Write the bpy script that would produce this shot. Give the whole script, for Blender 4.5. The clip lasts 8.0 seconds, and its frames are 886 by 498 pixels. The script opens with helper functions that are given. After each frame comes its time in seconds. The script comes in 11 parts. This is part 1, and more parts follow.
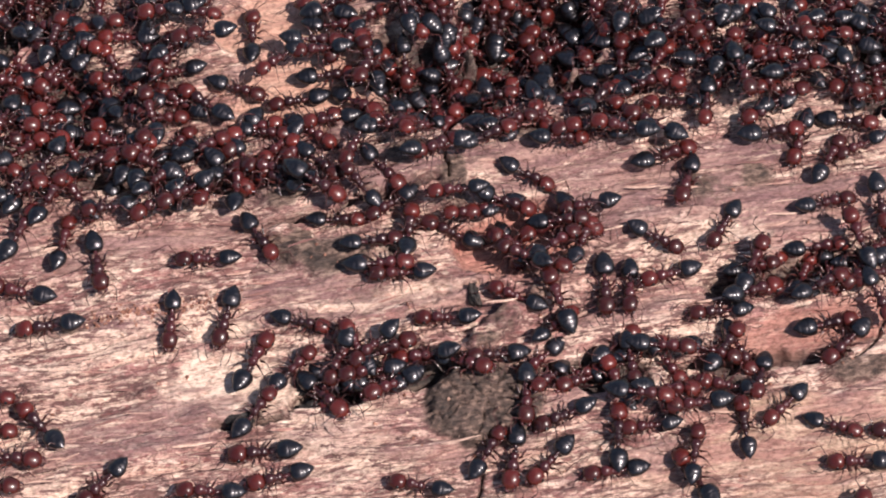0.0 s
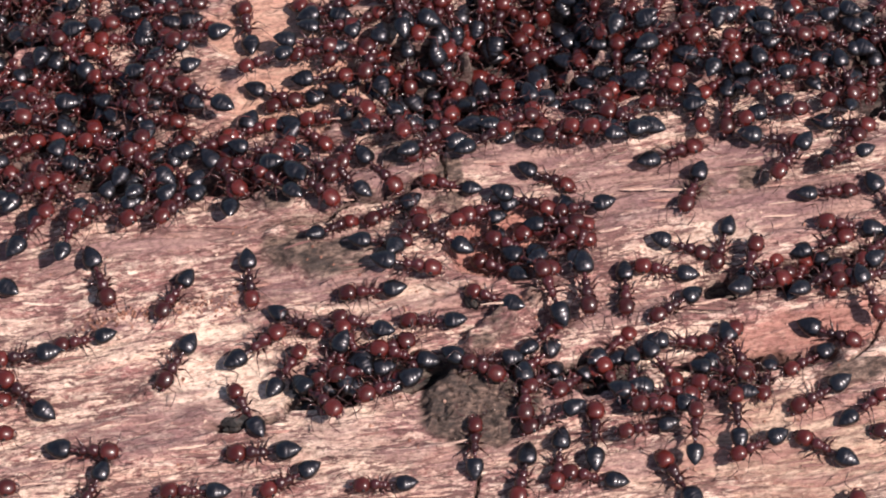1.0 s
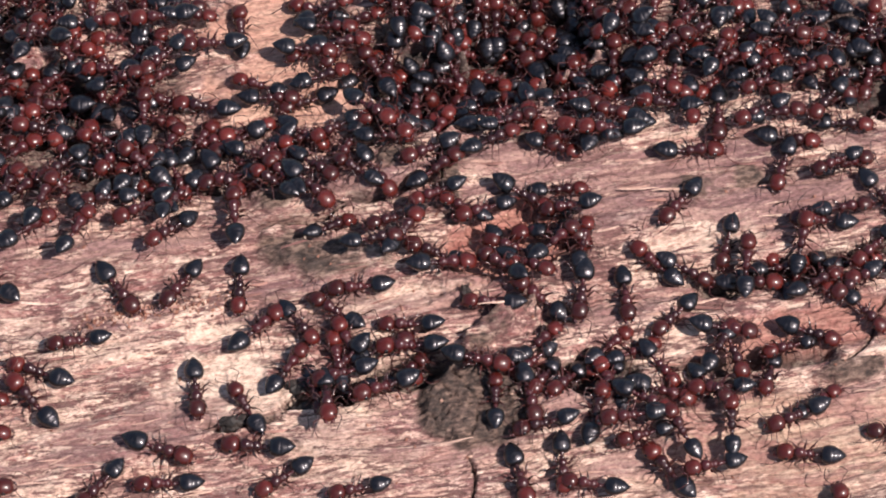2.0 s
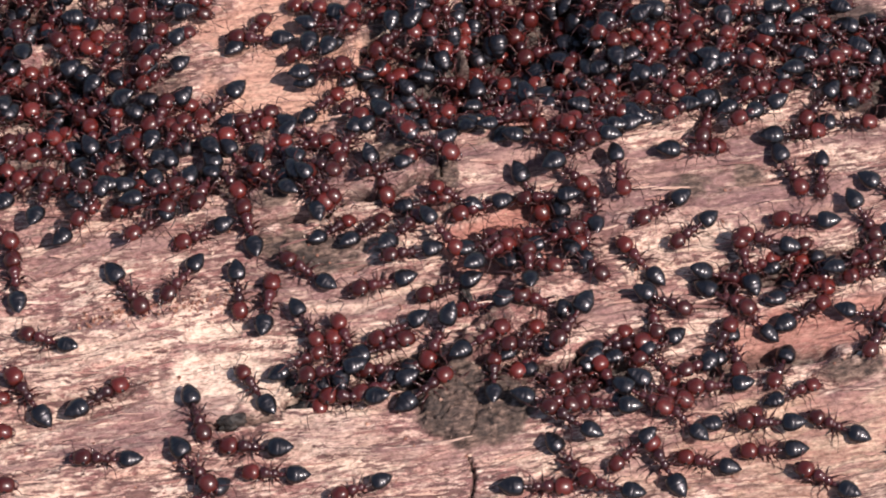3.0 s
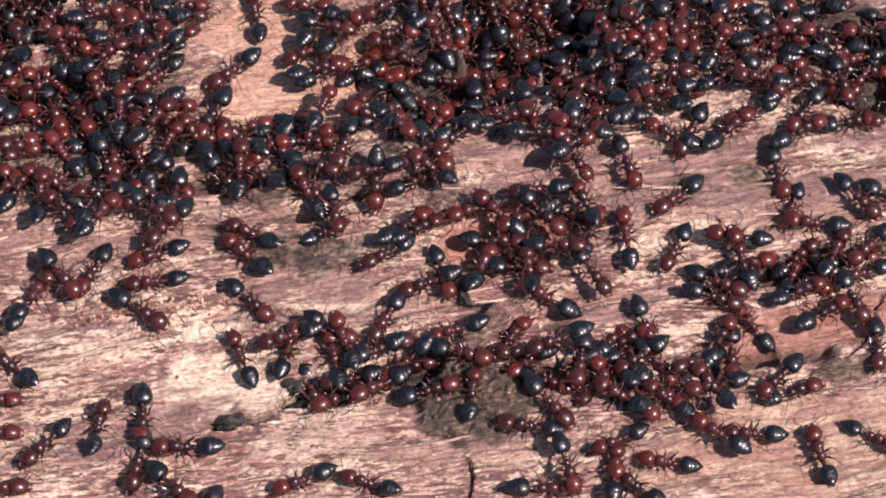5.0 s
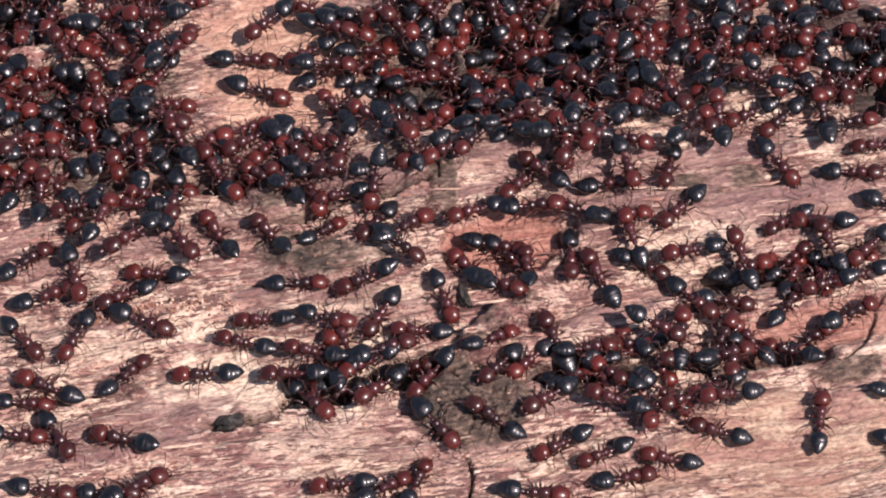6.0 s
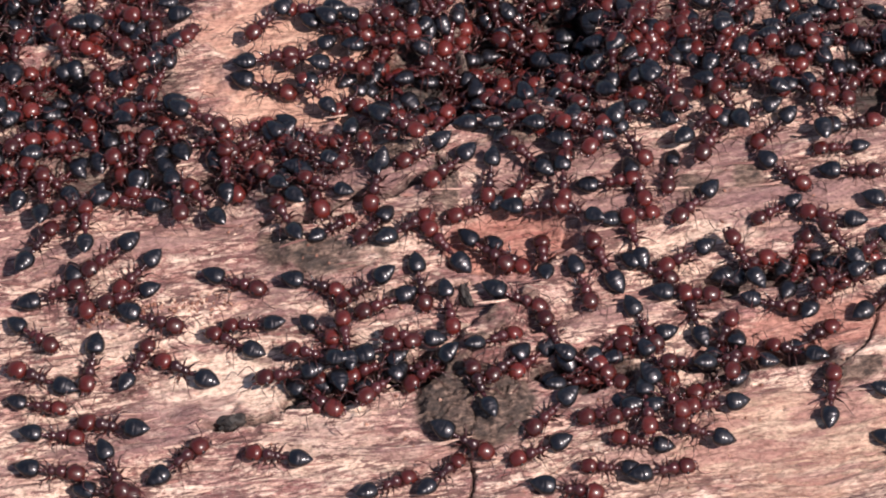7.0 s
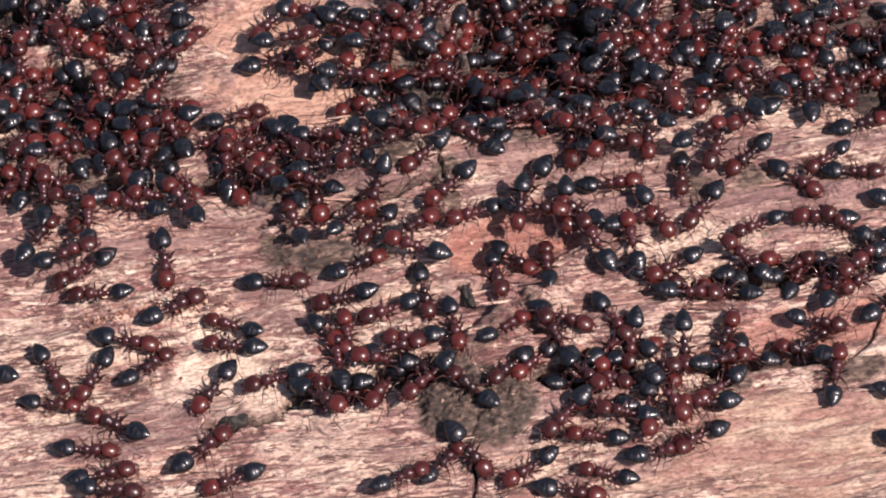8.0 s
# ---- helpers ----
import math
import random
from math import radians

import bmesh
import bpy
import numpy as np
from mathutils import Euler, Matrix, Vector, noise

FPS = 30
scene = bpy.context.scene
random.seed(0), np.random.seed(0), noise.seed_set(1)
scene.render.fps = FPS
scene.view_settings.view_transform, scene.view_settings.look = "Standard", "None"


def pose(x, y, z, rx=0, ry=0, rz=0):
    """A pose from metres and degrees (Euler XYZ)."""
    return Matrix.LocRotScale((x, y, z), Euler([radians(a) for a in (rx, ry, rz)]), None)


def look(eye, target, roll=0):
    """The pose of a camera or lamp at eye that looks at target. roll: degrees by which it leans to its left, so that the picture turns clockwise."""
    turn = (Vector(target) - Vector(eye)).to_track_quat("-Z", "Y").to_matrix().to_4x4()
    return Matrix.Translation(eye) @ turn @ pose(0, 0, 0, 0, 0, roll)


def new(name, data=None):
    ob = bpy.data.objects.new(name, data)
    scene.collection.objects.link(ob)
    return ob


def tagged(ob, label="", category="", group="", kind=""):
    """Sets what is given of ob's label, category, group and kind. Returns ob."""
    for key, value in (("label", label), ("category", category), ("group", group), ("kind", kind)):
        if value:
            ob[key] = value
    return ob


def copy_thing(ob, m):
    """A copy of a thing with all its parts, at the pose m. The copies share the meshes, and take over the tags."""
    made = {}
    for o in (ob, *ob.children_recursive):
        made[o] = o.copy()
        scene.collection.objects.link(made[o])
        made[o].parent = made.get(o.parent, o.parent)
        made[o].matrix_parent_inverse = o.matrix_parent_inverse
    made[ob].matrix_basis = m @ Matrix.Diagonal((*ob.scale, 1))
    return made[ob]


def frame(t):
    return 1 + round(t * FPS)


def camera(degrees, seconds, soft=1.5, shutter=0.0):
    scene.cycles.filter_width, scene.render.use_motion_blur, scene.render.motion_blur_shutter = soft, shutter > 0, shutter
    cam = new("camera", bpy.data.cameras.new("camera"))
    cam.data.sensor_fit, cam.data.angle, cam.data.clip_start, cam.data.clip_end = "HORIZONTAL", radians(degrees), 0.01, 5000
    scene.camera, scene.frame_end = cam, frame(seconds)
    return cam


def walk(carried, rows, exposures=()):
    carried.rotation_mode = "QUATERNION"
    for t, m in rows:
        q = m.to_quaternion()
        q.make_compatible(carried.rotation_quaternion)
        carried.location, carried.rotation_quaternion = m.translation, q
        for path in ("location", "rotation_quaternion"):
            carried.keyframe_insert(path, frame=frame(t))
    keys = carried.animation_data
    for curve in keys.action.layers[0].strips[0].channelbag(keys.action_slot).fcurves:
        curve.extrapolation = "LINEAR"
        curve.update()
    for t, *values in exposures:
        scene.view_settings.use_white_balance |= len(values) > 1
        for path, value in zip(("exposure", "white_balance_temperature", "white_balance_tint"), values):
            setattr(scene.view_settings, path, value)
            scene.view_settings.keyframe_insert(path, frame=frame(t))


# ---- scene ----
MM = 0.001

# camera: a long macro lens on a stand, which yields a little
cam = camera(15.0, 8.0, soft=1.98)
EYE = (0.0, -0.10611, 0.16982)


def aim(px, pz):
    """The camera turned by small angles (degrees): to its left, and up."""
    return look(EYE, (0.0, 0.0, 0.0)) @ pose(0, 0, 0, pz, px, 0)


walk(cam, [(t, aim(a, b)) for t, a, b in (
    (0.0, 0.067, -0.038), (0.5, 0.033, -0.010), (1.0, 0.000, 0.000), (1.5, -0.038, 0.000), (2.3, -0.057, -0.019), (3.0, -0.067, -0.029), (3.5, -0.086, -0.019),
    (4.0, -0.105, -0.029), (4.5, -0.105, -0.038), (6.0, -0.105, -0.024), (6.5, -0.081, -0.029), (7.0, -0.077, -0.024), (7.5, -0.048, -0.029), (8.0, -0.038, -0.010))])

# daylight: high clear sun from the near right side
SUN_AZ, SUN_EL = radians(-28.0), radians(54.0)
SUN_WAY = Vector((math.cos(SUN_AZ) * math.cos(SUN_EL), math.sin(SUN_AZ) * math.cos(SUN_EL), math.sin(SUN_EL)))
world = bpy.data.worlds.new("sky")
scene.world = world
world.use_nodes = True
sky = world.node_tree.nodes.new("ShaderNodeTexSky")
sky.sky_type, sky.sun_disc = "NISHITA", False
sky.sun_elevation, sky.sun_rotation = SUN_EL, math.pi / 2 - SUN_AZ
back = world.node_tree.nodes["Background"]
back.inputs["Strength"].default_value = 0.074
world.node_tree.links.new(sky.outputs["Color"], back.inputs["Color"])
sun = new("sun", bpy.data.lights.new("sun", "SUN"))
sun.data.energy, sun.data.angle, sun.data.color = 4.2, radians(0.55), (1.0, 0.905, 0.855)
sun.matrix_world = look(SUN_WAY, (0, 0, 0))
scene.view_settings.exposure = 0.73


# ---- materials ----
def material(name):
    m = bpy.data.materials.new(name)
    m.use_nodes = True
    return m, m.node_tree.nodes, m.node_tree.links, m.node_tree.nodes["Principled BSDF"]


def node(nodes, kind, **values):
    n = nodes.new(kind)
    for key, value in values.items():
        n.inputs[key.replace("_", " ")].default_value = value
    return n


def ramp(nodes, links, source, stops, smooth=False):
    n = nodes.new("ShaderNodeValToRGB")
    n.color_ramp.interpolation = "EASE" if smooth else "LINEAR"
    while len(n.color_ramp.elements) < len(stops):
        n.color_ramp.elements.new(0.5)
    for e, (place, colour) in zip(n.color_ramp.elements, stops):
        e.position, e.color = place, (*colour, 1) if len(colour) == 3 else colour
    links.new(source, n.inputs["Fac"])
    return n.outputs["Color"]


def mix(nodes, links, factor, a, b, how="MIX"):
    n = nodes.new("ShaderNodeMix")
    n.data_type, n.blend_type = "RGBA", how
    for socket, value in ((n.inputs[0], factor), (n.inputs[6], a), (n.inputs[7], b)):
        if isinstance(value, (int, float)):
            socket.default_value = value
        elif isinstance(value, tuple):
            socket.default_value = (*value, 1)
        else:
            links.new(value, socket)
    return n.outputs[2]


def chitin(name, colour, rough, vary, coat=0.3, clear=0.13, tint=(1.0, 1.0, 1.0), pits=0.25, sheen=0.36):
    """Polished insect shell, its tone differing from piece to piece, with fine dust and pits."""
    m, nodes, links, shader = material(name)
    info = nodes.new("ShaderNodeObjectInfo")
    where = nodes.new("ShaderNodeTexCoord")
    fine = node(nodes, "ShaderNodeTexNoise", Scale=2600.0, Detail=3.0)
    links.new(where.outputs["Object"], fine.inputs["Vector"])
    wide = node(nodes, "ShaderNodeTexNoise", Scale=700.0, Detail=2.0)
    links.new(where.outputs["Object"], wide.inputs["Vector"])
    dark = tuple(c * (1 - vary) for c in colour)
    light = tuple(min(1, c * (1 + vary)) for c in colour)
    tone = ramp(nodes, links, info.outputs["Random"], [(0, dark), (0.5, colour), (1, light)])
    blotch = ramp(nodes, links, wide.outputs["Fac"], [(0.35, (0.65, 0.6, 0.62)), (0.65, (1.1, 1.1, 1.1))])
    links.new(mix(nodes, links, 1.0, tone, blotch, "MULTIPLY"), shader.inputs["Base Color"])
    gloss = ramp(nodes, links, mix(nodes, links, 0.5, fine.outputs["Color"], wide.outputs["Color"]), [(0.38, (rough * 0.75,) * 3), (0.62, (rough * 1.5,) * 3)])
    links.new(gloss, shader.inputs["Roughness"])
    shader.inputs["Specular IOR Level"].default_value = sheen
    shader.inputs["Specular Tint"].default_value = (*tint, 1)
    shader.inputs["Coat Weight"].default_value = coat
    shader.inputs["Coat Roughness"].default_value = clear
    bump = node(nodes, "ShaderNodeBump", Strength=pits, Distance=0.00007)
    links.new(fine.outputs["Fac"], bump.inputs["Height"])
    dent = node(nodes, "ShaderNodeBump", Strength=pits, Distance=0.00016)
    links.new(wide.outputs["Fac"], dent.inputs["Height"])
    links.new(bump.outputs["Normal"], dent.inputs["Normal"])
    links.new(dent.outputs["Normal"], shader.inputs["Normal"])
    return m


HEAD_RED = chitin("red_shell", (0.069, 0.0090, 0.0064), 0.36, 0.45, 0.5, 0.20, (1.0, 0.95, 0.95), 0.6, 0.30)
BODY_RED = chitin("dark_red_shell", (0.040, 0.0068, 0.0073), 0.34, 0.55, 0.55, 0.20, (1.0, 0.90, 0.92), 0.8)
GASTER_BLACK = chitin("black_shell", (0.0030, 0.0028, 0.0038), 0.38, 0.45, 0.55, 0.19, (1.0, 0.90, 1.0), 0.8, 0.42)
LIMB_BROWN = chitin("brown_limb", (0.052, 0.0140, 0.0120), 0.30, 0.5, 0.6, 0.18)
EYE_BLACK = chitin("black_eye", (0.006, 0.005, 0.005), 0.25, 0.1)

GRAIN = radians(9.5)


def wood_material():
    """Weathered split wood: pale fibres, red-brown streaks, grey crust, fresh smooth patches."""
    m, nodes, links, shader = material("weathered_wood")
    where = nodes.new("ShaderNodeTexCoord")
    turn = nodes.new("ShaderNodeMapping")
    turn.inputs["Rotation"].default_value = (0, 0, -GRAIN)
    links.new(where.outputs["Object"], turn.inputs["Vector"])

    warp = node(nodes, "ShaderNodeTexNoise", Scale=70.0, Detail=3.0)
    links.new(turn.outputs["Vector"], warp.inputs["Vector"])
    push = nodes.new("ShaderNodeVectorMath")
    push.operation = "MULTIPLY_ADD"
    links.new(warp.outputs["Color"], push.inputs[0])
    push.inputs[1].default_value = (0.0, 0.0011, 0.0)
    links.new(turn.outputs["Vector"], push.inputs[2])

    def streak(along, across, detail, rough=0.6):
        scale = nodes.new("ShaderNodeMapping")
        scale.inputs["Scale"].default_value = (along, across, across)
        links.new(push.outputs["Vector"], scale.inputs["Vector"])
        n = node(nodes, "ShaderNodeTexNoise", Scale=1.0, Detail=detail, Roughness=rough)
        links.new(scale.outputs["Vector"], n.inputs["Vector"])
        return n.outputs["Fac"]

    def mask(name):
        a = nodes.new("ShaderNodeAttribute")
        a.attribute_name = name
        return a.outputs["Fac"]

    def shifted(value, by, amount):
        n = nodes.new("ShaderNodeMath")
        n.operation = "MULTIPLY_ADD"
        links.new(by, n.inputs[0])
        n.inputs[1].default_value = amount
        links.new(value, n.inputs[2])
        return n.outputs[0]

    ragged = node(nodes, "ShaderNodeTexNoise", Scale=1500.0, Detail=4.0, Roughness=0.65)
    links.new(push.outputs["Vector"], ragged.inputs["Vector"])

    def cells(along, across, feature, jag=0.55):
        """Split fibres as long uneven cells that lie along the grain."""
        scale = nodes.new("ShaderNodeMapping")
        scale.inputs["Scale"].default_value = (along, across, across)
        links.new(push.outputs["Vector"], scale.inputs["Vector"])
        jitter = nodes.new("ShaderNodeVectorMath")
        jitter.operation = "MULTIPLY_ADD"
        links.new(ragged.outputs["Color"], jitter.inputs[0])
        jitter.inputs[1].default_value = (jag * 0.6, jag, 0.0)
        links.new(scale.outputs["Vector"], jitter.inputs[2])
        n = nodes.new("ShaderNodeTexVoronoi")
        n.voronoi_dimensions, n.feature = "2D", feature
        n.inputs["Scale"].default_value = 1.0
        links.new(jitter.outputs["Vector"], n.inputs["Vector"])
        return n

    def shards(under, along, across, amount, jag):
        """Fibres that broke at different depths: cream, pink, mauve and grey ones side by side."""
        apart = nodes.new("ShaderNodeSeparateColor")
        links.new(cells(along, across, "F1", jag).outputs["Color"], apart.inputs["Color"])
        tint = ramp(nodes, links, apart.outputs[0], [(0.0, (0.80, 0.59, 0.455)), (0.27, (0.74, 0.495, 0.385)), (0.38, (0.57, 0.325, 0.265)), (0.53, (0.36, 0.168, 0.146)), (0.68, (0.29, 0.128, 0.122)),
                                                      (0.80, (0.21, 0.110, 0.098)), (0.88, (0.50, 0.285, 0.225)), (1.0, (0.84, 0.64, 0.52))])
        keep = ramp(nodes, links, apart.outputs[1], [(0.35, (0, 0, 0)), (0.5, (amount,) * 3), (1.0, (amount,) * 3)])
        out = mix(nodes, links, keep, under, tint)
        seam = ramp(nodes, links, cells(along, across, "DISTANCE_TO_EDGE", jag).outputs["Distance"], [(0.012, (0.62,) * 3), (0.045, (0, 0, 0))])
        return mix(nodes, links, seam, out, (0.12, 0.05, 0.048))

    zone = streak(70, 260, 4.0)
    broad = shifted(streak(110, 900, 6.0, 0.70), zone, 0.35)
    thin = shifted(streak(420, 2700, 5.0, 0.68), zone, 0.40)
    fleck = streak(1700, 4000, 4.0, 0.65)
    hue = streak(45, 170, 4.0)
    pale = ramp(nodes, links, hue, [(0.34, (0.58, 0.345, 0.28)), (0.5, (0.68, 0.455, 0.36)), (0.66, (0.75, 0.57, 0.44))])
    rosy = ramp(nodes, links, hue, [(0.35, (0.27, 0.10, 0.098)), (0.65, (0.44, 0.20, 0.165))])
    brown = ramp(nodes, links, hue, [(0.35, (0.070, 0.032, 0.034)), (0.65, (0.155, 0.072, 0.064))])
    c = mix(nodes, links, ramp(nodes, links, broad, [(0.685, (0, 0, 0)), (0.72, (0.9,) * 3)]), pale, rosy)
    c = mix(nodes, links, ramp(nodes, links, thin, [(0.705, (0, 0, 0)), (0.73, (0.75,) * 3), (0.80, (1, 1, 1))]), c, brown)
    chunk = streak(210, 760, 3.0, 0.55)
    c = mix(nodes, links, ramp(nodes, links, chunk, [(0.36, (0.62,) * 3), (0.40, (0, 0, 0))]), c, rosy)
    c = mix(nodes, links, ramp(nodes, links, chunk, [(0.585, (0, 0, 0)), (0.61, (0.8,) * 3)]), c, (0.80, 0.60, 0.47))
    c = shards(c, 150.0, 820.0, 0.72, 0.9)
    c = shards(c, 390.0, 1550.0, 0.74, 1.1)
    c = shards(c, 760.0, 2300.0, 0.5, 1.0)
    lines = ramp(nodes, links, streak(42, 1250, 4.0, 0.62), [(0.44, (0, 0, 0)), (0.462, (0.45,) * 3), (0.478, (0, 0, 0)), (0.53, (0, 0, 0)), (0.548, (0.45,) * 3), (0.562, (0, 0, 0))])
    c = mix(nodes, links, lines, c, brown)
    c = mix(nodes, links, ramp(nodes, links, fleck, [(0.58, (0, 0, 0)), (0.62, (0.6,) * 3)]), c, (0.76, 0.57, 0.455))
    c = mix(nodes, links, ramp(nodes, links, fleck, [(0.40, (0.9,) * 3), (0.435, (0, 0, 0))]), c, (0.20, 0.070, 0.062))
    # broad stretches bleached pale or stained rosy
    field = streak(62, 190, 2.0, 0.5)
    c = mix(nodes, links, ramp(nodes, links, field, [(0.35, (0.4,) * 3), (0.43, (0, 0, 0))]), c, (0.82, 0.60, 0.465))
    c = mix(nodes, links, ramp(nodes, links, field, [(0.57, (0, 0, 0)), (0.66, (0.42,) * 3)]), c, (0.34, 0.155, 0.14))
    # torn fibre ends: short dark dashes in drifts, and pale slivers between them
    drift = streak(160, 420, 3.0)
    dash = shifted(streak(760, 4200, 4.0, 0.62), drift, 0.45)
    c = mix(nodes, links, ramp(nodes, links, dash, [(0.765, (0, 0, 0)), (0.79, (0.9,) * 3)]), c, (0.125, 0.052, 0.048))
    sliver = shifted(streak(430, 2500, 4.0, 0.62), drift, -0.35)
    c = mix(nodes, links, ramp(nodes, links, sliver, [(0.425, (0, 0, 0)), (0.45, (0.75,) * 3)]), c, (0.82, 0.61, 0.485))
    c = mix(nodes, links, mask("chipped"), c, ramp(nodes, links, fleck, [(0.38, (0.53, 0.32, 0.245)), (0.48, (0.75, 0.55, 0.435))]))
    # worn purple-brown skin that flakes off along the fibres
    cover = mix(nodes, links, 1.0, mask("skin"), ramp(nodes, links, thin, [(0.58, (0.25,) * 3), (0.68, (1, 1, 1))]), "MULTIPLY")
    c = mix(nodes, links, cover, c, ramp(nodes, links, broad, [(0.53, (0.17, 0.080, 0.082)), (0.68, (0.27, 0.145, 0.132)), (0.80, (0.40, 0.235, 0.195))]))
    fresh = ramp(nodes, links, thin, [(0.55, (0.62, 0.38, 0.28)), (0.70, (0.52, 0.285, 0.21)), (0.82, (0.43, 0.22, 0.165))])
    c = mix(nodes, links, mask("fresh"), c, fresh)
    red = ramp(nodes, links, thin, [(0.58, (0.30, 0.108, 0.084)), (0.76, (0.46, 0.215, 0.165))])
    c = mix(nodes, links, mask("heartwood"), c, red)
    tan = ramp(nodes, links, thin, [(0.60, (0.66, 0.455, 0.325)), (0.78, (0.38, 0.205, 0.15))])
    tan = mix(nodes, links, ramp(nodes, links, chunk, [(0.505, (0, 0, 0)), (0.54, (0.75,) * 3)]), tan, (0.40, 0.19, 0.155))
    c = mix(nodes, links, mask("tan"), c, tan)
    grey = ramp(nodes, links, fleck, [(0.36, (0.044, 0.026, 0.020)), (0.5, (0.118, 0.070, 0.054)), (0.64, (0.26, 0.168, 0.128))])
    c = mix(nodes, links, mask("crust"), c, grey)
    c = mix(nodes, links, 1.0, c, ramp(nodes, links, streak(3300, 5400, 3.0, 0.6), [(0.38, (0.66, 0.64, 0.625)), (0.5, (1, 1, 1)), (0.62, (1.12, 1.13, 1.13))]), "MULTIPLY")
    # near-black for rotten wood, and for shade painted into hollows and splits
    c = mix(nodes, links, mask("rot_shade"), c, (0.015, 0.011, 0.0095))
    links.new(c, shader.inputs["Base Color"])
    links.new(ramp(nodes, links, thin, [(0.5, (0.62,) * 3), (0.85, (0.85,) * 3)]), shader.inputs["Roughness"])
    b0 = node(nodes, "ShaderNodeBump", Strength=0.8, Distance=0.00022)
    links.new(cells(520.0, 3100.0, "F1").outputs["Color"], b0.inputs["Height"])
    b1 = node(nodes, "ShaderNodeBump", Strength=0.9, Distance=0.00034)
    links.new(thin, b1.inputs["Height"])
    links.new(b0.outputs["Normal"], b1.inputs["Normal"])
    b3 = node(nodes, "ShaderNodeBump", Strength=0.7, Distance=0.00020)
    b3.invert = True
    links.new(dash, b3.inputs["Height"])
    links.new(b1.outputs["Normal"], b3.inputs["Normal"])
    b2 = node(nodes, "ShaderNodeBump", Strength=0.8, Distance=0.00018)
    links.new(fleck, b2.inputs["Height"])
    links.new(b3.outputs["Normal"], b2.inputs["Normal"])
    links.new(b2.outputs["Normal"], shader.inputs["Normal"])
    return m


WOOD = wood_material()


def soil_material():
    m, nodes, links, shader = material("dry_soil")
    where = nodes.new("ShaderNodeTexCoord")
    n = node(nodes, "ShaderNodeTexNoise", Scale=90.0, Detail=8.0)
    links.new(where.outputs["Object"], n.inputs["Vector"])
    links.new(ramp(nodes, links, n.outputs["Fac"], [(0.3, (0.07, 0.05, 0.035)), (0.7, (0.19, 0.14, 0.10))]), shader.inputs["Base Color"])
    shader.inputs["Roughness"].default_value = 0.95
    return m


SOIL = soil_material()


def splinter_material():
    m, nodes, links, shader = material("splinter_wood")
    info, where = nodes.new("ShaderNodeObjectInfo"), nodes.new("ShaderNodeTexCoord")
    n = node(nodes, "ShaderNodeTexNoise", Scale=1800.0, Detail=3.0)
    links.new(where.outputs["Object"], n.inputs["Vector"])
    tone = ramp(nodes, links, info.outputs["Random"], [(0, (0.15, 0.065, 0.058)), (0.5, (0.40, 0.20, 0.16)), (1, (0.70, 0.48, 0.37))])
    grain = ramp(nodes, links, n.outputs["Fac"], [(0.35, (0.6, 0.55, 0.55)), (0.6, (1, 1, 1))])
    links.new(mix(nodes, links, 1.0, tone, grain, "MULTIPLY"), shader.inputs["Base Color"])
    shader.inputs["Roughness"].default_value = 0.8
    return m


SPLINTER = splinter_material()


def bark_material():
    m, nodes, links, shader = material("dark_bark")
    where = nodes.new("ShaderNodeTexCoord")
    n = node(nodes, "ShaderNodeTexNoise", Scale=2200.0, Detail=5.0)
    links.new(where.outputs["Object"], n.inputs["Vector"])
    links.new(ramp(nodes, links, n.outputs["Fac"], [(0.35, (0.006, 0.0045, 0.004)), (0.65, (0.034, 0.023, 0.019))]), shader.inputs["Base Color"])
    shader.inputs["Roughness"].default_value = 0.7
    bump = node(nodes, "ShaderNodeBump", Strength=0.7, Distance=0.00015)
    links.new(n.outputs["Fac"], bump.inputs["Height"])
    links.new(bump.outputs["Normal"], shader.inputs["Normal"])
    return m


BARK = bark_material()


def crumb_material():
    m, nodes, links, shader = material("crumbled_wood")
    piece = nodes.new("ShaderNodeNewGeometry")
    links.new(ramp(nodes, links, piece.outputs["Random Per Island"], [(0, (0.14, 0.05, 0.035)), (0.6, (0.33, 0.15, 0.10)), (1, (0.70, 0.52, 0.40))]), shader.inputs["Base Color"])
    shader.inputs["Roughness"].default_value = 0.85
    return m


CRUMB = crumb_material()


# ---- the log ----
# Plan in millimetres: x along the near edge, y away from the camera, z up.
def lattice(seed):
    return np.random.default_rng(seed).random((256, 256))


def smooth_noise(x, y, seed):
    """Value noise in 0..1 with unit cells."""
    table = lattice(seed)
    xi, yi = np.floor(x).astype(int), np.floor(y).astype(int)
    fx, fy = x - xi, y - yi
    fx, fy = fx * fx * (3 - 2 * fx), fy * fy * (3 - 2 * fy)
    g = lambda a, b: table[(xi + a) & 255, (yi + b) & 255]
    return (g(0, 0) * (1 - fx) + g(1, 0) * fx) * (1 - fy) + (g(0, 1) * (1 - fx) + g(1, 1) * fx) * fy


def fractal(x, y, seed, octaves=4):
    total, weight = 0.0, 0.0
    for k in range(octaves):
        total = total + smooth_noise(x * 2 ** k, y * 2 ** k, seed + k) * 0.55 ** k
        weight += 0.55 ** k
    return total / weight


def step(value, low, high):
    s = np.clip((value - low) / (high - low), 0, 1)
    return s * s * (3 - 2 * s)


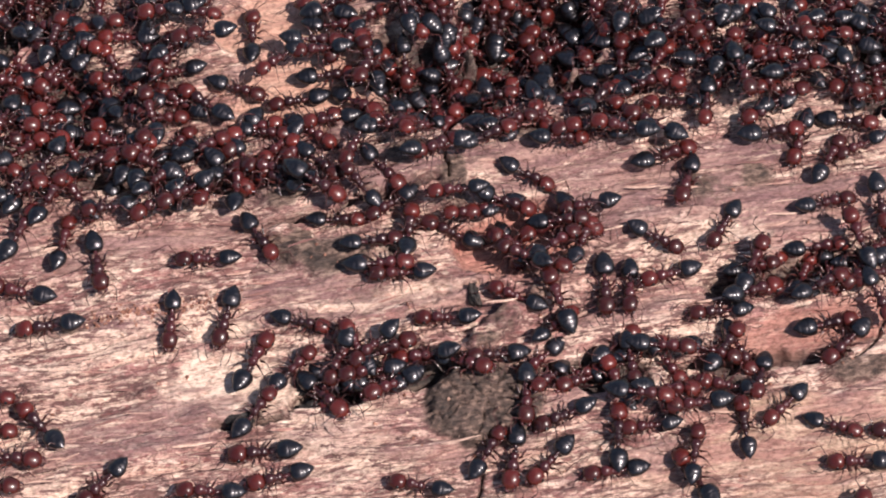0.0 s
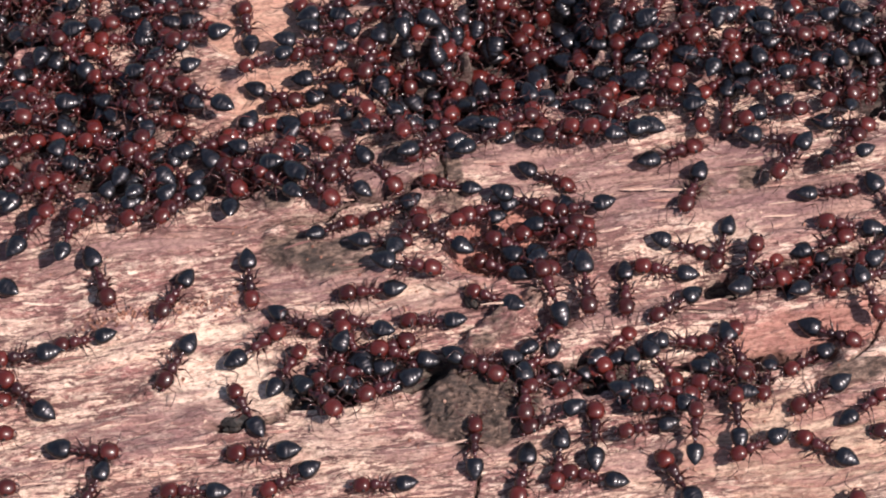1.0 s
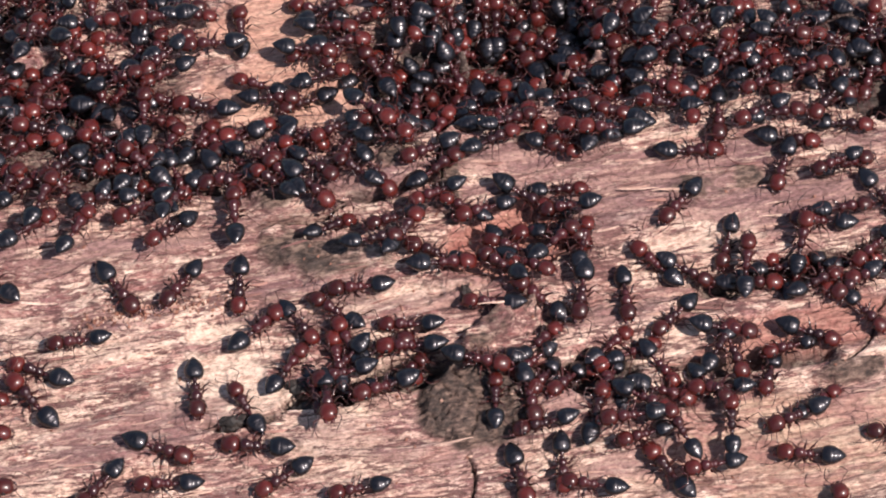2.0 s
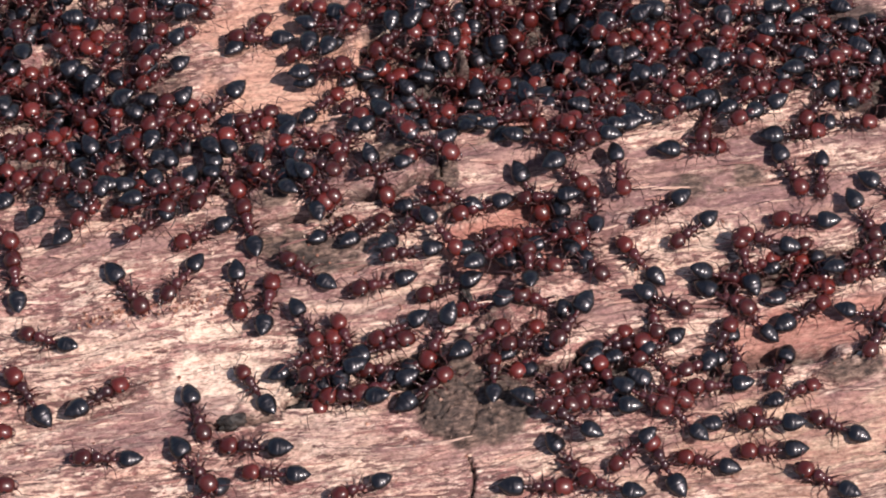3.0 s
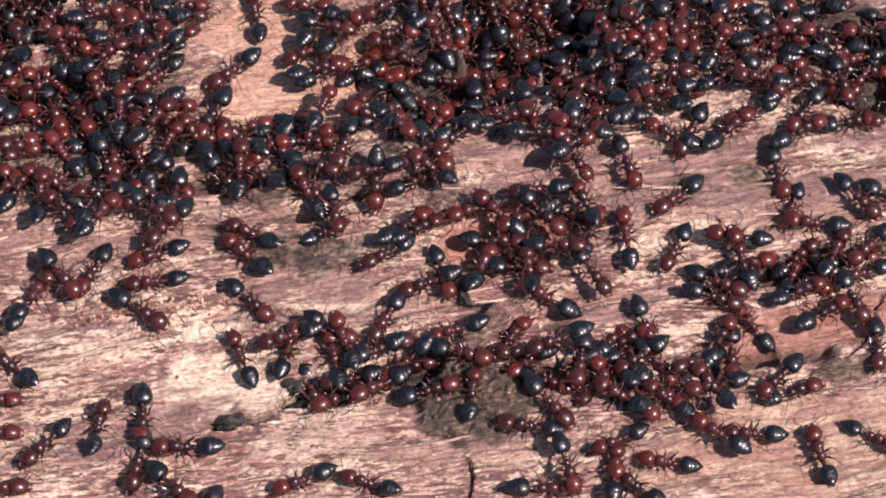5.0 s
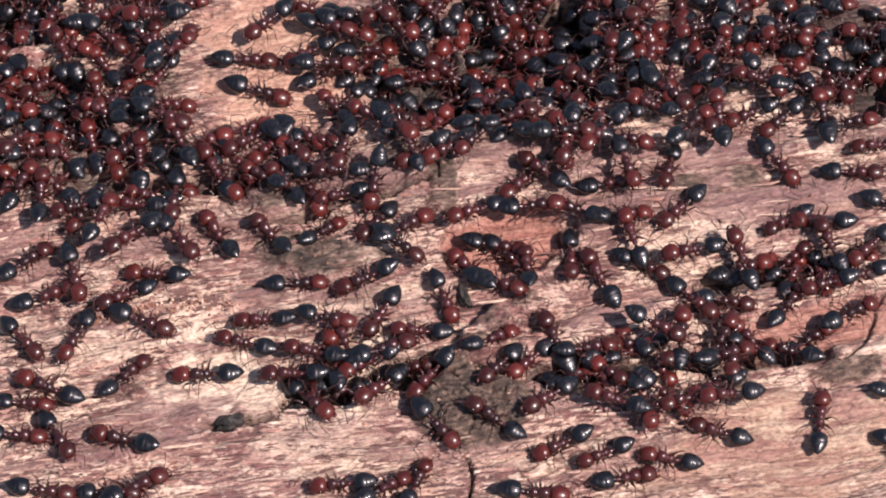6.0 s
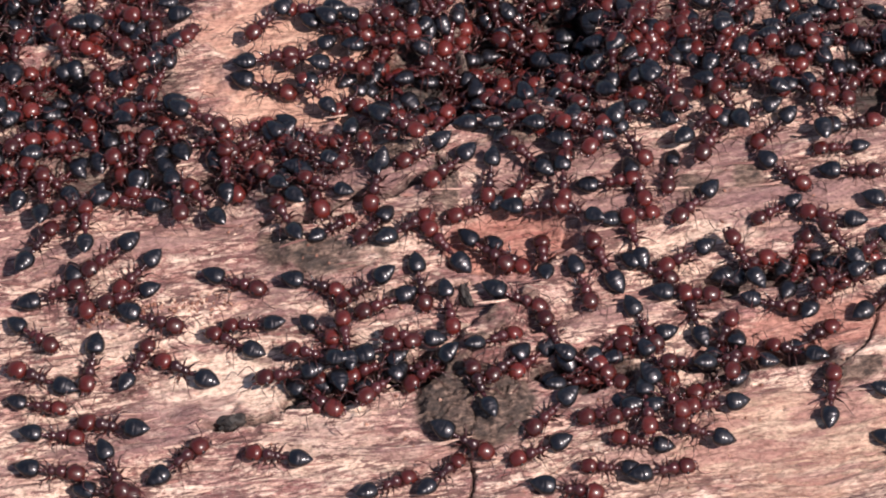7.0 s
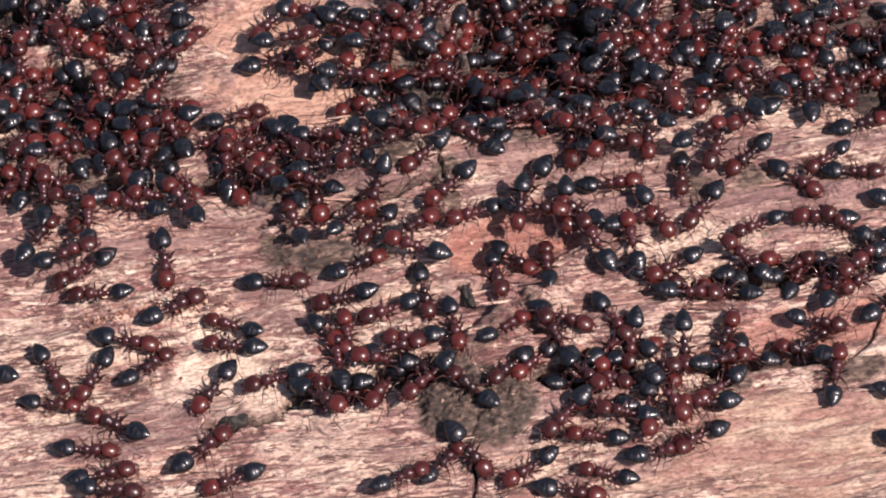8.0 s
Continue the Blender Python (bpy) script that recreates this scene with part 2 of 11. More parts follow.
def blob(x, y, cx, cy, rx, ry, turn=0.0, ragged=0.0, seed=50):
    """1 inside an uneven oval, falling to 0 at its rim."""
    c, s = math.cos(radians(turn)), math.sin(radians(turn))
    u, v = ((x - cx) * c + (y - cy) * s) / rx, ((y - cy) * c - (x - cx) * s) / ry
    edge = 1.0 + ragged * (fractal(x * 0.7, y * 0.7, seed, 3) - 0.5) * 2
    return step(edge - np.sqrt(u * u + v * v), 0.0, 0.35)


def groove(x, y, x0, y0, x1, y1, width, ragged=0.25, seed=60):
    """1 along a wandering line between two points, 0 beyond its width."""
    dx, dy = x1 - x0, y1 - y0
    length = math.hypot(dx, dy)
    u = ((x - x0) * dx + (y - y0) * dy) / length
    v = ((y - y0) * dx - (x - x0) * dy) / length + (fractal(u * 0.5, u * 0, seed, 3) - 0.5) * 4 * ragged
    wide = width * (0.5 + fractal(u * 0.6, u * 0 + 3, seed + 7, 2))
    ends = step(u, -0.6, 0.8) * (1 - step(u, length - 0.8, length + 0.6))
    return (1 - step(np.abs(v), wide * 0.35, wide)) * ends, v


def surface(x, y):
    """Height of the wood and the masks of its skins, at plan points in millimetres."""
    c, s = math.cos(GRAIN), math.sin(GRAIN)
    u, v = x * c + y * s, y * c - x * s
    v = v + (fractal(x * 0.09, y * 0.12, 5, 3) - 0.5) * 2.5
    fibre = fractal(u * 0.16, v * 1.5, 11, 4)
    fine = fractal(u * 0.5, v * 4.5, 21, 3)
    plates = fractal(u * 0.07, v * 0.42, 31, 3)
    hair = fractal(u * 1.1, v * 7.0, 26, 2)
    z = (fibre - 0.5) * 0.7 + (fine - 0.5) * 0.36 + (hair - 0.5) * 0.20
    z = z + 0.50 * step(plates, 0.40, 0.54) - 0.30 * step(plates, 0.57, 0.67) - 0.1
    z = z + (fractal(x * 0.05, y * 0.05, 41, 2) - 0.5) * 1.4
    m = {}
    # worn skin between the fibres
    patch = fractal(u * 0.11, v * 0.55, 71, 4)
    m["skin"] = 0.75 * step(patch, 0.57, 0.66)
    for cx, cy, rx, ry, turn in ((-5.0, 4.9, 5.5, 2.6, 10), (4.5, 6.5, 5.5, 1.6, 12), (12.0, 4.2, 7.5, 2.6, 10), (21.0, 3.0, 6.5, 2.2, 10), (-6.5, 7.6, 4.0, 1.8, 12), (-20.0, -5.2, 5.0, 0.9, 9),
                                 (-16.0, 0.6, 8.0, 1.1, 9), (-9.0, -3.2, 4.0, 1.0, 8), (-4.0, -12.2, 7.0, 0.8, 9), (17.0, 6.6, 5.0, 1.2, 8)):
        spot = blob(x, y, cx, cy, rx, ry, turn, 0.5, int(400 + cx * 3))
        m["skin"] = np.maximum(m["skin"], spot * step(patch, 0.32, 0.48))
    m["tan"] = 0.7 * blob(x, y, 21.0, -13.5, 10.0, 4.2, 8, 0.4, 77) * step(patch, 0.3, 0.55)

    chip = np.maximum(blob(x, y, -12.4, -9.4, 4.4, 2.5, 10, 0.45, 78), blob(x, y, -12.8, -5.9, 2.4, 0.7, 12, 0.4, 79))
    chip = np.maximum(chip, 0.8 * blob(x, y, -3.4, -3.9, 5.2, 0.75, 8, 0.55, 83))
    chip = np.maximum(chip, 0.6 * blob(x, y, 16.5, 0.9, 6.0, 0.9, 13, 0.6, 84))
    z = z * (1 - 0.6 * chip) - 0.15 * chip
    m["chipped"] = chip
    # smooth fresh patches
    fresh = np.maximum(blob(x, y, -8.5, 12.0, 6.5, 4.2, 12, 0.35, 81), blob(x, y, -10.5, 16.5, 5.0, 2.6, 10, 0.3, 82))
    z = z * (1 - 0.75 * fresh) - 0.45 * fresh
    m["fresh"] = fresh
    # heartwood hollow with a sharp far rim
    heart = blob(x, y, 4.2, 0.4, 5.0, 2.9, 12, 0.25, 83)
    z = z * (1 - 0.75 * heart) - 0.5 * heart
    z = z - 0.5 * blob(x, y, 7.9, 1.0, 0.7, 1.3, -12, 0.2, 86)
    shelf = blob(x, y, 22.0, -5.3, 8.0, 1.9, 14, 0.3, 84)
    z = z * (1 - 0.6 * shelf) - 0.5 * shelf
    m["heartwood"] = np.maximum(heart, shelf * 0.8)

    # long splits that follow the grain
    rot_shade = np.zeros_like(x)
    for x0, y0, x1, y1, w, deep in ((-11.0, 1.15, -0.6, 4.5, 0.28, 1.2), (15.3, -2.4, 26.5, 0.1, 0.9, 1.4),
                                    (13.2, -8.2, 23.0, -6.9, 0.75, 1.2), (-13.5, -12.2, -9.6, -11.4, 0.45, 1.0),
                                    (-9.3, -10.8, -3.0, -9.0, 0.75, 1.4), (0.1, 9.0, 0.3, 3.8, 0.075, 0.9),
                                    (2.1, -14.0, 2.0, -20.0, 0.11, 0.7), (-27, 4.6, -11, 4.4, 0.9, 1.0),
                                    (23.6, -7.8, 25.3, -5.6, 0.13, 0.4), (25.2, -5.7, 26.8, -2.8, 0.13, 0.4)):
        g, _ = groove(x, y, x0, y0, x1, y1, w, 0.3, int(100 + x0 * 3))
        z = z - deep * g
        # the shade inside each split is put into the colour too
        rot_shade = np.maximum(rot_shade, 0.75 * g)
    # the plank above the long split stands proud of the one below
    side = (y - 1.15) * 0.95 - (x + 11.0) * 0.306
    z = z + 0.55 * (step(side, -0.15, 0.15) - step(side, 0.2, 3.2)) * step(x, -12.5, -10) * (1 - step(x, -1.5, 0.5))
    # rotten cavities under the crowd, their shade painted in as near-black
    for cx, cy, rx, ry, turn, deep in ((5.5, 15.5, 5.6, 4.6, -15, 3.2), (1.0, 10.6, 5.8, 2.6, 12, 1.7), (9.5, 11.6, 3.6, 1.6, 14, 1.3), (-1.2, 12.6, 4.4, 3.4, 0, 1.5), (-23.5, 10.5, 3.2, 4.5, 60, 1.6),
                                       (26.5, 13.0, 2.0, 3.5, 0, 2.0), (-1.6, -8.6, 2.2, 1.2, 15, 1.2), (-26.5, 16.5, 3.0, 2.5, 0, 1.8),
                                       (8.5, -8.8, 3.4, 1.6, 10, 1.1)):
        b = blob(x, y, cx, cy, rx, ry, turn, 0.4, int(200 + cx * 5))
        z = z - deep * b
        rot_shade = np.maximum(rot_shade, 0.9 * b)
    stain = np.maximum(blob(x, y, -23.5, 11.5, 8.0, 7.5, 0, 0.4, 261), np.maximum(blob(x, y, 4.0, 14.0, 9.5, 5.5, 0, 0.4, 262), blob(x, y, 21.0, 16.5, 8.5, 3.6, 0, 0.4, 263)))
    rot_shade = np.maximum(rot_shade, 0.75 * stain * step(fractal(u * 0.3, v * 0.8, 264, 3), 0.36, 0.56))
    m["rot_shade"] = np.minimum(1, 1.2 * rot_shade * (0.65 + 0.35 * fine))

    # grey crust along old tears
    crust = np.zeros_like(x)
    for cx, cy, rx, ry, turn, high in ((-9.0, -0.3, 1.6, 1.9, 15, 0.3), (-6.0, -1.2, 4.2, 1.5, -6, 0.4), (-10.0, 3.8, 1.8, 1.7, 10, 0.3),
                                       (-2.4, 6.2, 1.9, 1.1, 15, 0.35), (0.5, 4.4, 1.1, 2.8, 5, 0.25), (-24.3, 4.5, 2.5, 1.5, -8, 0.6),
                                       (17.0, 4.8, 3.6, 1.4, 12, 0.2), (2.9, -6.1, 3.6, 0.95, 45, 0.8), (16.8, -9.2, 2.2, 0.6, 8, 0.4), (24.4, -8.3, 2.6, 0.8, 8, 0.4),
                                       (5.0, 7.6, 3.6, 0.7, 12, 0.2), (26.4, -13.4, 0.7, 1.5, -10, 0.3)):
        b = blob(x, y, cx, cy, rx, ry, turn, 0.45, int(300 + cx * 5))
        z = z + high * b * (0.6 + fractal(x * 1.6, y * 1.6, 91, 3))
        crust = np.maximum(crust, b * step(fractal(x * 0.8, y * 0.8, 95, 3), 0.25, 0.5))
    # the knot: a low dome, torn at the rim
    kx, ky = (x - 2.1), (y + 10.9)
    ring = np.sqrt((kx / 3.3) ** 2 + (ky / 2.6) ** 2) + (fractal(x * 0.9, y * 0.9, 97, 3) - 0.5) * 0.4
    dome = 1 - step(ring, 0.78, 1.10)
    angle = np.arctan2(ky, kx)
    cracks = np.abs(np.sin(angle * 3.5 + fractal(x * 0.8, y * 0.8, 98, 2) * 5))
    z = z * (1 - dome) + dome * (1.05 - 0.35 * (1 - step(cracks, 0.0, 0.22)) + (fractal(x * 2.2, y * 2.2, 99, 3) - 0.5) * 0.7)
    m["crust"] = np.maximum(crust, 1 - step(ring, 1.0, 1.14))
    m["rot_shade"] = np.minimum(m["rot_shade"], 1 - m["crust"])
    tear = blob(x, y, -6.2, -1.0, 4.2, 1.5, -8, 0.5, 107) * step(fractal(x * 0.9, y * 1.6, 108, 4), 0.44, 0.58)
    m["rot_shade"] = np.maximum(m["rot_shade"], 0.6 * tear)
    crumbs = step(fractal(x * 1.1, y * 1.1, 105, 4), 0.40, 0.55)
    m["rot_shade"] = np.maximum(m["rot_shade"], 0.5 * crumbs * (1 - step(ring, 0.95, 1.2)))
    return z, m


X0, X1, Y0, Y1, CELL = -44.0, 44.0, -32.0, 38.0, 0.125
NX, NY = int((X1 - X0) / CELL) + 1, int((Y1 - Y0) / CELL) + 1
GX, GY = np.meshgrid(np.linspace(X0, X1, NX), np.linspace(Y0, Y1, NY))
GZ, MASKS = surface(GX, GY)
# a gentle round of the whole log across its length
GZ = GZ - 0.0022 * np.clip(np.abs(GY) - 16, 0, None) ** 2


def height(x, y):
    """The wood's height under a plan point, smoothed over an insect's stance (mm)."""
    i = int(np.clip((x - X0) / CELL, 8, NX - 9))
    j = int(np.clip((y - Y0) / CELL, 8, NY - 9))
    return float(GZ[j - 7:j + 8:2, i - 7:i + 8:2].mean())


def build_log():
    co = np.stack([GX.ravel(), GY.ravel(), GZ.ravel()], 1) * MM
    index = np.arange(NX * NY).reshape(NY, NX)
    quads = np.stack([index[:-1, :-1], index[:-1, 1:], index[1:, 1:], index[1:, :-1]], -1).reshape(-1, 4)
    rim = np.concatenate([index[0, :], index[1:, -1], index[-1, -2::-1], index[-2:0:-1, 0]])
    # the log's flanks swell outwards and close below
    rings, total = [rim], len(co)
    for out, drop in ((1.08, -14), (1.14, -34), (1.05, -58), (0.8, -74)):
        ring = co[rim] * (out, out, 0) + (0, 0, drop * MM)
        co = np.concatenate([co, ring])
        rings.append(np.arange(total, total + len(rim)))
        total = len(co)
    sides = []
    for a, b in zip(rings, rings[1:]):
        sides.append(np.stack([a, b, np.roll(b, -1), np.roll(a, -1)], -1))
    sides = np.concatenate(sides)
    mesh = bpy.data.meshes.new("log")
    mesh.from_pydata(co.tolist(), [], np.concatenate([quads, sides]).tolist() + [rings[-1].tolist()])
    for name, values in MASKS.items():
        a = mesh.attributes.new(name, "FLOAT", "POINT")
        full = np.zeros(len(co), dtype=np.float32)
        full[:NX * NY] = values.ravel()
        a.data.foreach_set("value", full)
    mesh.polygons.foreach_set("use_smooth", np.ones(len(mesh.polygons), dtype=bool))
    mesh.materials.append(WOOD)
    mesh.update()
    return tagged(new("log", mesh), "weathered pinkish split log with grey knot and dark cracks", "log", kind="structure")


log = build_log()


def build_ground():
    bm = bmesh.new()
    bmesh.ops.create_grid(bm, x_segments=60, y_segments=60, size=1.0)
    for v in bm.verts:
        r = v.co.length
        v.co *= 1 + 400 * max(0, r - 0.5) ** 3
        v.co.z = -0.074 + 0.004 * noise.noise(v.co * 9)
    mesh = bpy.data.meshes.new("ground")
    bm.to_mesh(mesh)
    mesh.materials.append(SOIL)
    return tagged(new("ground", mesh), "dry brown soil under the log", "ground", kind="structure")


ground = build_ground()


def build_splinters(count):
    """Torn fibres that lie along the grain, one end lifted, laid on the log as its parts."""
    rnd, meshes = random.Random(31), []
    for k in range(10):
        bm = bmesh.new()
        long, wide = rnd.uniform(0.6, 2.4), rnd.uniform(0.025, 0.075)
        rings = []
        for i in range(6):
            f = i / 5
            w = wide * (0.25 + 1.2 * math.sin(math.pi * min(0.95, f + 0.08))) * rnd.uniform(0.8, 1.2)
            bend = 0.10 * f * f * long * rnd.uniform(0.2, 1.0)
            y = 0.06 * math.sin(3 * f + k)
            rings.append([bm.verts.new((((f - 0.5) * long) * MM, (y + a * w) * MM, (bend + b * w * 0.6) * MM))
                          for a, b in ((1, 0), (0.2, 1), (-1, 0.3), (-0.4, -0.8))])
        for p, q in zip(rings, rings[1:]):
            for j in range(4):
                bm.faces.new((p[j], p[(j + 1) % 4], q[(j + 1) % 4], q[j]))
        bm.faces.new(rings[0][::-1])
        bm.faces.new(rings[-1])
        bmesh.ops.recalc_face_normals(bm, faces=bm.faces)
        mesh = bpy.data.meshes.new("splinter")
        bm.to_mesh(mesh)
        bm.free()
        mesh.materials.append(SPLINTER)
        meshes.append(mesh)
    done = 0
    while done < count:
        x, y = rnd.uniform(-28, 28), rnd.uniform(-18.5, 12)
        if math.hypot((x - 2.1) / 3.4, (y + 10.9) / 2.7) < 1:
            continue
        if MASKS["rot_shade"][int((y - Y0) / CELL), int((x - X0) / CELL)] > 0.35:
            continue
        turn = math.degrees(GRAIN) + rnd.gauss(0, 5)
        c, s = math.cos(radians(turn)), math.sin(radians(turn))
        i, j = int((x - X0) / CELL), int((y - Y0) / CELL)
        lift = float(GZ[j - 2:j + 3, i - 2:i + 3].max())
        slope = math.degrees(math.atan2(height(x - c, y - s) - height(x + c, y + s), 2.0))
        piece = new("splinter", meshes[done % 10])
        piece.parent = log
        piece.matrix_basis = pose(x * MM, y * MM, (lift + 0.01) * MM, rnd.uniform(-20, 20), max(-20.0, min(20.0, slope * 0.8)), turn + (180 if rnd.random() < 0.5 else 0))
        done += 1


build_splinters(240)


def bark_chip(px, py, long, wide, turn, seed):
    """A crumbling dark flake wedged in a pit of the wood."""
    bm = bmesh.new()
    bmesh.ops.create_icosphere(bm, subdivisions=3, radius=1.0)
    for v in bm.verts:
        n = noise.fractal(v.co * 1.4 + Vector((seed, 0, 0)), 1.0, 2.0, 4)
        v.co *= 1 + 0.45 * n
        v.co = Vector((v.co.x * long, v.co.y * wide, v.co.z * 0.42)) * MM
    mesh = bpy.data.meshes.new("bark_chip")
    bm.to_mesh(mesh)
    bm.free()
    mesh.materials.append(BARK)
    ob = new("bark_chip", mesh)
    ob.matrix_basis = pose(px * MM, py * MM, (height(px, py) + 0.12) * MM, 6, -5, turn)
    return tagged(ob, "crumbling blackened bark chip wedged in a split", "bark chip", "bark chips in the wood")


bark_chip(-12.0, -11.9, 0.85, 0.45, 8, 1.0)
bark_chip(-8.3, -9.6, 0.75, 0.55, 14, 2.3)
bark_chip(-7.6, -10.9, 0.9, 0.40, 5, 3.7)
bark_chip(1.6, -3.9, 0.35, 0.80, 20, 4.9)


def build_crumbs():
    """Gnawed wood crumbs: a drift along a worn ledge, and strays."""
    rnd, verts, faces = random.Random(77), [], []
    ball = ((1, 0, 0), (-1, 0, 0), (0, 1, 0), (0, -1, 0), (0, 0, 1), (0, 0, -1))
    sides = ((0, 2, 4), (2, 1, 4), (1, 3, 4), (3, 0, 4), (2, 0, 5), (1, 2, 5), (3, 1, 5), (0, 3, 5))
    for n in range(420):
        if n < 240:
            f = rnd.random()
            x, y = -21.0 + 9.0 * f + rnd.gauss(0, 0.4), -5.3 + 1.5 * f + rnd.gauss(0, 0.32)
        else:
            x, y = rnd.uniform(-26, 26), rnd.uniform(-17, 4)
        i, j = int((x - X0) / CELL), int((y - Y0) / CELL)
        size, first = rnd.uniform(0.05, 0.13), len(verts)
        turn = pose(x * MM, y * MM, (float(GZ[j, i]) + size * 0.35) * MM, rnd.uniform(0, 90), rnd.uniform(0, 90), rnd.uniform(0, 360))
        for p in ball:
            k = size * MM * rnd.uniform(0.6, 1.3)
            verts.append(tuple(turn @ Vector((p[0] * k * 1.5, p[1] * k, p[2] * k))))
        faces.extend([tuple(first + v for v in side) for side in sides])
    mesh = bpy.data.meshes.new("wood_crumbs")
    mesh.from_pydata(verts, [], faces)
    mesh.materials.append(CRUMB)
    return tagged(new("wood_crumbs", mesh), "reddish-brown and cream wood crumbs scattered on the log", "crumbs", kind="stuff")


wood_crumbs = build_crumbs()


# ---- ants ----
def part(name, bm, mat, parent, label=""):
    mesh = bpy.data.meshes.new(name)
    bm.to_mesh(mesh)
    bm.free()
    for m in mat if isinstance(mat, tuple) else (mat,):
        mesh.materials.append(m)
    mesh.polygons.foreach_set("use_smooth", [True] * len(mesh.polygons))
    ob = new(name, mesh)
    ob.parent = parent
    return tagged(ob, label)


def lathe(bm, stations, sides=14, top=1.0, index=0):
    """A body along x from stations (x, half width, half height, centre z), in millimetres; top flattens the back."""
    rings = []
    for x, w, h, z in stations:
        ring = []
        for k in range(sides):
            a = 2 * math.pi * k / sides
            up = math.sin(a)
            ring.append(bm.verts.new((x * MM, w * math.cos(a) * MM, (z + h * up * (top if up > 0 else 1)) * MM)))
        rings.append(ring)
    for a, b in zip(rings, rings[1:]):
        for k in range(sides):
            f = bm.faces.new((a[k], a[(k + 1) % sides], b[(k + 1) % sides], b[k]))
            f.material_index = index
    for ring, flip in ((rings[0], False), (rings[-1], True)):
        f = bm.faces.new(ring[::-1] if not flip else ring)
        f.material_index = index
    bmesh.ops.recalc_face_normals(bm, faces=bm.faces)


def tube(bm, points, radii, sides=6):
    """A limb through points (mm) with a radius at each."""
    rings = []
    for i, p in enumerate(points):
        p = Vector(p)
        ahead = Vector(points[min(i + 1, len(points) - 1)]) - Vector(points[max(i - 1, 0)])
        ahead.normalize()
        side = ahead.cross(Vector((0.13, 0.21, 1))).normalized()
        up = side.cross(ahead)
        rings.append([bm.verts.new((p + (side * math.cos(t) + up * math.sin(t)) * radii[i]) * MM)
                      for t in (2 * math.pi * k / sides for k in range(sides))])
    for a, b in zip(rings, rings[1:]):
        for k in range(sides):
            bm.faces.new((a[k], a[(k + 1) % sides], b[(k + 1) % sides], b[k]))
    bm.faces.new(rings[0])
    bm.faces.new(rings[-1][::-1])
    bmesh.ops.recalc_face_normals(bm, faces=bm.faces)


# where the legs join the body: x, y, z (mm), reach forwards, sideways
HIPS = ((0.75, 0.26, 0.56, 0.80, 0.84), (0.35, 0.28, 0.54, -0.12, 1.08), (-0.02, 0.26, 0.54, -0.95, 1.05))


def leg_mesh(reach, out, side, bend):
    """Hip, thigh, shin and foot, from the hip's own origin."""
    bm = bmesh.new()
    y = side
    knee = (reach * 0.48, y * out * 0.50, 0.34 + bend)
    ankle = (reach * 0.85, y * out * 0.88, -0.38)
    toe = (reach * 1.12, y * out * 1.12, -0.52)
    mid = (reach * 0.24, y * out * 0.27, 0.21 + bend * 0.6)
    tube(bm, [(0, 0, 0), (reach * 0.06, y * 0.16, 0.0), mid, knee, (reach * 0.55, y * out * 0.56, 0.26 + bend), ankle,
              (reach * 0.95, y * out * 0.97, -0.48), toe], [0.07, 0.085, 0.072, 0.03, 0.031, 0.018, 0.012, 0.009], 6)
    return bm


def antenna_mesh(side, spread):
    """Scape, elbow and clubbed tip."""
    bm = bmesh.new()
    y = side
    tube(bm, [(0, 0, 0), (0.25, y * 0.3, 0.16), (0.42, y * (0.62 + spread * 0.3), 0.26), (0.62, y * (0.66 + spread * 0.3), 0.17),
              (1.0, y * (0.55 + spread * 0.5), -0.06), (1.28, y * (0.42 + spread * 0.6), -0.24)],
         [0.03, 0.03, 0.032, 0.028, 0.04, 0.02], 6)
    return bm


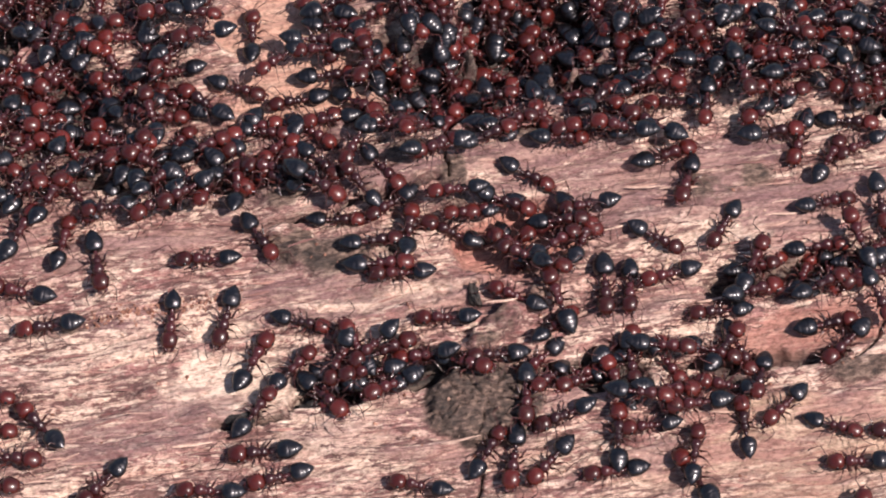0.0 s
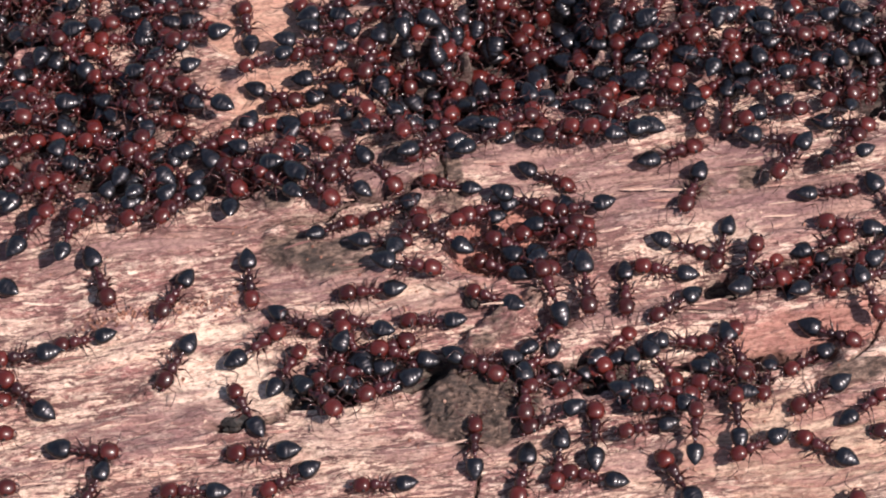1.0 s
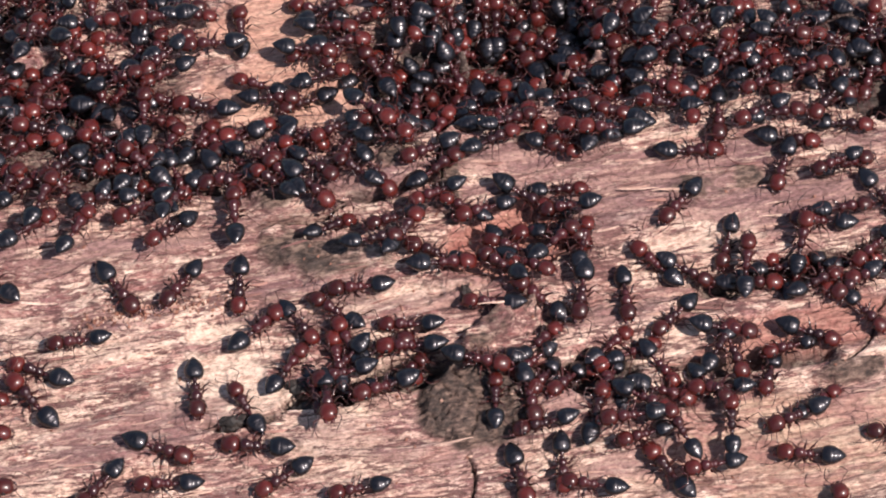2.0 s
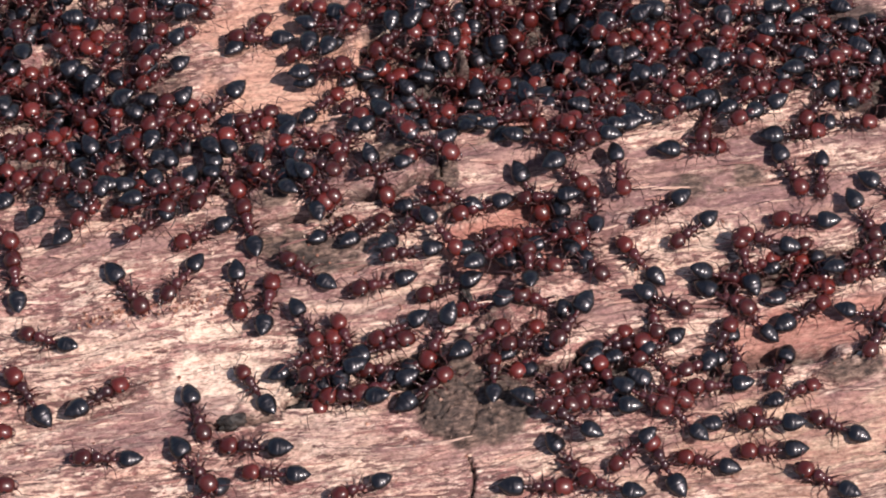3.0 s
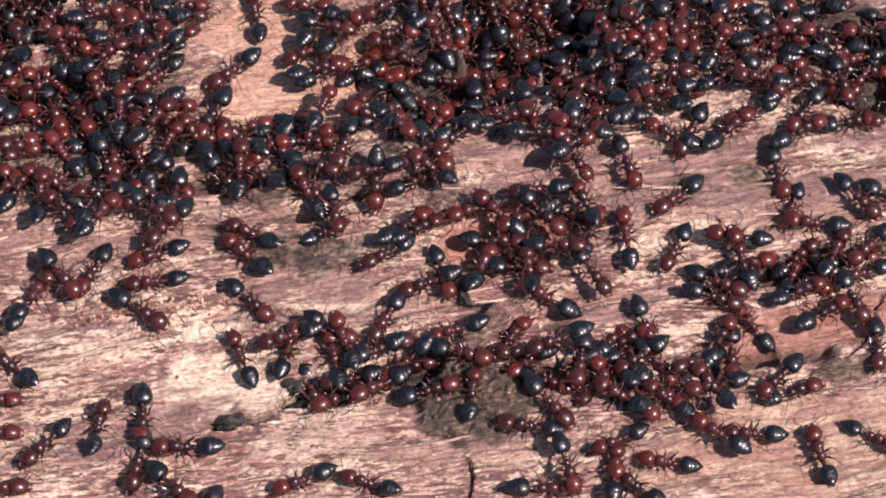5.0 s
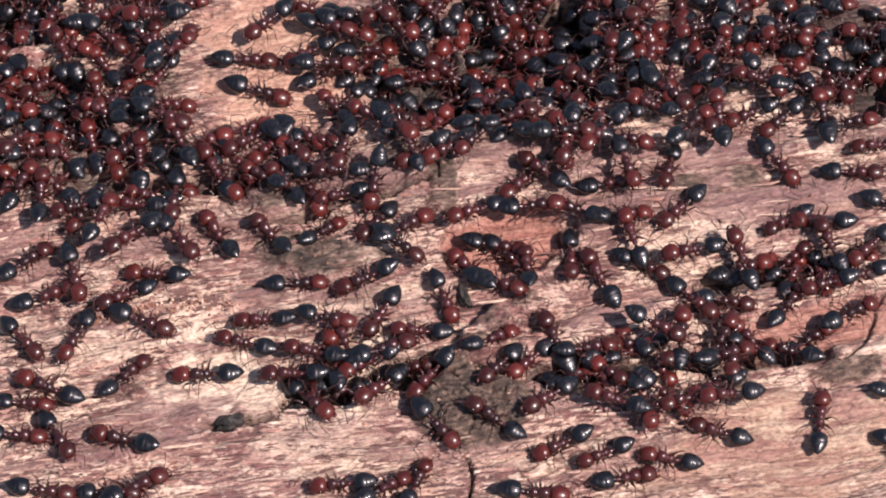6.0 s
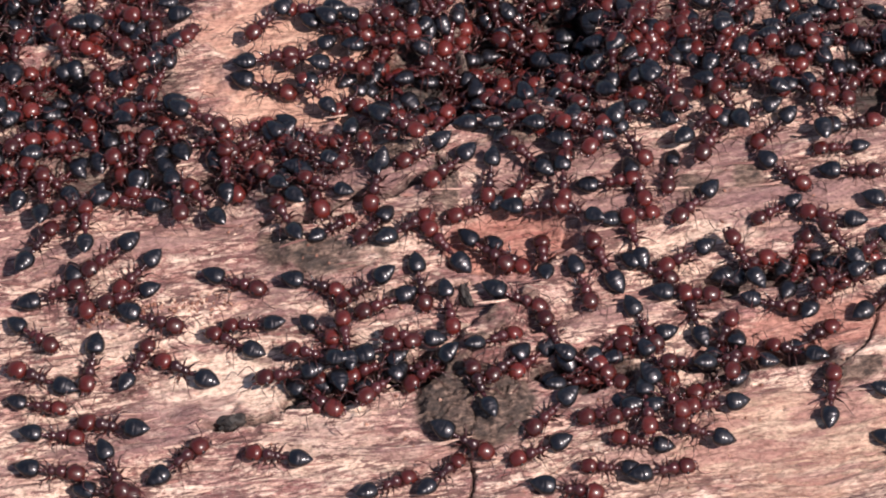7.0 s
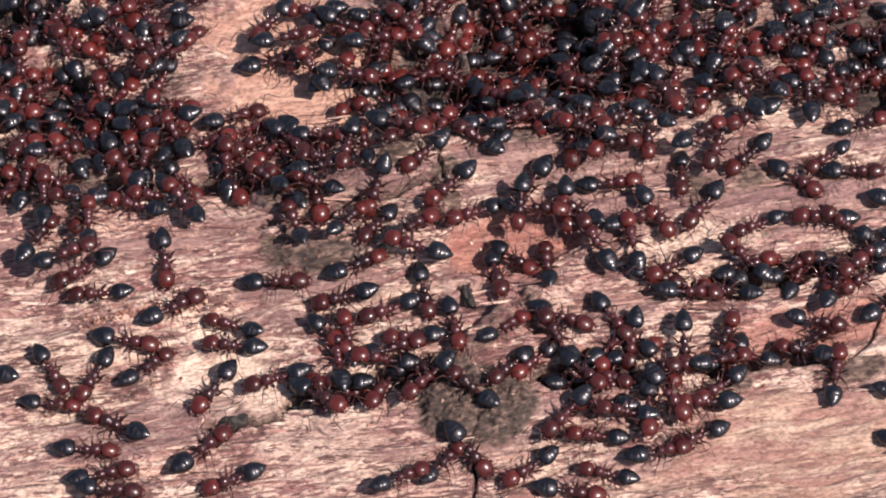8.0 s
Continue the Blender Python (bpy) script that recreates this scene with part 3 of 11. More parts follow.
def build_ant(kind):
    """One worker with head, trunk, waist, gaster, legs and feelers; kind varies its build."""
    rnd = random.Random(40 + kind)
    ant = new("ant")
    ant.empty_display_size = 0.001
    swell = 0.96 + 0.08 * rnd.uniform(-1, 1)
    droop = rnd.uniform(-0.05, 0.28)
    # head with a cheek line, eyes and jaws
    bm = bmesh.new()
    lathe(bm, [(1.03, 0.16, 0.16, 0.84), (1.08, 0.35, 0.28, 0.84), (1.20, 0.49, 0.38, 0.84), (1.40, 0.56, 0.44, 0.84), (1.60, 0.57, 0.44, 0.83),
               (1.80, 0.53, 0.40, 0.81), (1.98, 0.47, 0.35, 0.78), (2.10, 0.34, 0.25, 0.75), (2.16, 0.16, 0.12, 0.73)], 18)
    head = part("head", bm, HEAD_RED, ant, "glossy red head")
    for s in (1, -1):
        bm = bmesh.new()
        tube(bm, [(2.05, s * 0.26, 0.70), (2.24, s * 0.24, 0.66), (2.38, s * 0.05, 0.64)], [0.12, 0.10, 0.03], 6)
        part("mandible", bm, BODY_RED, head, "short dark red jaw")
        bm = bmesh.new()
        tube(bm, [(1.52, s * 0.50, 0.90), (1.52, s * 0.55, 0.93), (1.53, s * 0.585, 0.95)], [0.16, 0.13, 0.05], 8)
        part("eye", bm, EYE_BLACK, head, "small black oval eye")
    # trunk with a hump, a saddle and two short spines
    bm = bmesh.new()
    lathe(bm, [(1.12, 0.12, 0.12, 0.78), (1.02, 0.24, 0.22, 0.79), (0.90, 0.36, 0.34, 0.80), (0.74, 0.41, 0.41, 0.80), (0.58, 0.38, 0.42, 0.81), (0.46, 0.31, 0.38, 0.80),
               (0.34, 0.28, 0.30, 0.77), (0.24, 0.23, 0.22, 0.73), (0.17, 0.24, 0.24, 0.72), (0.08, 0.30, 0.31, 0.73), (-0.06, 0.31, 0.31, 0.71), (-0.20, 0.24, 0.22, 0.67),
               (-0.30, 0.14, 0.13, 0.63)], 16)
    for s in (1, -1):
        tube(bm, [(-0.10, s * 0.20, 0.88), (-0.30, s * 0.27, 1.02)], [0.07, 0.015], 5)
    part("thorax", bm, BODY_RED, ant)
    # waist of two beads
    bm = bmesh.new()
    lathe(bm, [(-0.24, 0.09, 0.09, 0.62), (-0.36, 0.19, 0.15, 0.63), (-0.48, 0.15, 0.13, 0.64), (-0.55, 0.09, 0.09, 0.65), (-0.64, 0.17, 0.15, 0.67),
               (-0.76, 0.14, 0.13, 0.70), (-0.86, 0.09, 0.09, 0.72)], 10)
    part("waist", bm, BODY_RED, ant)
    # gaster: heart-shaped, flat above, ringed, drawn to a point
    bm = bmesh.new()
    ring = [(-0.74, 0.13, 0.10), (-0.755, 0.32, 0.24), (-0.82, 0.48, 0.36), (-0.95, 0.59, 0.45), (-1.14, 0.645, 0.50), (-1.34, 0.66, 0.52), (-1.54, 0.645, 0.51),
            (-1.56, 0.628, 0.495), (-1.585, 0.635, 0.50), (-1.78, 0.57, 0.45), (-1.99, 0.465, 0.37), (-2.01, 0.448, 0.355), (-2.035, 0.452, 0.358), (-2.18, 0.345, 0.28),
            (-2.32, 0.235, 0.195), (-2.335, 0.22, 0.18), (-2.44, 0.125, 0.10), (-2.52, 0.035, 0.03), (-2.54, 0.008, 0.008)]
    lathe(bm, [(-0.72 + (x + 0.72) * (0.14 + 0.8 * swell), w * swell * 1.01, h * swell, 0.74 + droop * (-(x + 0.72)) ** 1.3 * (0.55 if x > -2 else 0.6))
               for x, w, h in ring], 20, 0.92)
    part("gaster", bm, GASTER_BLACK, ant, "glossy black pointed abdomen")
    for side in (1, -1):
        for hx, hy, hz, reach, out in HIPS:
            limb = part("leg", leg_mesh(reach, out, side, rnd.uniform(-0.05, 0.08)), LIMB_BROWN, ant)
            limb.location = (hx * MM, side * hy * MM, hz * MM)
        feeler = part("antenna", antenna_mesh(side, rnd.uniform(-0.3, 0.9)), LIMB_BROWN, ant)
        feeler.location = (1.95 * MM, side * 0.22 * MM, 0.92 * MM)
    return tagged(ant, "red-headed ant with glossy black abdomen on wood", "ant", "ants swarming on the log")


MODELS = [build_ant(k) for k in range(12)]


# ---- the packed under-layer of the swarm, too dense to count ----
def crowd_places():
    """Plan places (mm) and headings of the ants wedged under the others, in the rotten hollows."""
    rnd, found = random.Random(5), []
    for cx, cy, rx, ry, count in ((3.0, 13.0, 8.5, 5.0, 46), (-22.0, 12.5, 6.0, 6.0, 20), (-24.0, 5.5, 3.5, 2.5, 5), (18.5, 15.0, 8.5, 3.6, 24),
                                  (-11.0, 7.0, 4.0, 1.6, 7), (10.0, -8.2, 5.0, 1.8, 6), (21.5, -1.4, 4.0, 1.2, 4), (-6.6, -9.2, 1.8, 1.0, 3)):
        for _ in range(count):
            for _ in range(20):
                a, r = rnd.uniform(0, 6.283), math.sqrt(rnd.random())
                x, y, h = cx + rx * r * math.cos(a), cy + ry * r * math.sin(a), rnd.uniform(0, 360)
                if all(math.hypot(x - p[0], y - p[1]) > 1.5 for p in found):
                    found.append((x, y, h))
                    break
    return found


def build_crowd():
    """All of the under-layer in one mesh."""
    rnd, verts, faces, tints, smooth = random.Random(9), [], [], [], 0
    slots = [HEAD_RED, EYE_BLACK, BODY_RED, GASTER_BLACK, LIMB_BROWN]
    total = 0
    for n, (x, y, h) in enumerate(crowd_places()):
        first = MODELS[n % len(MODELS)]
        size = rnd.uniform(0.80, 0.94)
        m = pose(x * MM, y * MM, (height(x, y) - 0.1) * MM, rnd.uniform(-12, 12), rnd.uniform(-10, 14), h) @ Matrix.Diagonal((size, size, size, 1))
        for o in first.children_recursive:
            mesh, w = o.data, m @ o.matrix_basis
            co = np.empty(len(mesh.vertices) * 3)
            mesh.vertices.foreach_get("co", co)
            co = np.c_[co.reshape(-1, 3), np.ones(len(mesh.vertices))] @ np.array(w).T
            verts.append(co[:, :3])
            for p in mesh.polygons:
                faces.append([total + v for v in p.vertices])
                tints.append(slots.index(mesh.materials[p.material_index]))
            total += len(co)
    mesh = bpy.data.meshes.new("ant_crowd")
    mesh.from_pydata(np.concatenate(verts).tolist(), [], faces)
    for s in slots:
        mesh.materials.append(s)
    mesh.polygons.foreach_set("material_index", tints)
    mesh.polygons.foreach_set("use_smooth", [True] * len(faces))
    mesh.update()
    return tagged(new("ant_crowd", mesh), "dense under-layer of dark red and black ants wedged in hollows", "ants", kind="stuff")


ant_crowd = build_crowd()


# ---- the swarm: gaits, then for each ant rows of seconds, x, y (mm), heading (degrees), lift over the wood (mm) ----
GAITS = ("1111011211111121111112111112111211111212111122111112122221111122111211222111122222212211121112122122", "2122211212222112111111111221112122222222122122121121111211112121111222111100010100000000000000000000", "000000000000000000000000000000000000000000000000000000000000000000000000000000000000000000000211111")


def build_swarm():
    """One ant for each path, of a build that suits its pace."""
    herd, used = [], set()
    for k, g in enumerate("".join(GAITS)):
        first = MODELS[int(g) * 4 + k % 4]
        if first in used:
            herd.append(copy_thing(first, pose(0, 0, 0)))
        else:
            used.add(first)
            herd.append(first)
    rnd = random.Random(12)
    for a in herd:
        size = rnd.uniform(0.80, 0.98)
        a.scale = (size, size, size)
    return herd


ants = build_swarm()
LEAN = random.Random(21)


def go(k, *rows):
    """Keys one ant's path over the wood; lift is for climbing over others."""
    tip, roll = LEAN.uniform(-7, 9), LEAN.uniform(-10, 10)
    path = []
    for t, x, y, heading, lift in rows:
        c, s = math.cos(radians(heading)), math.sin(radians(heading))
        fore, aft = height(x + 1.3 * c, y + 1.3 * s), height(x - 1.3 * c, y - 1.3 * s)
        slope = math.degrees(math.atan2(aft - fore, 2.6))
        path.append((t, pose(x * MM, y * MM, ((fore + aft) / 2 + lift - 0.08) * MM, roll, tip * 0.5 + slope, heading)))
    walk(ants[k], path)


def gaits():
    """Each model's legs step in two tripods; its like share the same stride."""
    stride = {}
    for k, first in enumerate(MODELS):
        pace, swing = ((1.1, 7.0), (1.9, 14.0), (2.6, 19.0))[k // 4]
        pace *= 0.85 + 0.1 * (k % 4)
        for n, limb in enumerate([c for c in first.children if c.name.split(".")[0] in ("leg", "antenna")]):
            x, y, z = limb.location
            feeler = limb.name.startswith("antenna")
            rows = []
            for i in range(81):
                t = i * 0.1
                turn = 2 * math.pi * (pace * t + 0.5 * (n % 2) + 0.13 * k)
                if feeler:
                    m = pose(x, y, z, 5 * math.sin(turn * 0.7 + n), 14 * math.sin(turn * 0.45 + n), 12 * math.sin(turn * 0.6 + 2 * n))
                else:
                    side = 1 if y > 0 else -1
                    m = pose(x, y, z, side * swing * 0.5 * max(0.0, math.cos(turn)), 0, side * swing * math.sin(turn))
                rows.append((t, m))
            walk(limb, rows)
            stride[limb.data.name] = limb.animation_data
    for a in ants:
        for limb in a.children:
            if limb.data.name in stride and limb.animation_data is None:
                keys = limb.animation_data_create()
                limb.rotation_mode = "QUATERNION"
                keys.action = stride[limb.data.name].action
                keys.action_slot = stride[limb.data.name].action_slot


def motions():
    gaits()
    go(0, (0.00, -25.09, 16.13, -9, 0.8), (0.50, -25.58, 16.28, -9, 0.9), (1.50, -25.85, 16.23, -9, 0.9), (2.25, -27.27, 15.29, -9, 0.0), (2.80, -28.25, 14.64, -9, 0.0), (8.00, -28.33, 14.93, -9, 0.0))
    go(1, (0.00, -24.25, 14.69, 74, 1.2), (1.70, -24.43, 14.68, 72, 1.4), (2.80, -28.98, 14.81, 69, 1.2), (3.50, -28.99, 14.79, 69, 0.1), (4.70, -29.01, 14.76, 69, 0.1), (5.25, -29.02, 14.75, 69, 0.6), (6.00, -29.03, 14.73, 69, 0.4), (6.50, -29.04, 14.71, 69, 1.4), (7.50, -29.05, 14.68, 69, 1.2), (8.00, -29.06, 14.67, 69, 0.4))
    go(2, (0.00, -23.73, 14.78, 182, 0.0), (0.50, -23.81, 14.84, 181, 0.0), (1.00, -23.90, 14.91, 178, 1.3), (1.70, -23.96, 14.95, 174, 1.3), (2.80, -25.88, 14.45, 106, 1.4), (4.70, -25.70, 14.48, 103, 1.3), (5.80, -26.26, 14.27, 119, 0.3), (6.00, -26.35, 14.28, 121, 0.3), (6.50, -26.00, 14.15, 90, 1.4), (7.00, -26.18, 13.80, 90, 0.7), (7.50, -26.05, 13.22, 90, 0.2), (8.00, -26.09, 13.10, 90, 0.5))
    go(3, (0.00, -17.43, 17.27, 13, 1.1), (0.50, -17.91, 16.73, 13, 0.8), (1.00, -18.12, 16.78, 13, 0.7), (1.50, -18.33, 16.29, 13, 0.4), (1.70, -18.19, 15.93, 6, 0.2), (2.07, -17.85, 15.40, -52, 0.0), (2.43, -17.51, 14.87, -109, 0.7), (2.80, -17.17, 14.35, -167, 0.6), (4.70, -17.08, 14.21, -175, 0.7), (5.43, -17.26, 14.02, -238, 0.6), (5.80, -17.35, 13.92, -270, 0.7), (6.00, -17.35, 13.99, -269, 0.9), (7.50, -17.36, 14.02, -266, 0.8), (8.00, -17.36, 13.97, -265, 0.6))
    go(4, (0.00, -15.67, 16.02, -6, 1.4), (0.50, -15.70, 15.96, -7, 1.3), (1.00, -15.65, 15.93, -7, 0.3), (1.50, -15.55, 15.94, -5, 0.8), (1.70, -15.51, 15.96, -4, 0.7), (2.25, -15.62, 16.59, -3, 1.2), (2.80, -15.73, 17.23, -2, 0.5), (3.00, -15.76, 17.25, -1, 0.8), (4.70, -15.87, 17.17, -1, 0.5), (5.80, -15.82, 17.41, 18, 0.0), (6.50, -15.75, 17.43, 21, 0.3), (7.00, -15.61, 17.50, 26, 1.0), (7.50, -15.46, 17.56, 30, 0.4), (8.00, -15.32, 17.63, 35, 0.4))
    go(5, (0.00, -19.99, 11.84, -186, 0.9), (0.50, -19.92, 11.89, -184, 1.4), (1.70, -19.75, 12.01, -178, 1.2), (2.25, -20.50, 13.18, -194, 0.8), (2.80, -21.24, 14.35, -210, 0.0), (3.50, -21.31, 14.41, -206, 0.0), (4.70, -21.48, 14.54, -201, 0.7), (5.43, -24.13, 15.45, -138, 0.9), (5.80, -25.45, 15.90, -106, 1.0), (6.00, -25.41, 15.88, -108, 0.9), (6.50, -25.36, 15.82, -110, 1.4), (7.00, -25.40, 15.76, -113, 1.0), (8.00, -25.58, 15.77, -116, 1.0))
    go(6, (0.00, -19.42, 9.53, -27, 0.7), (0.50, -19.64, 9.82, -27, 0.7), (1.00, -19.56, 9.60, -27, 1.3), (1.70, -19.19, 10.15, -11, 1.4), (2.07, -19.70, 11.66, 11, 1.4), (2.43, -20.04, 12.23, 32, 0.7), (2.80, -20.39, 12.81, 54, 0.8), (4.70, -20.26, 12.73, 54, 0.9), (5.07, -20.35, 13.45, 22, 1.0), (5.43, -20.45, 14.16, -10, 0.0), (5.80, -20.54, 14.88, -42, 0.6), (7.00, -20.39, 14.97, -39, 0.6), (8.00, -20.31, 15.07, -42, 1.1))
    go(7, (0.00, -14.97, 14.44, -169, 1.3), (1.70, -15.10, 14.34, -169, 1.3), (2.07, -13.59, 14.13, -174, 0.7), (2.43, -12.19, 14.90, -178, 0.1), (2.80, -10.73, 15.10, -183, 0.2), (3.00, -10.99, 15.00, -183, 0.2), (3.50, -11.69, 13.63, -183, 0.0), (4.00, -12.19, 12.92, -183, 0.0), (4.50, -12.61, 12.47, -183, 0.0), (4.70, -12.55, 12.55, -183, 0.0), (5.07, -12.44, 12.78, -125, 0.0), (5.43, -12.33, 13.01, -66, 0.0), (5.80, -12.22, 13.24, -8, 0.0), (6.00, -11.88, 13.36, 1, 0.0), (6.50, -11.15, 13.15, 7, 0.4), (7.00, -10.58, 13.24, 14, 0.4), (7.50, -10.59, 14.24, 25, 0.0), (8.00, -9.64, 14.53, 15, 0.9))
    go(8, (0.00, -11.93, 15.17, 91, 0.0), (1.00, -11.99, 16.02, 100, 0.0), (1.50, -12.06, 15.88, 100, 0.0), (1.70, -12.25, 15.81, 104, 0.0), (2.80, -11.84, 15.18, 51, 0.0), (4.00, -11.53, 16.42, 51, 0.0), (4.50, -11.60, 16.94, 53, 0.0), (4.70, -11.41, 17.05, 56, 0.0), (5.07, -11.09, 16.79, 112, 0.0), (5.43, -10.76, 16.53, 169, 0.0), (5.80, -10.44, 16.27, 225, 0.5), (7.50, -10.64, 16.30, 231, 0.5), (8.00, -10.56, 16.24, 234, 0.5))
    go(9, (0.00, -8.31, 14.17, 0, 1.3), (0.50, -8.41, 14.20, -2, 1.1), (1.70, -8.44, 14.12, -8, 1.2), (2.25, -7.90, 13.20, 4, 0.8), (2.80, -7.36, 12.28, 15, 0.9), (4.70, -7.59, 12.42, 24, 0.8), (5.25, -7.30, 12.33, 13, 0.6), (5.80, -7.03, 12.50, 1, 0.9), (6.00, -6.94, 12.90, 1, 0.7), (6.50, -6.28, 12.93, 1, 0.8), (7.00, -6.18, 12.57, 1, 1.1), (7.50, -5.92, 12.55, 1, 0.9), (8.00, -5.82, 11.84, 1, 1.4))
    go(10, (0.00, -7.03, 17.19, 19, 0.6), (1.70, -6.92, 17.05, 17, 0.3), (2.25, -7.32, 16.40, 47, 0.8), (2.80, -7.72, 15.75, 77, 0.5), (4.70, -7.91, 15.80, 81, 0.6), (5.43, -6.42, 15.72, 11, 0.7), (5.80, -5.67, 15.68, -24, 0.6), (8.00, -5.89, 15.80, -28, 0.7))
    go(11, (0.00, -6.58, 14.16, 16, 0.9), (0.50, -6.26, 14.11, -6, 0.8), (1.00, -6.29, 13.95, -6, 0.9), (1.50, -6.26, 14.14, -6, 0.9), (1.70, -6.27, 13.94, -10, 0.9), (2.07, -6.18, 14.38, 12, 1.0), (2.43, -6.09, 14.83, 33, 0.6), (2.80, -6.00, 15.27, 55, 0.7), (4.70, -5.97, 15.08, 49, 0.6), (5.80, -4.68, 14.39, 16, 0.8), (6.00, -4.48, 14.20, 10, 0.4), (7.00, -3.96, 14.40, 12, 1.0), (7.50, -4.03, 14.41, 12, 1.0), (8.00, -4.09, 14.43, 12, 1.4))
    go(12, (0.00, -6.29, 14.39, -130, 0.7), (1.70, -6.14, 14.40, -122, 0.7), (2.43, -5.95, 13.30, -165, 0.4), (2.80, -5.85, 12.74, -186, 0.6), (4.70, -6.08, 12.91, -179, 0.4), (5.43, -4.26, 13.54, -252, 0.5), (5.80, -3.34, 13.86, -289, 0.0), (7.50, -3.45, 13.78, -297, 0.6), (8.00, -3.52, 13.84, -297, 1.1))
    go(13, (0.00, -3.09, 16.91, 133, 0.7), (0.50, -3.23, 16.83, 133, 0.7), (1.70, -2.85, 16.89, 133, 0.7), (2.80, -0.39, 15.00, 117, 0.7), (4.70, -0.18, 15.11, 107, 0.7), (5.43, 0.54, 14.80, 165, 0.8), (5.80, 0.89, 14.65, 194, 0.0), (8.00, 0.70, 14.68, 188, 0.0))
    go(14, (0.00, -10.19, 12.64, -138, 1.4), (0.50, -10.33, 12.74, -147, 1.4), (1.00, -10.84, 12.62, -153, 1.4), (1.50, -12.20, 12.60, -153, 0.0), (1.70, -12.39, 12.27, -153, 0.0), (2.07, -10.61, 11.24, -207, 0.4), (2.43, -8.83, 9.99, -262, 1.2), (2.80, -7.14, 10.09, -316, 0.0), (3.00, -7.24, 10.08, -316, 0.0), (4.00, -6.78, 9.96, -316, 0.0), (4.50, -7.20, 9.76, -313, 0.0), (4.70, -7.49, 9.81, -311, 0.0), (5.07, -6.95, 8.83, -286, 1.4), (5.43, -6.51, 9.41, -261, 0.4), (5.80, -6.03, 9.22, -236, 0.6), (7.00, -7.50, 10.51, -231, 0.7), (7.50, -7.93, 11.30, -237, 0.9), (8.00, -7.92, 12.03, -237, 1.4))
    go(15, (0.00, -4.81, 12.43, -107, 1.4), (0.50, -4.16, 13.25, -107, 1.4), (1.00, -4.19, 13.63, -107, 1.4), (1.50, -3.62, 13.83, -107, 1.4), (1.70, -3.19, 13.45, -93, 0.6), (2.25, -2.84, 14.21, -118, 1.1), (2.80, -2.50, 14.97, -143, 1.1), (4.70, -2.29, 15.07, -147, 0.8), (5.43, -2.34, 15.14, -197, 1.3), (5.80, -2.37, 15.18, -222, 1.0), (7.50, -2.21, 15.19, -216, 1.1), (8.00, -2.16, 15.26, -217, 1.3))
    go(16, (0.00, -2.60, 13.53, -85, 0.7), (1.00, -2.14, 13.42, -85, 0.7), (1.50, -2.11, 13.43, -85, 0.7), (1.70, -1.85, 13.30, -80, 0.7), (2.07, -1.23, 12.68, -46, 0.6), (2.43, -0.61, 12.05, -12, 0.8), (2.80, 0.00, 11.42, 22, 0.5), (3.50, -0.13, 11.44, 24, 0.0), (4.70, -0.10, 11.31, 22, 0.0), (5.25, 0.29, 11.54, 22, 0.0), (6.00, 0.72, 11.80, 23, 0.5), (6.50, 0.48, 11.64, 36, 0.6), (8.00, 0.65, 11.34, 36, 0.0))
    go(17, (0.00, 0.00, 13.41, -62, 0.7), (1.70, 0.22, 13.50, -57, 0.8), (2.25, 1.60, 13.86, -59, 1.0), (2.80, 2.98, 14.22, -61, 0.0), (3.50, 2.85, 14.19, -60, 0.0), (4.00, 2.83, 14.13, -61, 0.8), (4.50, 2.89, 14.07, -63, 0.6), (4.70, 2.93, 14.05, -64, 0.0), (5.07, 3.27, 13.53, -88, 0.0), (5.80, 3.96, 12.50, -134, 0.3), (6.00, 3.95, 12.52, -135, 0.0), (8.00, 3.75, 12.67, -131, 0.0))
    go(18, (0.00, 0.30, 16.70, 87, 0.8), (0.50, 0.58, 16.77, 87, 0.7), (1.00, 0.46, 17.01, 110, 0.6), (1.50, 0.71, 17.05, 110, 0.5), (3.00, 0.49, 16.77, 110, 0.7), (3.50, 1.08, 16.67, 80, 0.0), (4.00, 0.87, 17.01, 114, 0.6), (4.50, 1.09, 17.19, 114, 0.5), (6.00, -0.38, 16.75, 147, 0.8), (6.50, -0.16, 16.99, 135, 0.3), (7.00, -0.40, 17.30, 123, 0.4), (7.50, -1.58, 16.56, 155, 0.7), (8.00, -2.01, 15.24, 179, 0.7))
    go(19, (0.00, 2.95, 16.82, 94, 0.8), (0.50, 2.81, 17.00, 94, 0.8), (3.00, 3.18, 17.11, 94, 0.8), (3.50, 3.47, 17.45, 87, 0.7), (4.50, 3.46, 17.94, 96, 0.7), (4.70, 3.55, 17.77, 96, 0.8), (5.07, 4.10, 17.49, 57, 0.6), (5.80, 5.22, 17.79, -22, 0.6), (6.00, 5.22, 17.35, -39, 0.9), (6.50, 5.00, 17.78, -37, 0.6), (7.00, 5.04, 17.00, -41, 1.1), (7.50, 4.94, 16.99, -49, 1.1), (8.00, 4.58, 17.42, -53, 1.0))
    go(20, (0.00, 8.25, 15.97, -48, 0.6), (1.70, 8.04, 16.01, -51, 0.7), (2.43, 9.17, 13.25, -57, 0.7), (2.80, 9.73, 11.86, -59, 0.5), (4.70, 9.80, 11.72, -58, 0.4), (5.80, 8.42, 12.25, -135, 0.7), (8.00, 8.64, 12.44, -137, 0.8))
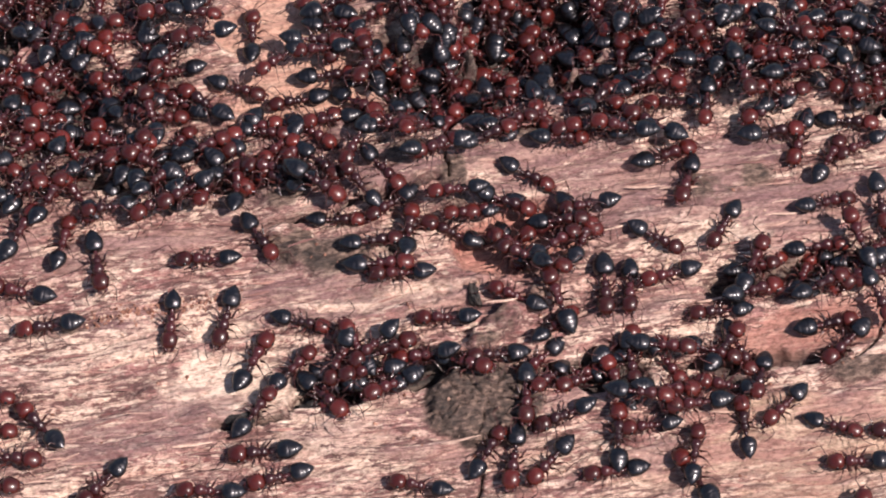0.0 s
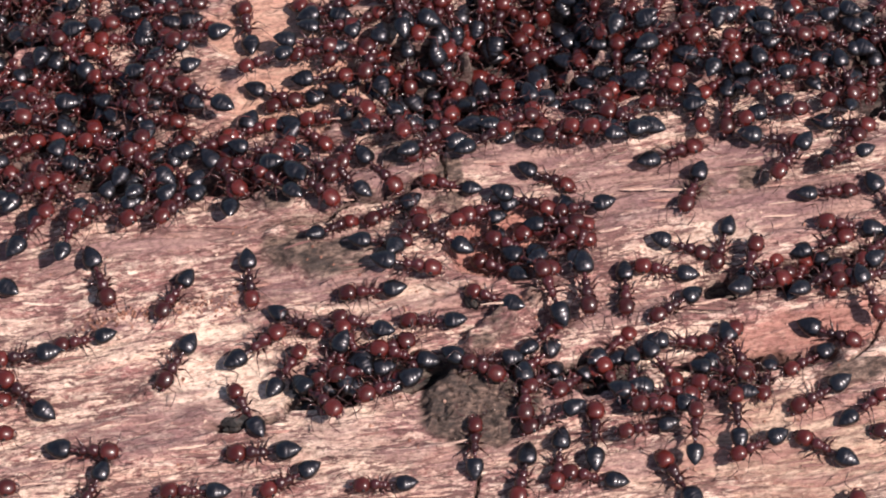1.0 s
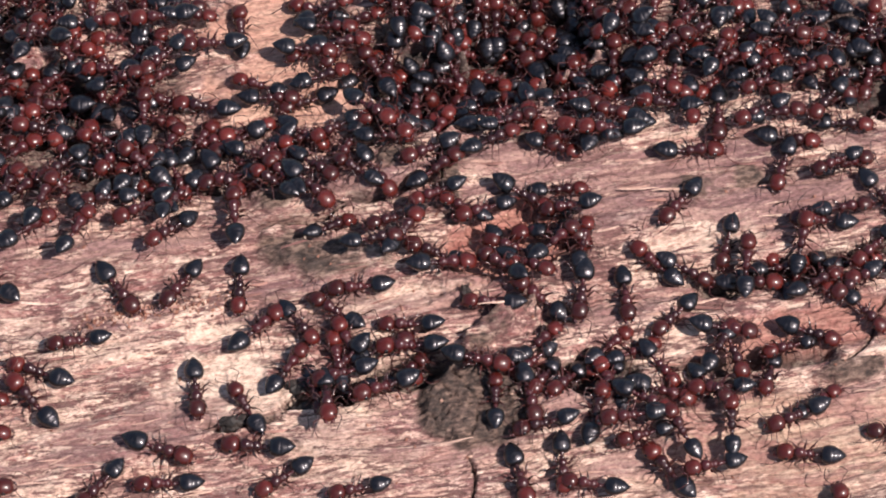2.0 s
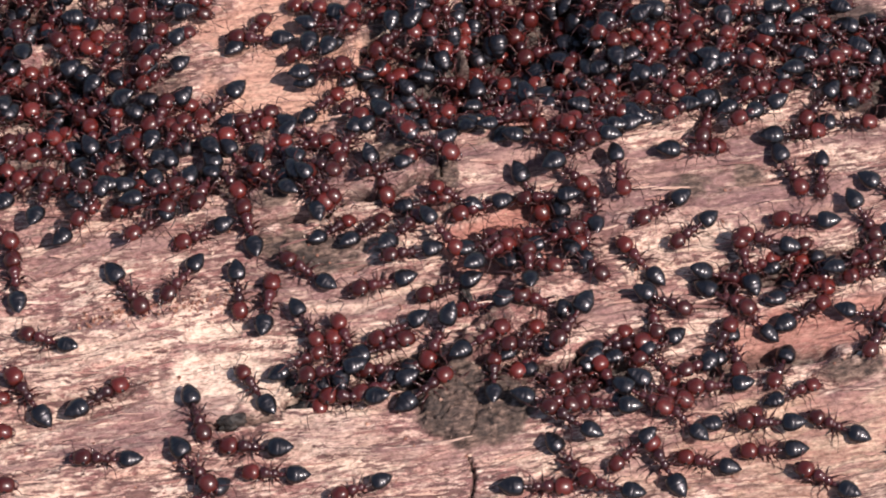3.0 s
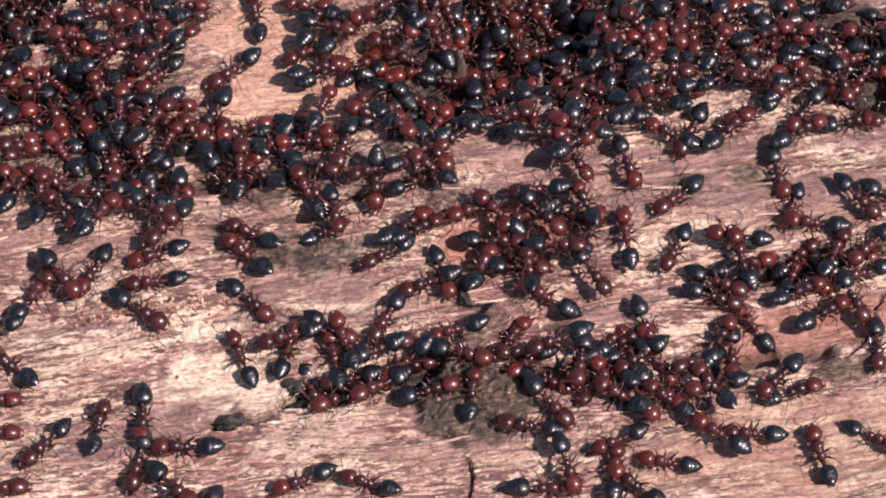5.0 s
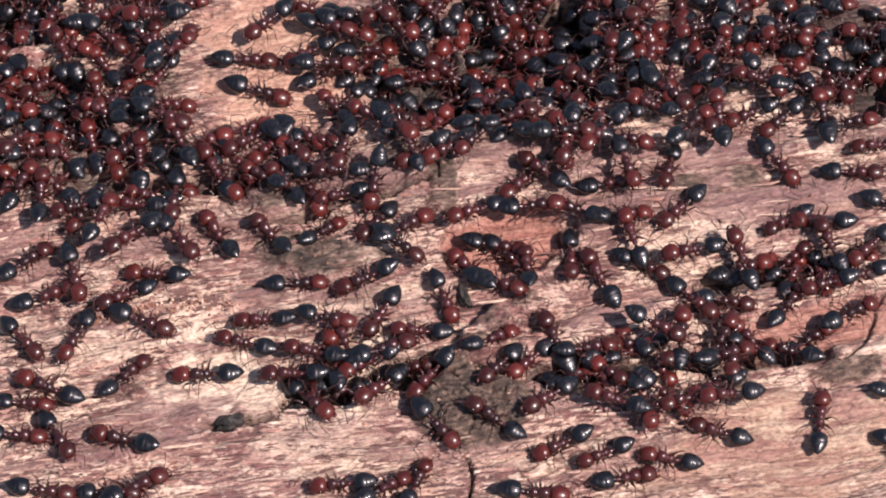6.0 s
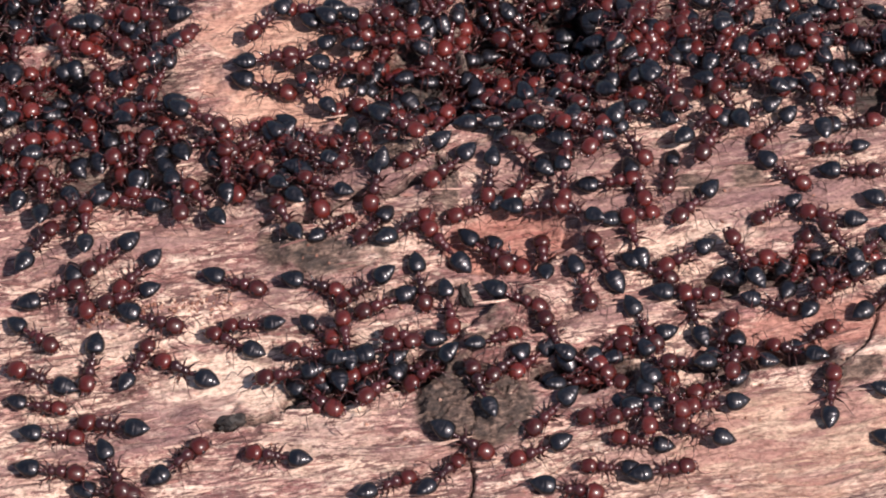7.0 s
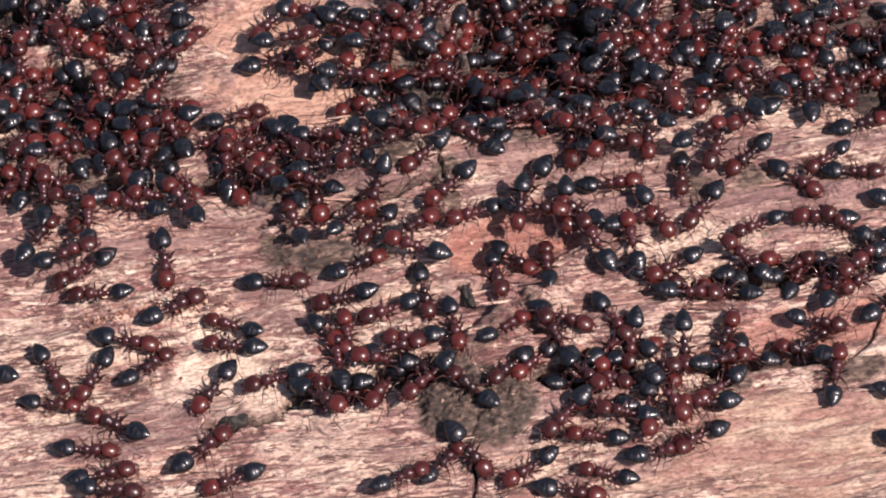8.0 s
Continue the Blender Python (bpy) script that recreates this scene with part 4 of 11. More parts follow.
    go(21, (0.00, 6.56, 16.22, 160, 0.8), (1.00, 6.38, 16.34, 155, 0.8), (1.70, 6.34, 16.36, 151, 1.1), (2.43, 8.39, 10.68, 164, 1.1), (2.80, 9.42, 7.84, 171, 0.7), (4.70, 9.55, 7.78, 170, 0.7), (5.07, 9.97, 7.28, 229, 1.0), (5.43, 10.45, 7.67, 289, 0.6), (5.80, 10.91, 7.74, 348, 0.8), (6.00, 11.15, 6.97, 348, 0.8), (6.50, 11.16, 6.57, 348, 0.8), (7.00, 11.61, 6.79, 306, 0.8), (7.50, 12.27, 7.40, 272, 0.8), (8.00, 12.59, 7.59, 269, 0.6))
    go(22, (0.00, 5.55, 13.79, 104, 0.7), (0.50, 5.70, 13.11, 104, 0.7), (1.00, 5.64, 14.32, 90, 0.7), (1.50, 6.14, 15.10, 80, 0.8), (1.70, 6.31, 15.23, 77, 0.9), (2.25, 6.74, 15.26, 77, 0.6), (2.80, 7.21, 15.85, 77, 0.5), (4.00, 7.30, 16.33, 83, 0.7), (4.70, 7.04, 16.61, 98, 0.7), (5.07, 6.93, 16.94, 127, 0.8), (5.80, 6.64, 16.62, 184, 0.6), (8.00, 6.49, 16.54, 175, 0.7))
    go(23, (0.00, -0.73, 10.84, -79, 0.6), (0.50, -0.39, 10.77, -79, 0.5), (1.00, -0.38, 10.75, -79, 0.4), (1.50, -1.36, 10.71, -104, 0.7), (1.70, -1.51, 10.57, -106, 1.1), (2.07, -1.43, 10.82, -86, 0.8), (2.43, -1.35, 11.07, -66, 1.4), (2.80, -1.28, 11.33, -46, 0.9), (3.50, -1.27, 11.29, -43, 0.4), (4.70, -1.47, 11.39, -36, 0.4), (5.80, -1.50, 12.26, 16, 1.1), (6.00, -1.55, 12.37, 17, 1.1), (6.50, -1.32, 12.44, 25, 1.4), (7.00, -1.12, 12.74, 24, 1.1), (7.50, -1.15, 12.84, 15, 1.3), (8.00, -1.20, 12.52, 28, 1.3))
    go(24, (0.00, 1.94, 10.84, 158, 0.9), (1.70, 2.17, 11.00, 166, 0.7), (2.25, 2.77, 11.16, 172, 1.2), (2.80, 3.39, 12.65, 179, 0.5), (3.00, 3.29, 12.41, 179, 0.7), (3.50, 3.74, 12.64, 183, 0.5), (4.00, 4.35, 11.39, 233, 0.7), (4.50, 4.39, 11.28, 249, 0.7), (4.70, 4.32, 11.43, 248, 0.6), (5.25, 5.34, 12.63, 220, 0.7), (5.80, 6.35, 13.39, 193, 0.8), (7.50, 6.17, 13.38, 200, 0.6), (8.00, 6.26, 13.31, 202, 0.6))
    go(25, (0.00, 11.40, 15.76, 177, 0.8), (1.50, 11.46, 15.68, 177, 0.8), (1.70, 11.54, 15.90, 171, 0.8), (2.80, 10.71, 14.55, 103, 0.7), (4.70, 10.48, 14.73, 112, 0.7), (6.00, 12.24, 15.44, 64, 0.7), (6.50, 11.55, 15.13, 76, 0.6), (7.00, 11.71, 15.29, 56, 0.7), (7.50, 11.71, 15.38, 56, 0.7), (8.00, 11.09, 15.18, 56, 0.7))
    go(26, (0.00, 15.88, 15.23, -165, 0.8), (0.50, 15.70, 15.54, -165, 0.7), (1.00, 15.92, 15.60, -165, 0.8), (1.50, 16.05, 16.15, -165, 0.6), (1.70, 16.01, 16.12, -165, 0.6), (2.07, 15.54, 16.46, -116, 0.6), (2.43, 15.00, 16.32, -68, 0.7), (2.80, 14.46, 16.19, -19, 0.6), (4.70, 14.70, 16.38, -28, 0.5), (5.07, 14.41, 15.57, -75, 0.3), (5.43, 14.11, 14.75, -121, 0.5), (5.80, 13.82, 13.94, -168, 0.0), (7.50, 14.02, 13.97, -174, 0.0), (8.00, 13.94, 13.91, -177, 0.0))
    go(27, (0.00, 20.35, 13.41, -167, 0.8), (0.50, 19.84, 13.56, -180, 0.9), (1.00, 19.04, 13.91, -164, 0.7), (1.50, 18.44, 13.29, -148, 0.9), (1.70, 18.20, 13.23, -148, 0.8), (2.80, 16.79, 11.81, -145, 1.1), (3.00, 16.46, 11.98, -145, 0.9), (3.50, 15.48, 11.21, -159, 0.8), (4.00, 14.51, 11.42, -168, 0.3), (4.70, 14.32, 10.92, -163, 0.8), (5.80, 13.21, 9.34, -202, 1.2), (6.00, 13.15, 9.23, -202, 1.0), (6.50, 12.93, 8.59, -202, 1.1), (7.00, 12.95, 8.82, -202, 0.6), (7.50, 12.69, 8.69, -212, 1.1), (8.00, 12.69, 8.59, -211, 1.0))
    go(28, (0.00, 13.82, 14.46, 39, 1.2), (1.00, 13.67, 14.44, 33, 1.1), (1.50, 13.70, 14.39, 31, 0.6), (1.70, 13.73, 14.36, 31, 0.6), (2.25, 14.03, 12.91, 34, 1.1), (2.80, 14.43, 12.37, 36, 0.9), (3.00, 14.46, 13.03, 36, 0.0), (3.50, 14.58, 13.07, 24, 0.0), (4.00, 14.52, 13.28, 24, 0.0), (4.50, 14.22, 12.59, 27, 0.7), (4.70, 13.83, 12.03, 28, 0.8), (5.80, 13.91, 10.46, -47, 0.8), (6.00, 14.01, 10.40, -47, 0.8), (6.50, 13.72, 10.23, -61, 0.8), (7.00, 13.68, 10.52, -54, 0.8), (7.50, 13.53, 10.55, -54, 0.8), (8.00, 13.20, 11.03, -54, 0.7))
    go(29, (0.00, 15.94, 12.84, -2, 0.4), (0.50, 16.28, 13.10, -2, 0.4), (1.00, 16.30, 13.27, -2, 0.5), (1.50, 16.98, 13.60, 6, 0.6), (1.70, 17.16, 13.53, 4, 0.5), (2.25, 17.38, 12.82, -3, 0.7), (2.80, 17.67, 12.58, -10, 0.8), (3.50, 18.54, 13.07, -10, 0.8), (4.00, 19.32, 13.53, 9, 0.8), (4.70, 20.48, 13.64, 16, 0.4), (5.07, 19.87, 14.74, 23, 0.7), (5.80, 18.55, 16.37, 37, 0.5), (8.00, 18.37, 16.50, 42, 0.6))
    go(30, (0.00, 19.41, 12.50, 11, 0.9), (1.00, 19.56, 12.60, 15, 0.4), (1.70, 19.65, 12.68, 19, 0.7), (2.25, 19.09, 11.47, 25, 0.4), (2.80, 18.56, 10.35, 31, 0.7), (3.00, 18.65, 9.84, 31, 0.6), (3.50, 18.49, 9.27, 31, 0.5), (4.00, 17.51, 9.54, 31, 0.7), (4.50, 17.53, 10.84, 31, 0.7), (4.70, 17.52, 11.19, 31, 0.8), (5.25, 17.58, 11.53, 18, 0.7), (7.50, 17.46, 11.26, -3, 0.8), (8.00, 17.39, 11.32, -3, 0.6))
    go(31, (0.00, 11.93, 11.29, 17, 0.8), (0.50, 12.28, 11.76, 17, 0.7), (1.00, 13.08, 11.83, 13, 0.8), (1.70, 14.03, 11.76, 17, 0.5), (2.43, 11.82, 7.04, -46, 0.7), (2.80, 10.71, 4.72, -77, 0.8), (3.00, 10.91, 4.55, -81, 0.6), (3.50, 10.87, 4.59, -78, 0.7), (4.00, 11.09, 4.59, -76, 0.5), (4.50, 11.12, 4.64, -72, 0.6), (4.70, 11.46, 4.82, -72, 0.9), (5.25, 11.50, 5.62, -72, 0.0), (5.80, 11.45, 5.52, -73, 0.4), (6.00, 11.42, 5.03, -73, 0.9), (6.50, 11.43, 4.59, -73, 0.9), (7.00, 12.01, 3.92, -73, 0.2), (7.50, 12.09, 3.06, -68, 0.4), (8.00, 12.79, 1.99, -58, 0.3))
    go(32, (0.00, 23.28, 15.55, -171, 0.7), (0.50, 23.04, 15.50, -155, 0.7), (1.00, 22.75, 15.69, -155, 0.7), (1.50, 23.35, 15.24, -155, 0.7), (1.70, 23.22, 15.23, -156, 0.7), (2.80, 19.51, 16.58, -173, 0.7), (4.70, 19.30, 16.69, -163, 0.7), (5.07, 18.28, 15.93, -163, 0.6), (5.43, 17.34, 15.67, -163, 0.5), (5.80, 16.35, 15.04, -163, 0.9), (6.50, 16.43, 15.14, -169, 0.9), (7.00, 16.30, 14.94, -168, 1.0), (8.00, 16.29, 14.94, -168, 1.1))
    go(33, (0.00, 27.13, 16.97, 46, 0.7), (1.70, 26.89, 17.13, 39, 0.7), (2.07, 26.53, 15.97, 87, 0.7), (2.43, 26.17, 14.81, 135, 0.8), (2.80, 25.80, 13.65, 182, 0.8), (4.70, 25.78, 13.47, 188, 0.8), (5.43, 26.71, 14.04, 245, 0.7), (5.80, 27.17, 14.33, 273, 0.7), (8.00, 26.96, 14.41, 268, 0.5))
    go(34, (0.00, 22.01, 13.16, -169, 0.5), (1.00, 21.84, 13.22, -175, 0.0), (1.70, 21.86, 13.17, -177, 0.3), (2.25, 21.55, 13.37, -190, 0.0), (2.80, 21.23, 13.57, -203, 0.6), (4.50, 21.18, 13.39, -206, 0.3), (4.70, 21.22, 13.38, -207, 0.0), (5.07, 20.09, 13.62, -185, 0.0), (5.43, 18.95, 13.86, -162, 0.7), (5.80, 17.82, 14.10, -140, 0.6), (6.00, 17.48, 13.80, -141, 0.6), (6.50, 17.91, 13.15, -122, 0.5), (7.00, 17.88, 12.92, -122, 0.3), (7.50, 17.74, 11.62, -111, 0.5), (8.00, 16.63, 10.78, -126, 0.0))
    go(35, (0.00, 25.19, 14.56, -177, 1.0), (0.50, 24.69, 14.44, -177, 1.0), (1.00, 24.11, 14.42, -194, 0.9), (1.70, 24.09, 13.94, -192, 1.0), (2.25, 24.33, 14.80, -199, 0.7), (3.00, 24.41, 14.88, -205, 1.0), (3.50, 24.06, 14.43, -180, 0.7), (4.00, 24.63, 15.02, -180, 0.7), (4.50, 24.75, 15.09, -180, 0.7), (4.70, 24.93, 15.18, -180, 0.7), (5.07, 23.70, 14.79, -173, 0.8), (5.43, 22.61, 15.14, -165, 0.5), (5.80, 21.41, 14.84, -158, 1.2), (6.00, 21.57, 14.81, -158, 1.2), (6.50, 21.25, 14.68, -152, 0.9), (7.00, 21.52, 14.78, -144, 0.8), (7.50, 21.53, 14.55, -139, 0.9), (8.00, 21.58, 14.74, -137, 0.9))
    go(36, (0.00, 21.10, 11.58, 15, 1.2), (0.50, 21.12, 11.66, 16, 0.9), (1.00, 21.36, 11.74, 12, 0.6), (1.50, 21.67, 11.67, 13, 0.7), (1.70, 21.87, 11.77, 23, 0.8), (2.25, 22.35, 11.97, 15, 0.7), (2.80, 22.80, 11.97, 7, 1.0), (3.00, 22.87, 12.10, 17, 1.2), (3.50, 22.89, 12.31, 16, 1.2), (4.00, 23.40, 12.18, 0, 1.0), (4.70, 24.29, 12.06, 13, 1.0), (5.07, 24.32, 13.96, 15, 0.5), (5.43, 24.20, 15.16, 16, 0.8), (5.80, 24.08, 16.36, 17, 0.7), (6.00, 24.03, 16.36, 17, 0.7), (6.50, 23.75, 15.88, 11, 0.5), (8.00, 23.71, 15.97, 11, 0.5))
    go(37, (0.00, 25.15, 10.47, 71, 0.5), (1.00, 24.96, 10.26, 71, 1.0), (1.50, 25.16, 10.50, 71, 0.5), (2.80, 25.16, 10.94, 56, 0.7), (3.00, 25.36, 10.44, 56, 0.7), (3.50, 25.82, 10.26, 43, 0.6), (4.00, 25.79, 9.55, 4, 0.7), (4.50, 25.85, 10.09, -12, 0.7), (4.70, 25.74, 10.19, -12, 0.7), (5.07, 26.16, 9.23, -66, 0.4), (5.43, 26.60, 8.39, -119, 0.0), (5.80, 26.98, 7.25, -173, 0.0), (6.50, 25.60, 7.07, -173, 0.0), (7.00, 24.38, 6.92, -173, 0.0), (7.50, 23.60, 6.14, -159, 0.2), (8.00, 23.46, 6.26, -142, 0.1))
    go(38, (0.00, 15.78, 9.64, -97, 0.6), (0.50, 15.64, 9.64, -83, 0.3), (1.00, 15.45, 9.36, -79, 0.4), (1.50, 15.40, 9.62, -78, 0.6), (1.70, 15.32, 9.86, -78, 0.6), (2.43, 15.30, 9.39, -126, 0.7), (2.80, 15.25, 8.80, -150, 1.3), (3.00, 15.11, 9.29, -150, 0.7), (3.50, 14.79, 8.82, -150, 0.5), (4.00, 14.18, 7.53, -150, 0.5), (4.50, 13.89, 7.41, -153, 0.4), (4.70, 13.84, 7.23, -164, 0.4), (5.07, 14.27, 7.43, -216, 0.4), (5.43, 14.68, 7.42, -267, 0.7), (5.80, 15.06, 7.26, -319, 1.3), (6.00, 15.28, 7.63, -319, 1.2), (6.50, 15.43, 8.08, -319, 0.3), (7.00, 15.74, 7.92, -319, 0.8), (7.50, 15.63, 7.75, -321, 0.9), (8.00, 15.61, 7.24, -331, 1.1))
    go(39, (0.00, 17.83, 11.45, -74, 1.3), (0.50, 17.14, 10.83, -88, 0.7), (1.00, 17.21, 9.72, -93, 0.0), (1.50, 16.95, 9.67, -87, 0.0), (1.70, 16.98, 9.39, -88, 0.0), (2.25, 16.59, 9.23, -97, 0.0), (2.80, 16.20, 9.06, -105, 0.8), (3.00, 16.21, 8.91, -104, 0.0), (3.50, 15.63, 8.50, -118, 0.0), (4.00, 15.03, 7.33, -117, 0.0), (4.50, 15.03, 7.29, -117, 0.0), (4.70, 14.80, 7.25, -121, 0.0), (5.07, 15.49, 8.13, -114, 0.0), (5.43, 16.09, 8.45, -108, 0.8), (5.80, 16.77, 9.30, -101, 0.9), (6.00, 16.76, 9.09, -101, 0.9), (6.50, 16.94, 8.17, -101, 0.0), (7.00, 16.54, 7.42, -118, 0.5), (7.50, 16.50, 7.25, -114, 0.5), (8.00, 16.68, 6.91, -113, 0.6))
    go(40, (0.00, 20.33, 9.90, 27, 0.6), (0.50, 20.52, 9.46, 18, 0.6), (1.00, 20.24, 9.01, 6, 0.7), (1.50, 20.27, 8.98, 4, 0.7), (1.70, 20.28, 8.84, 4, 0.7), (2.80, 20.15, 9.41, 42, 0.7), (3.00, 19.95, 9.66, 42, 0.8), (3.50, 19.97, 9.86, 59, 0.7), (4.00, 20.13, 10.41, 63, 0.6), (4.50, 20.74, 10.24, 55, 0.7), (4.70, 20.85, 10.25, 55, 0.7), (5.07, 21.45, 10.85, 32, 0.7), (5.43, 21.97, 10.99, 9, 0.8), (5.80, 22.49, 11.13, -14, 0.4), (6.00, 22.53, 11.14, -15, 0.0), (6.50, 22.62, 11.13, -16, 0.0), (8.00, 22.52, 10.96, -25, 0.4))
    go(41, (0.00, 24.32, 11.79, -125, 0.5), (0.50, 24.25, 11.32, -125, 0.7), (2.80, 23.24, 9.83, -128, 0.6), (3.00, 23.13, 9.77, -128, 0.4), (3.50, 22.69, 9.21, -128, 0.3), (4.00, 22.65, 9.23, -122, 0.3), (4.50, 22.78, 9.44, -123, 0.1), (4.70, 22.75, 9.69, -123, 0.0), (5.25, 21.94, 8.96, -129, 0.7), (5.80, 21.32, 9.20, -136, 0.0), (6.00, 20.99, 8.93, -136, 0.0), (6.50, 20.94, 8.77, -136, 0.0), (7.00, 20.37, 8.23, -136, 0.0), (7.50, 19.32, 7.25, -136, 0.0), (8.00, 18.62, 6.39, -136, 0.0))
    go(42, (0.00, 19.62, 7.62, 9, 0.4), (0.50, 19.47, 7.32, -7, 0.7), (1.00, 19.83, 7.22, -7, 0.6), (1.50, 19.78, 7.07, -14, 0.6), (1.70, 20.39, 7.31, -12, 0.0), (2.80, 21.47, 7.75, 8, 0.1), (4.70, 21.40, 7.61, 6, 0.0), (5.07, 22.05, 7.86, 37, 0.4), (5.43, 22.81, 8.65, 68, 0.0), (5.80, 23.42, 8.69, 99, 0.7), (6.50, 23.26, 8.92, 99, 0.6), (7.50, 22.86, 9.52, 93, 0.6), (8.00, 22.35, 10.33, 93, 0.5))
    go(43, (0.00, 21.54, 7.59, -108, 0.0), (0.50, 21.32, 6.48, -119, 0.0), (1.00, 21.09, 5.72, -127, 0.9), (1.50, 20.72, 5.28, -116, 1.1), (1.70, 20.70, 5.64, -116, 0.4), (2.80, 21.26, 5.37, -65, 0.0), (3.50, 20.79, 5.19, -65, 0.0), (4.00, 20.58, 5.23, -67, 0.2), (4.70, 20.57, 4.84, -83, 0.0), (5.80, 20.72, 6.11, -54, 0.0), (6.00, 20.59, 5.90, -54, 0.1), (6.50, 20.24, 6.06, -48, 0.2), (7.00, 20.85, 5.29, -39, 0.0), (7.50, 21.70, 4.67, -32, 0.0), (8.00, 21.39, 4.78, -39, 0.0))
    go(44, (0.00, 22.94, 6.07, 61, 0.0), (0.50, 23.58, 6.73, 45, 0.1), (1.00, 24.05, 6.89, 41, 0.4), (1.70, 24.03, 6.95, 44, 0.4), (2.07, 24.48, 5.56, 8, 0.0), (2.43, 24.87, 3.92, -27, 0.0), (2.80, 25.22, 2.06, -63, 0.3), (3.00, 25.39, 1.85, -63, 0.5), (3.50, 25.25, 2.12, -69, 0.0), (4.00, 25.40, 1.57, -61, 0.7), (4.50, 25.26, 1.62, -61, 0.6), (4.70, 25.22, 2.24, -61, 0.4), (5.25, 25.17, 3.83, -33, 0.4), (5.80, 25.07, 5.17, -5, 0.0), (8.00, 24.85, 5.36, -3, 0.0))
    go(45, (0.00, 25.10, 7.04, -154, 0.2), (0.50, 25.06, 6.61, -154, 0.0), (1.00, 24.36, 5.88, -160, 0.9), (1.70, 24.17, 5.78, -163, 0.8), (2.43, 23.42, 5.64, -117, 0.1), (2.80, 23.00, 5.40, -95, 0.0), (3.00, 23.03, 4.93, -95, 0.0), (3.50, 22.80, 4.57, -99, 0.0), (4.00, 22.75, 4.72, -103, 0.0), (4.50, 23.30, 5.11, -103, 0.0), (4.70, 21.79, 4.14, -103, 0.0), (5.80, 20.93, 1.62, -150, 0.1), (6.00, 21.04, 1.66, -150, 0.0), (6.50, 20.83, 1.60, -150, 0.3), (7.00, 20.26, 2.39, -150, 0.0), (7.50, 19.78, 1.61, -147, 0.0), (8.00, 18.99, 1.40, -157, 0.0))
    go(46, (0.00, 9.00, 9.69, 56, 0.7), (0.50, 9.33, 9.40, 56, 0.5), (1.00, 9.50, 8.72, 78, 0.9), (1.70, 9.64, 8.22, 78, 0.8), (2.80, 8.03, 5.84, 36, 0.7), (3.00, 7.97, 5.68, 36, 1.0), (3.50, 8.56, 6.13, 36, 1.1), (4.00, 8.79, 6.20, 40, 1.2), (4.70, 8.68, 6.15, 40, 1.1), (5.25, 8.10, 6.42, 22, 1.4), (5.80, 7.53, 6.94, 4, 1.2), (6.00, 7.52, 6.83, 4, 1.4), (6.50, 7.85, 6.86, 4, 1.1), (7.00, 8.68, 6.82, 4, 0.7), (7.50, 9.69, 6.48, 6, 0.7), (8.00, 10.16, 6.63, 7, 0.5))
    go(47, (0.00, 12.53, 7.91, 154, 0.7), (0.50, 12.14, 8.26, 154, 0.7), (1.00, 11.37, 8.27, 159, 0.8), (1.50, 10.79, 8.69, 159, 0.6), (1.70, 10.75, 8.73, 159, 0.6), (2.25, 10.75, 9.30, 153, 0.7), (3.00, 10.69, 9.56, 145, 0.6), (3.50, 10.83, 9.87, 137, 0.7), (4.00, 10.60, 9.90, 149, 0.7), (4.70, 10.32, 10.25, 148, 0.6), (5.25, 10.00, 10.72, 144, 0.9), (6.00, 9.57, 11.37, 140, 1.0), (6.50, 9.30, 11.05, 149, 1.1), (7.50, 9.35, 11.32, 149, 1.1), (8.00, 9.36, 11.24, 149, 1.2))
    go(48, (0.00, 13.11, 6.03, 22, 0.0), (0.50, 13.28, 6.09, 22, 0.0), (1.00, 13.70, 6.24, 22, 0.0), (1.50, 14.23, 6.42, -0, 0.0), (1.70, 14.98, 6.50, 1, 0.0), (2.80, 15.07, 6.54, 6, 0.0), (3.50, 16.45, 6.50, 6, 0.3), (4.00, 17.60, 6.97, 6, 0.0), (4.50, 17.60, 7.44, 21, 0.0), (4.70, 18.00, 7.60, 23, 0.0), (5.07, 17.60, 7.59, 47, 0.5), (5.43, 17.28, 8.02, 72, 0.4), (5.80, 16.87, 7.91, 97, 1.1), (6.00, 17.13, 8.06, 97, 1.2), (6.50, 17.82, 8.87, 97, 0.9), (7.00, 17.73, 9.36, 118, 0.7), (7.50, 17.83, 9.50, 118, 0.9), (8.00, 18.55, 10.08, 118, 0.9))
    go(49, (0.00, 14.45, 4.18, -105, 0.0), (0.50, 15.06, 4.01, -104, 0.0), (1.70, 14.81, 3.11, -123, 0.0), (2.80, 13.27, 1.92, -140, 0.0), (3.50, 13.88, 2.97, -154, 0.0), (4.70, 14.29, 2.98, -141, 0.0), (5.80, 14.91, 2.59, -135, 0.0), (6.00, 14.69, 2.27, -135, 0.0), (6.50, 14.97, 2.72, -150, 0.0), (7.00, 15.40, 2.58, -132, 0.0), (8.00, 15.73, 2.47, -125, 0.0))
    go(50, (0.00, 25.89, 2.72, -83, 0.3), (0.50, 26.17, 2.37, -83, 0.6), (1.00, 26.52, 3.26, -59, 0.0), (1.70, 26.37, 3.51, -59, 0.0), (3.00, 26.94, 3.83, -29, 0.0), (3.50, 27.10, 3.70, -29, 0.0), (4.00, 27.02, 3.76, -29, 0.0), (4.70, 27.07, 3.57, -29, 0.0), (5.80, 27.19, 2.83, -17, 0.0), (8.00, 27.42, 3.00, -14, 0.0))
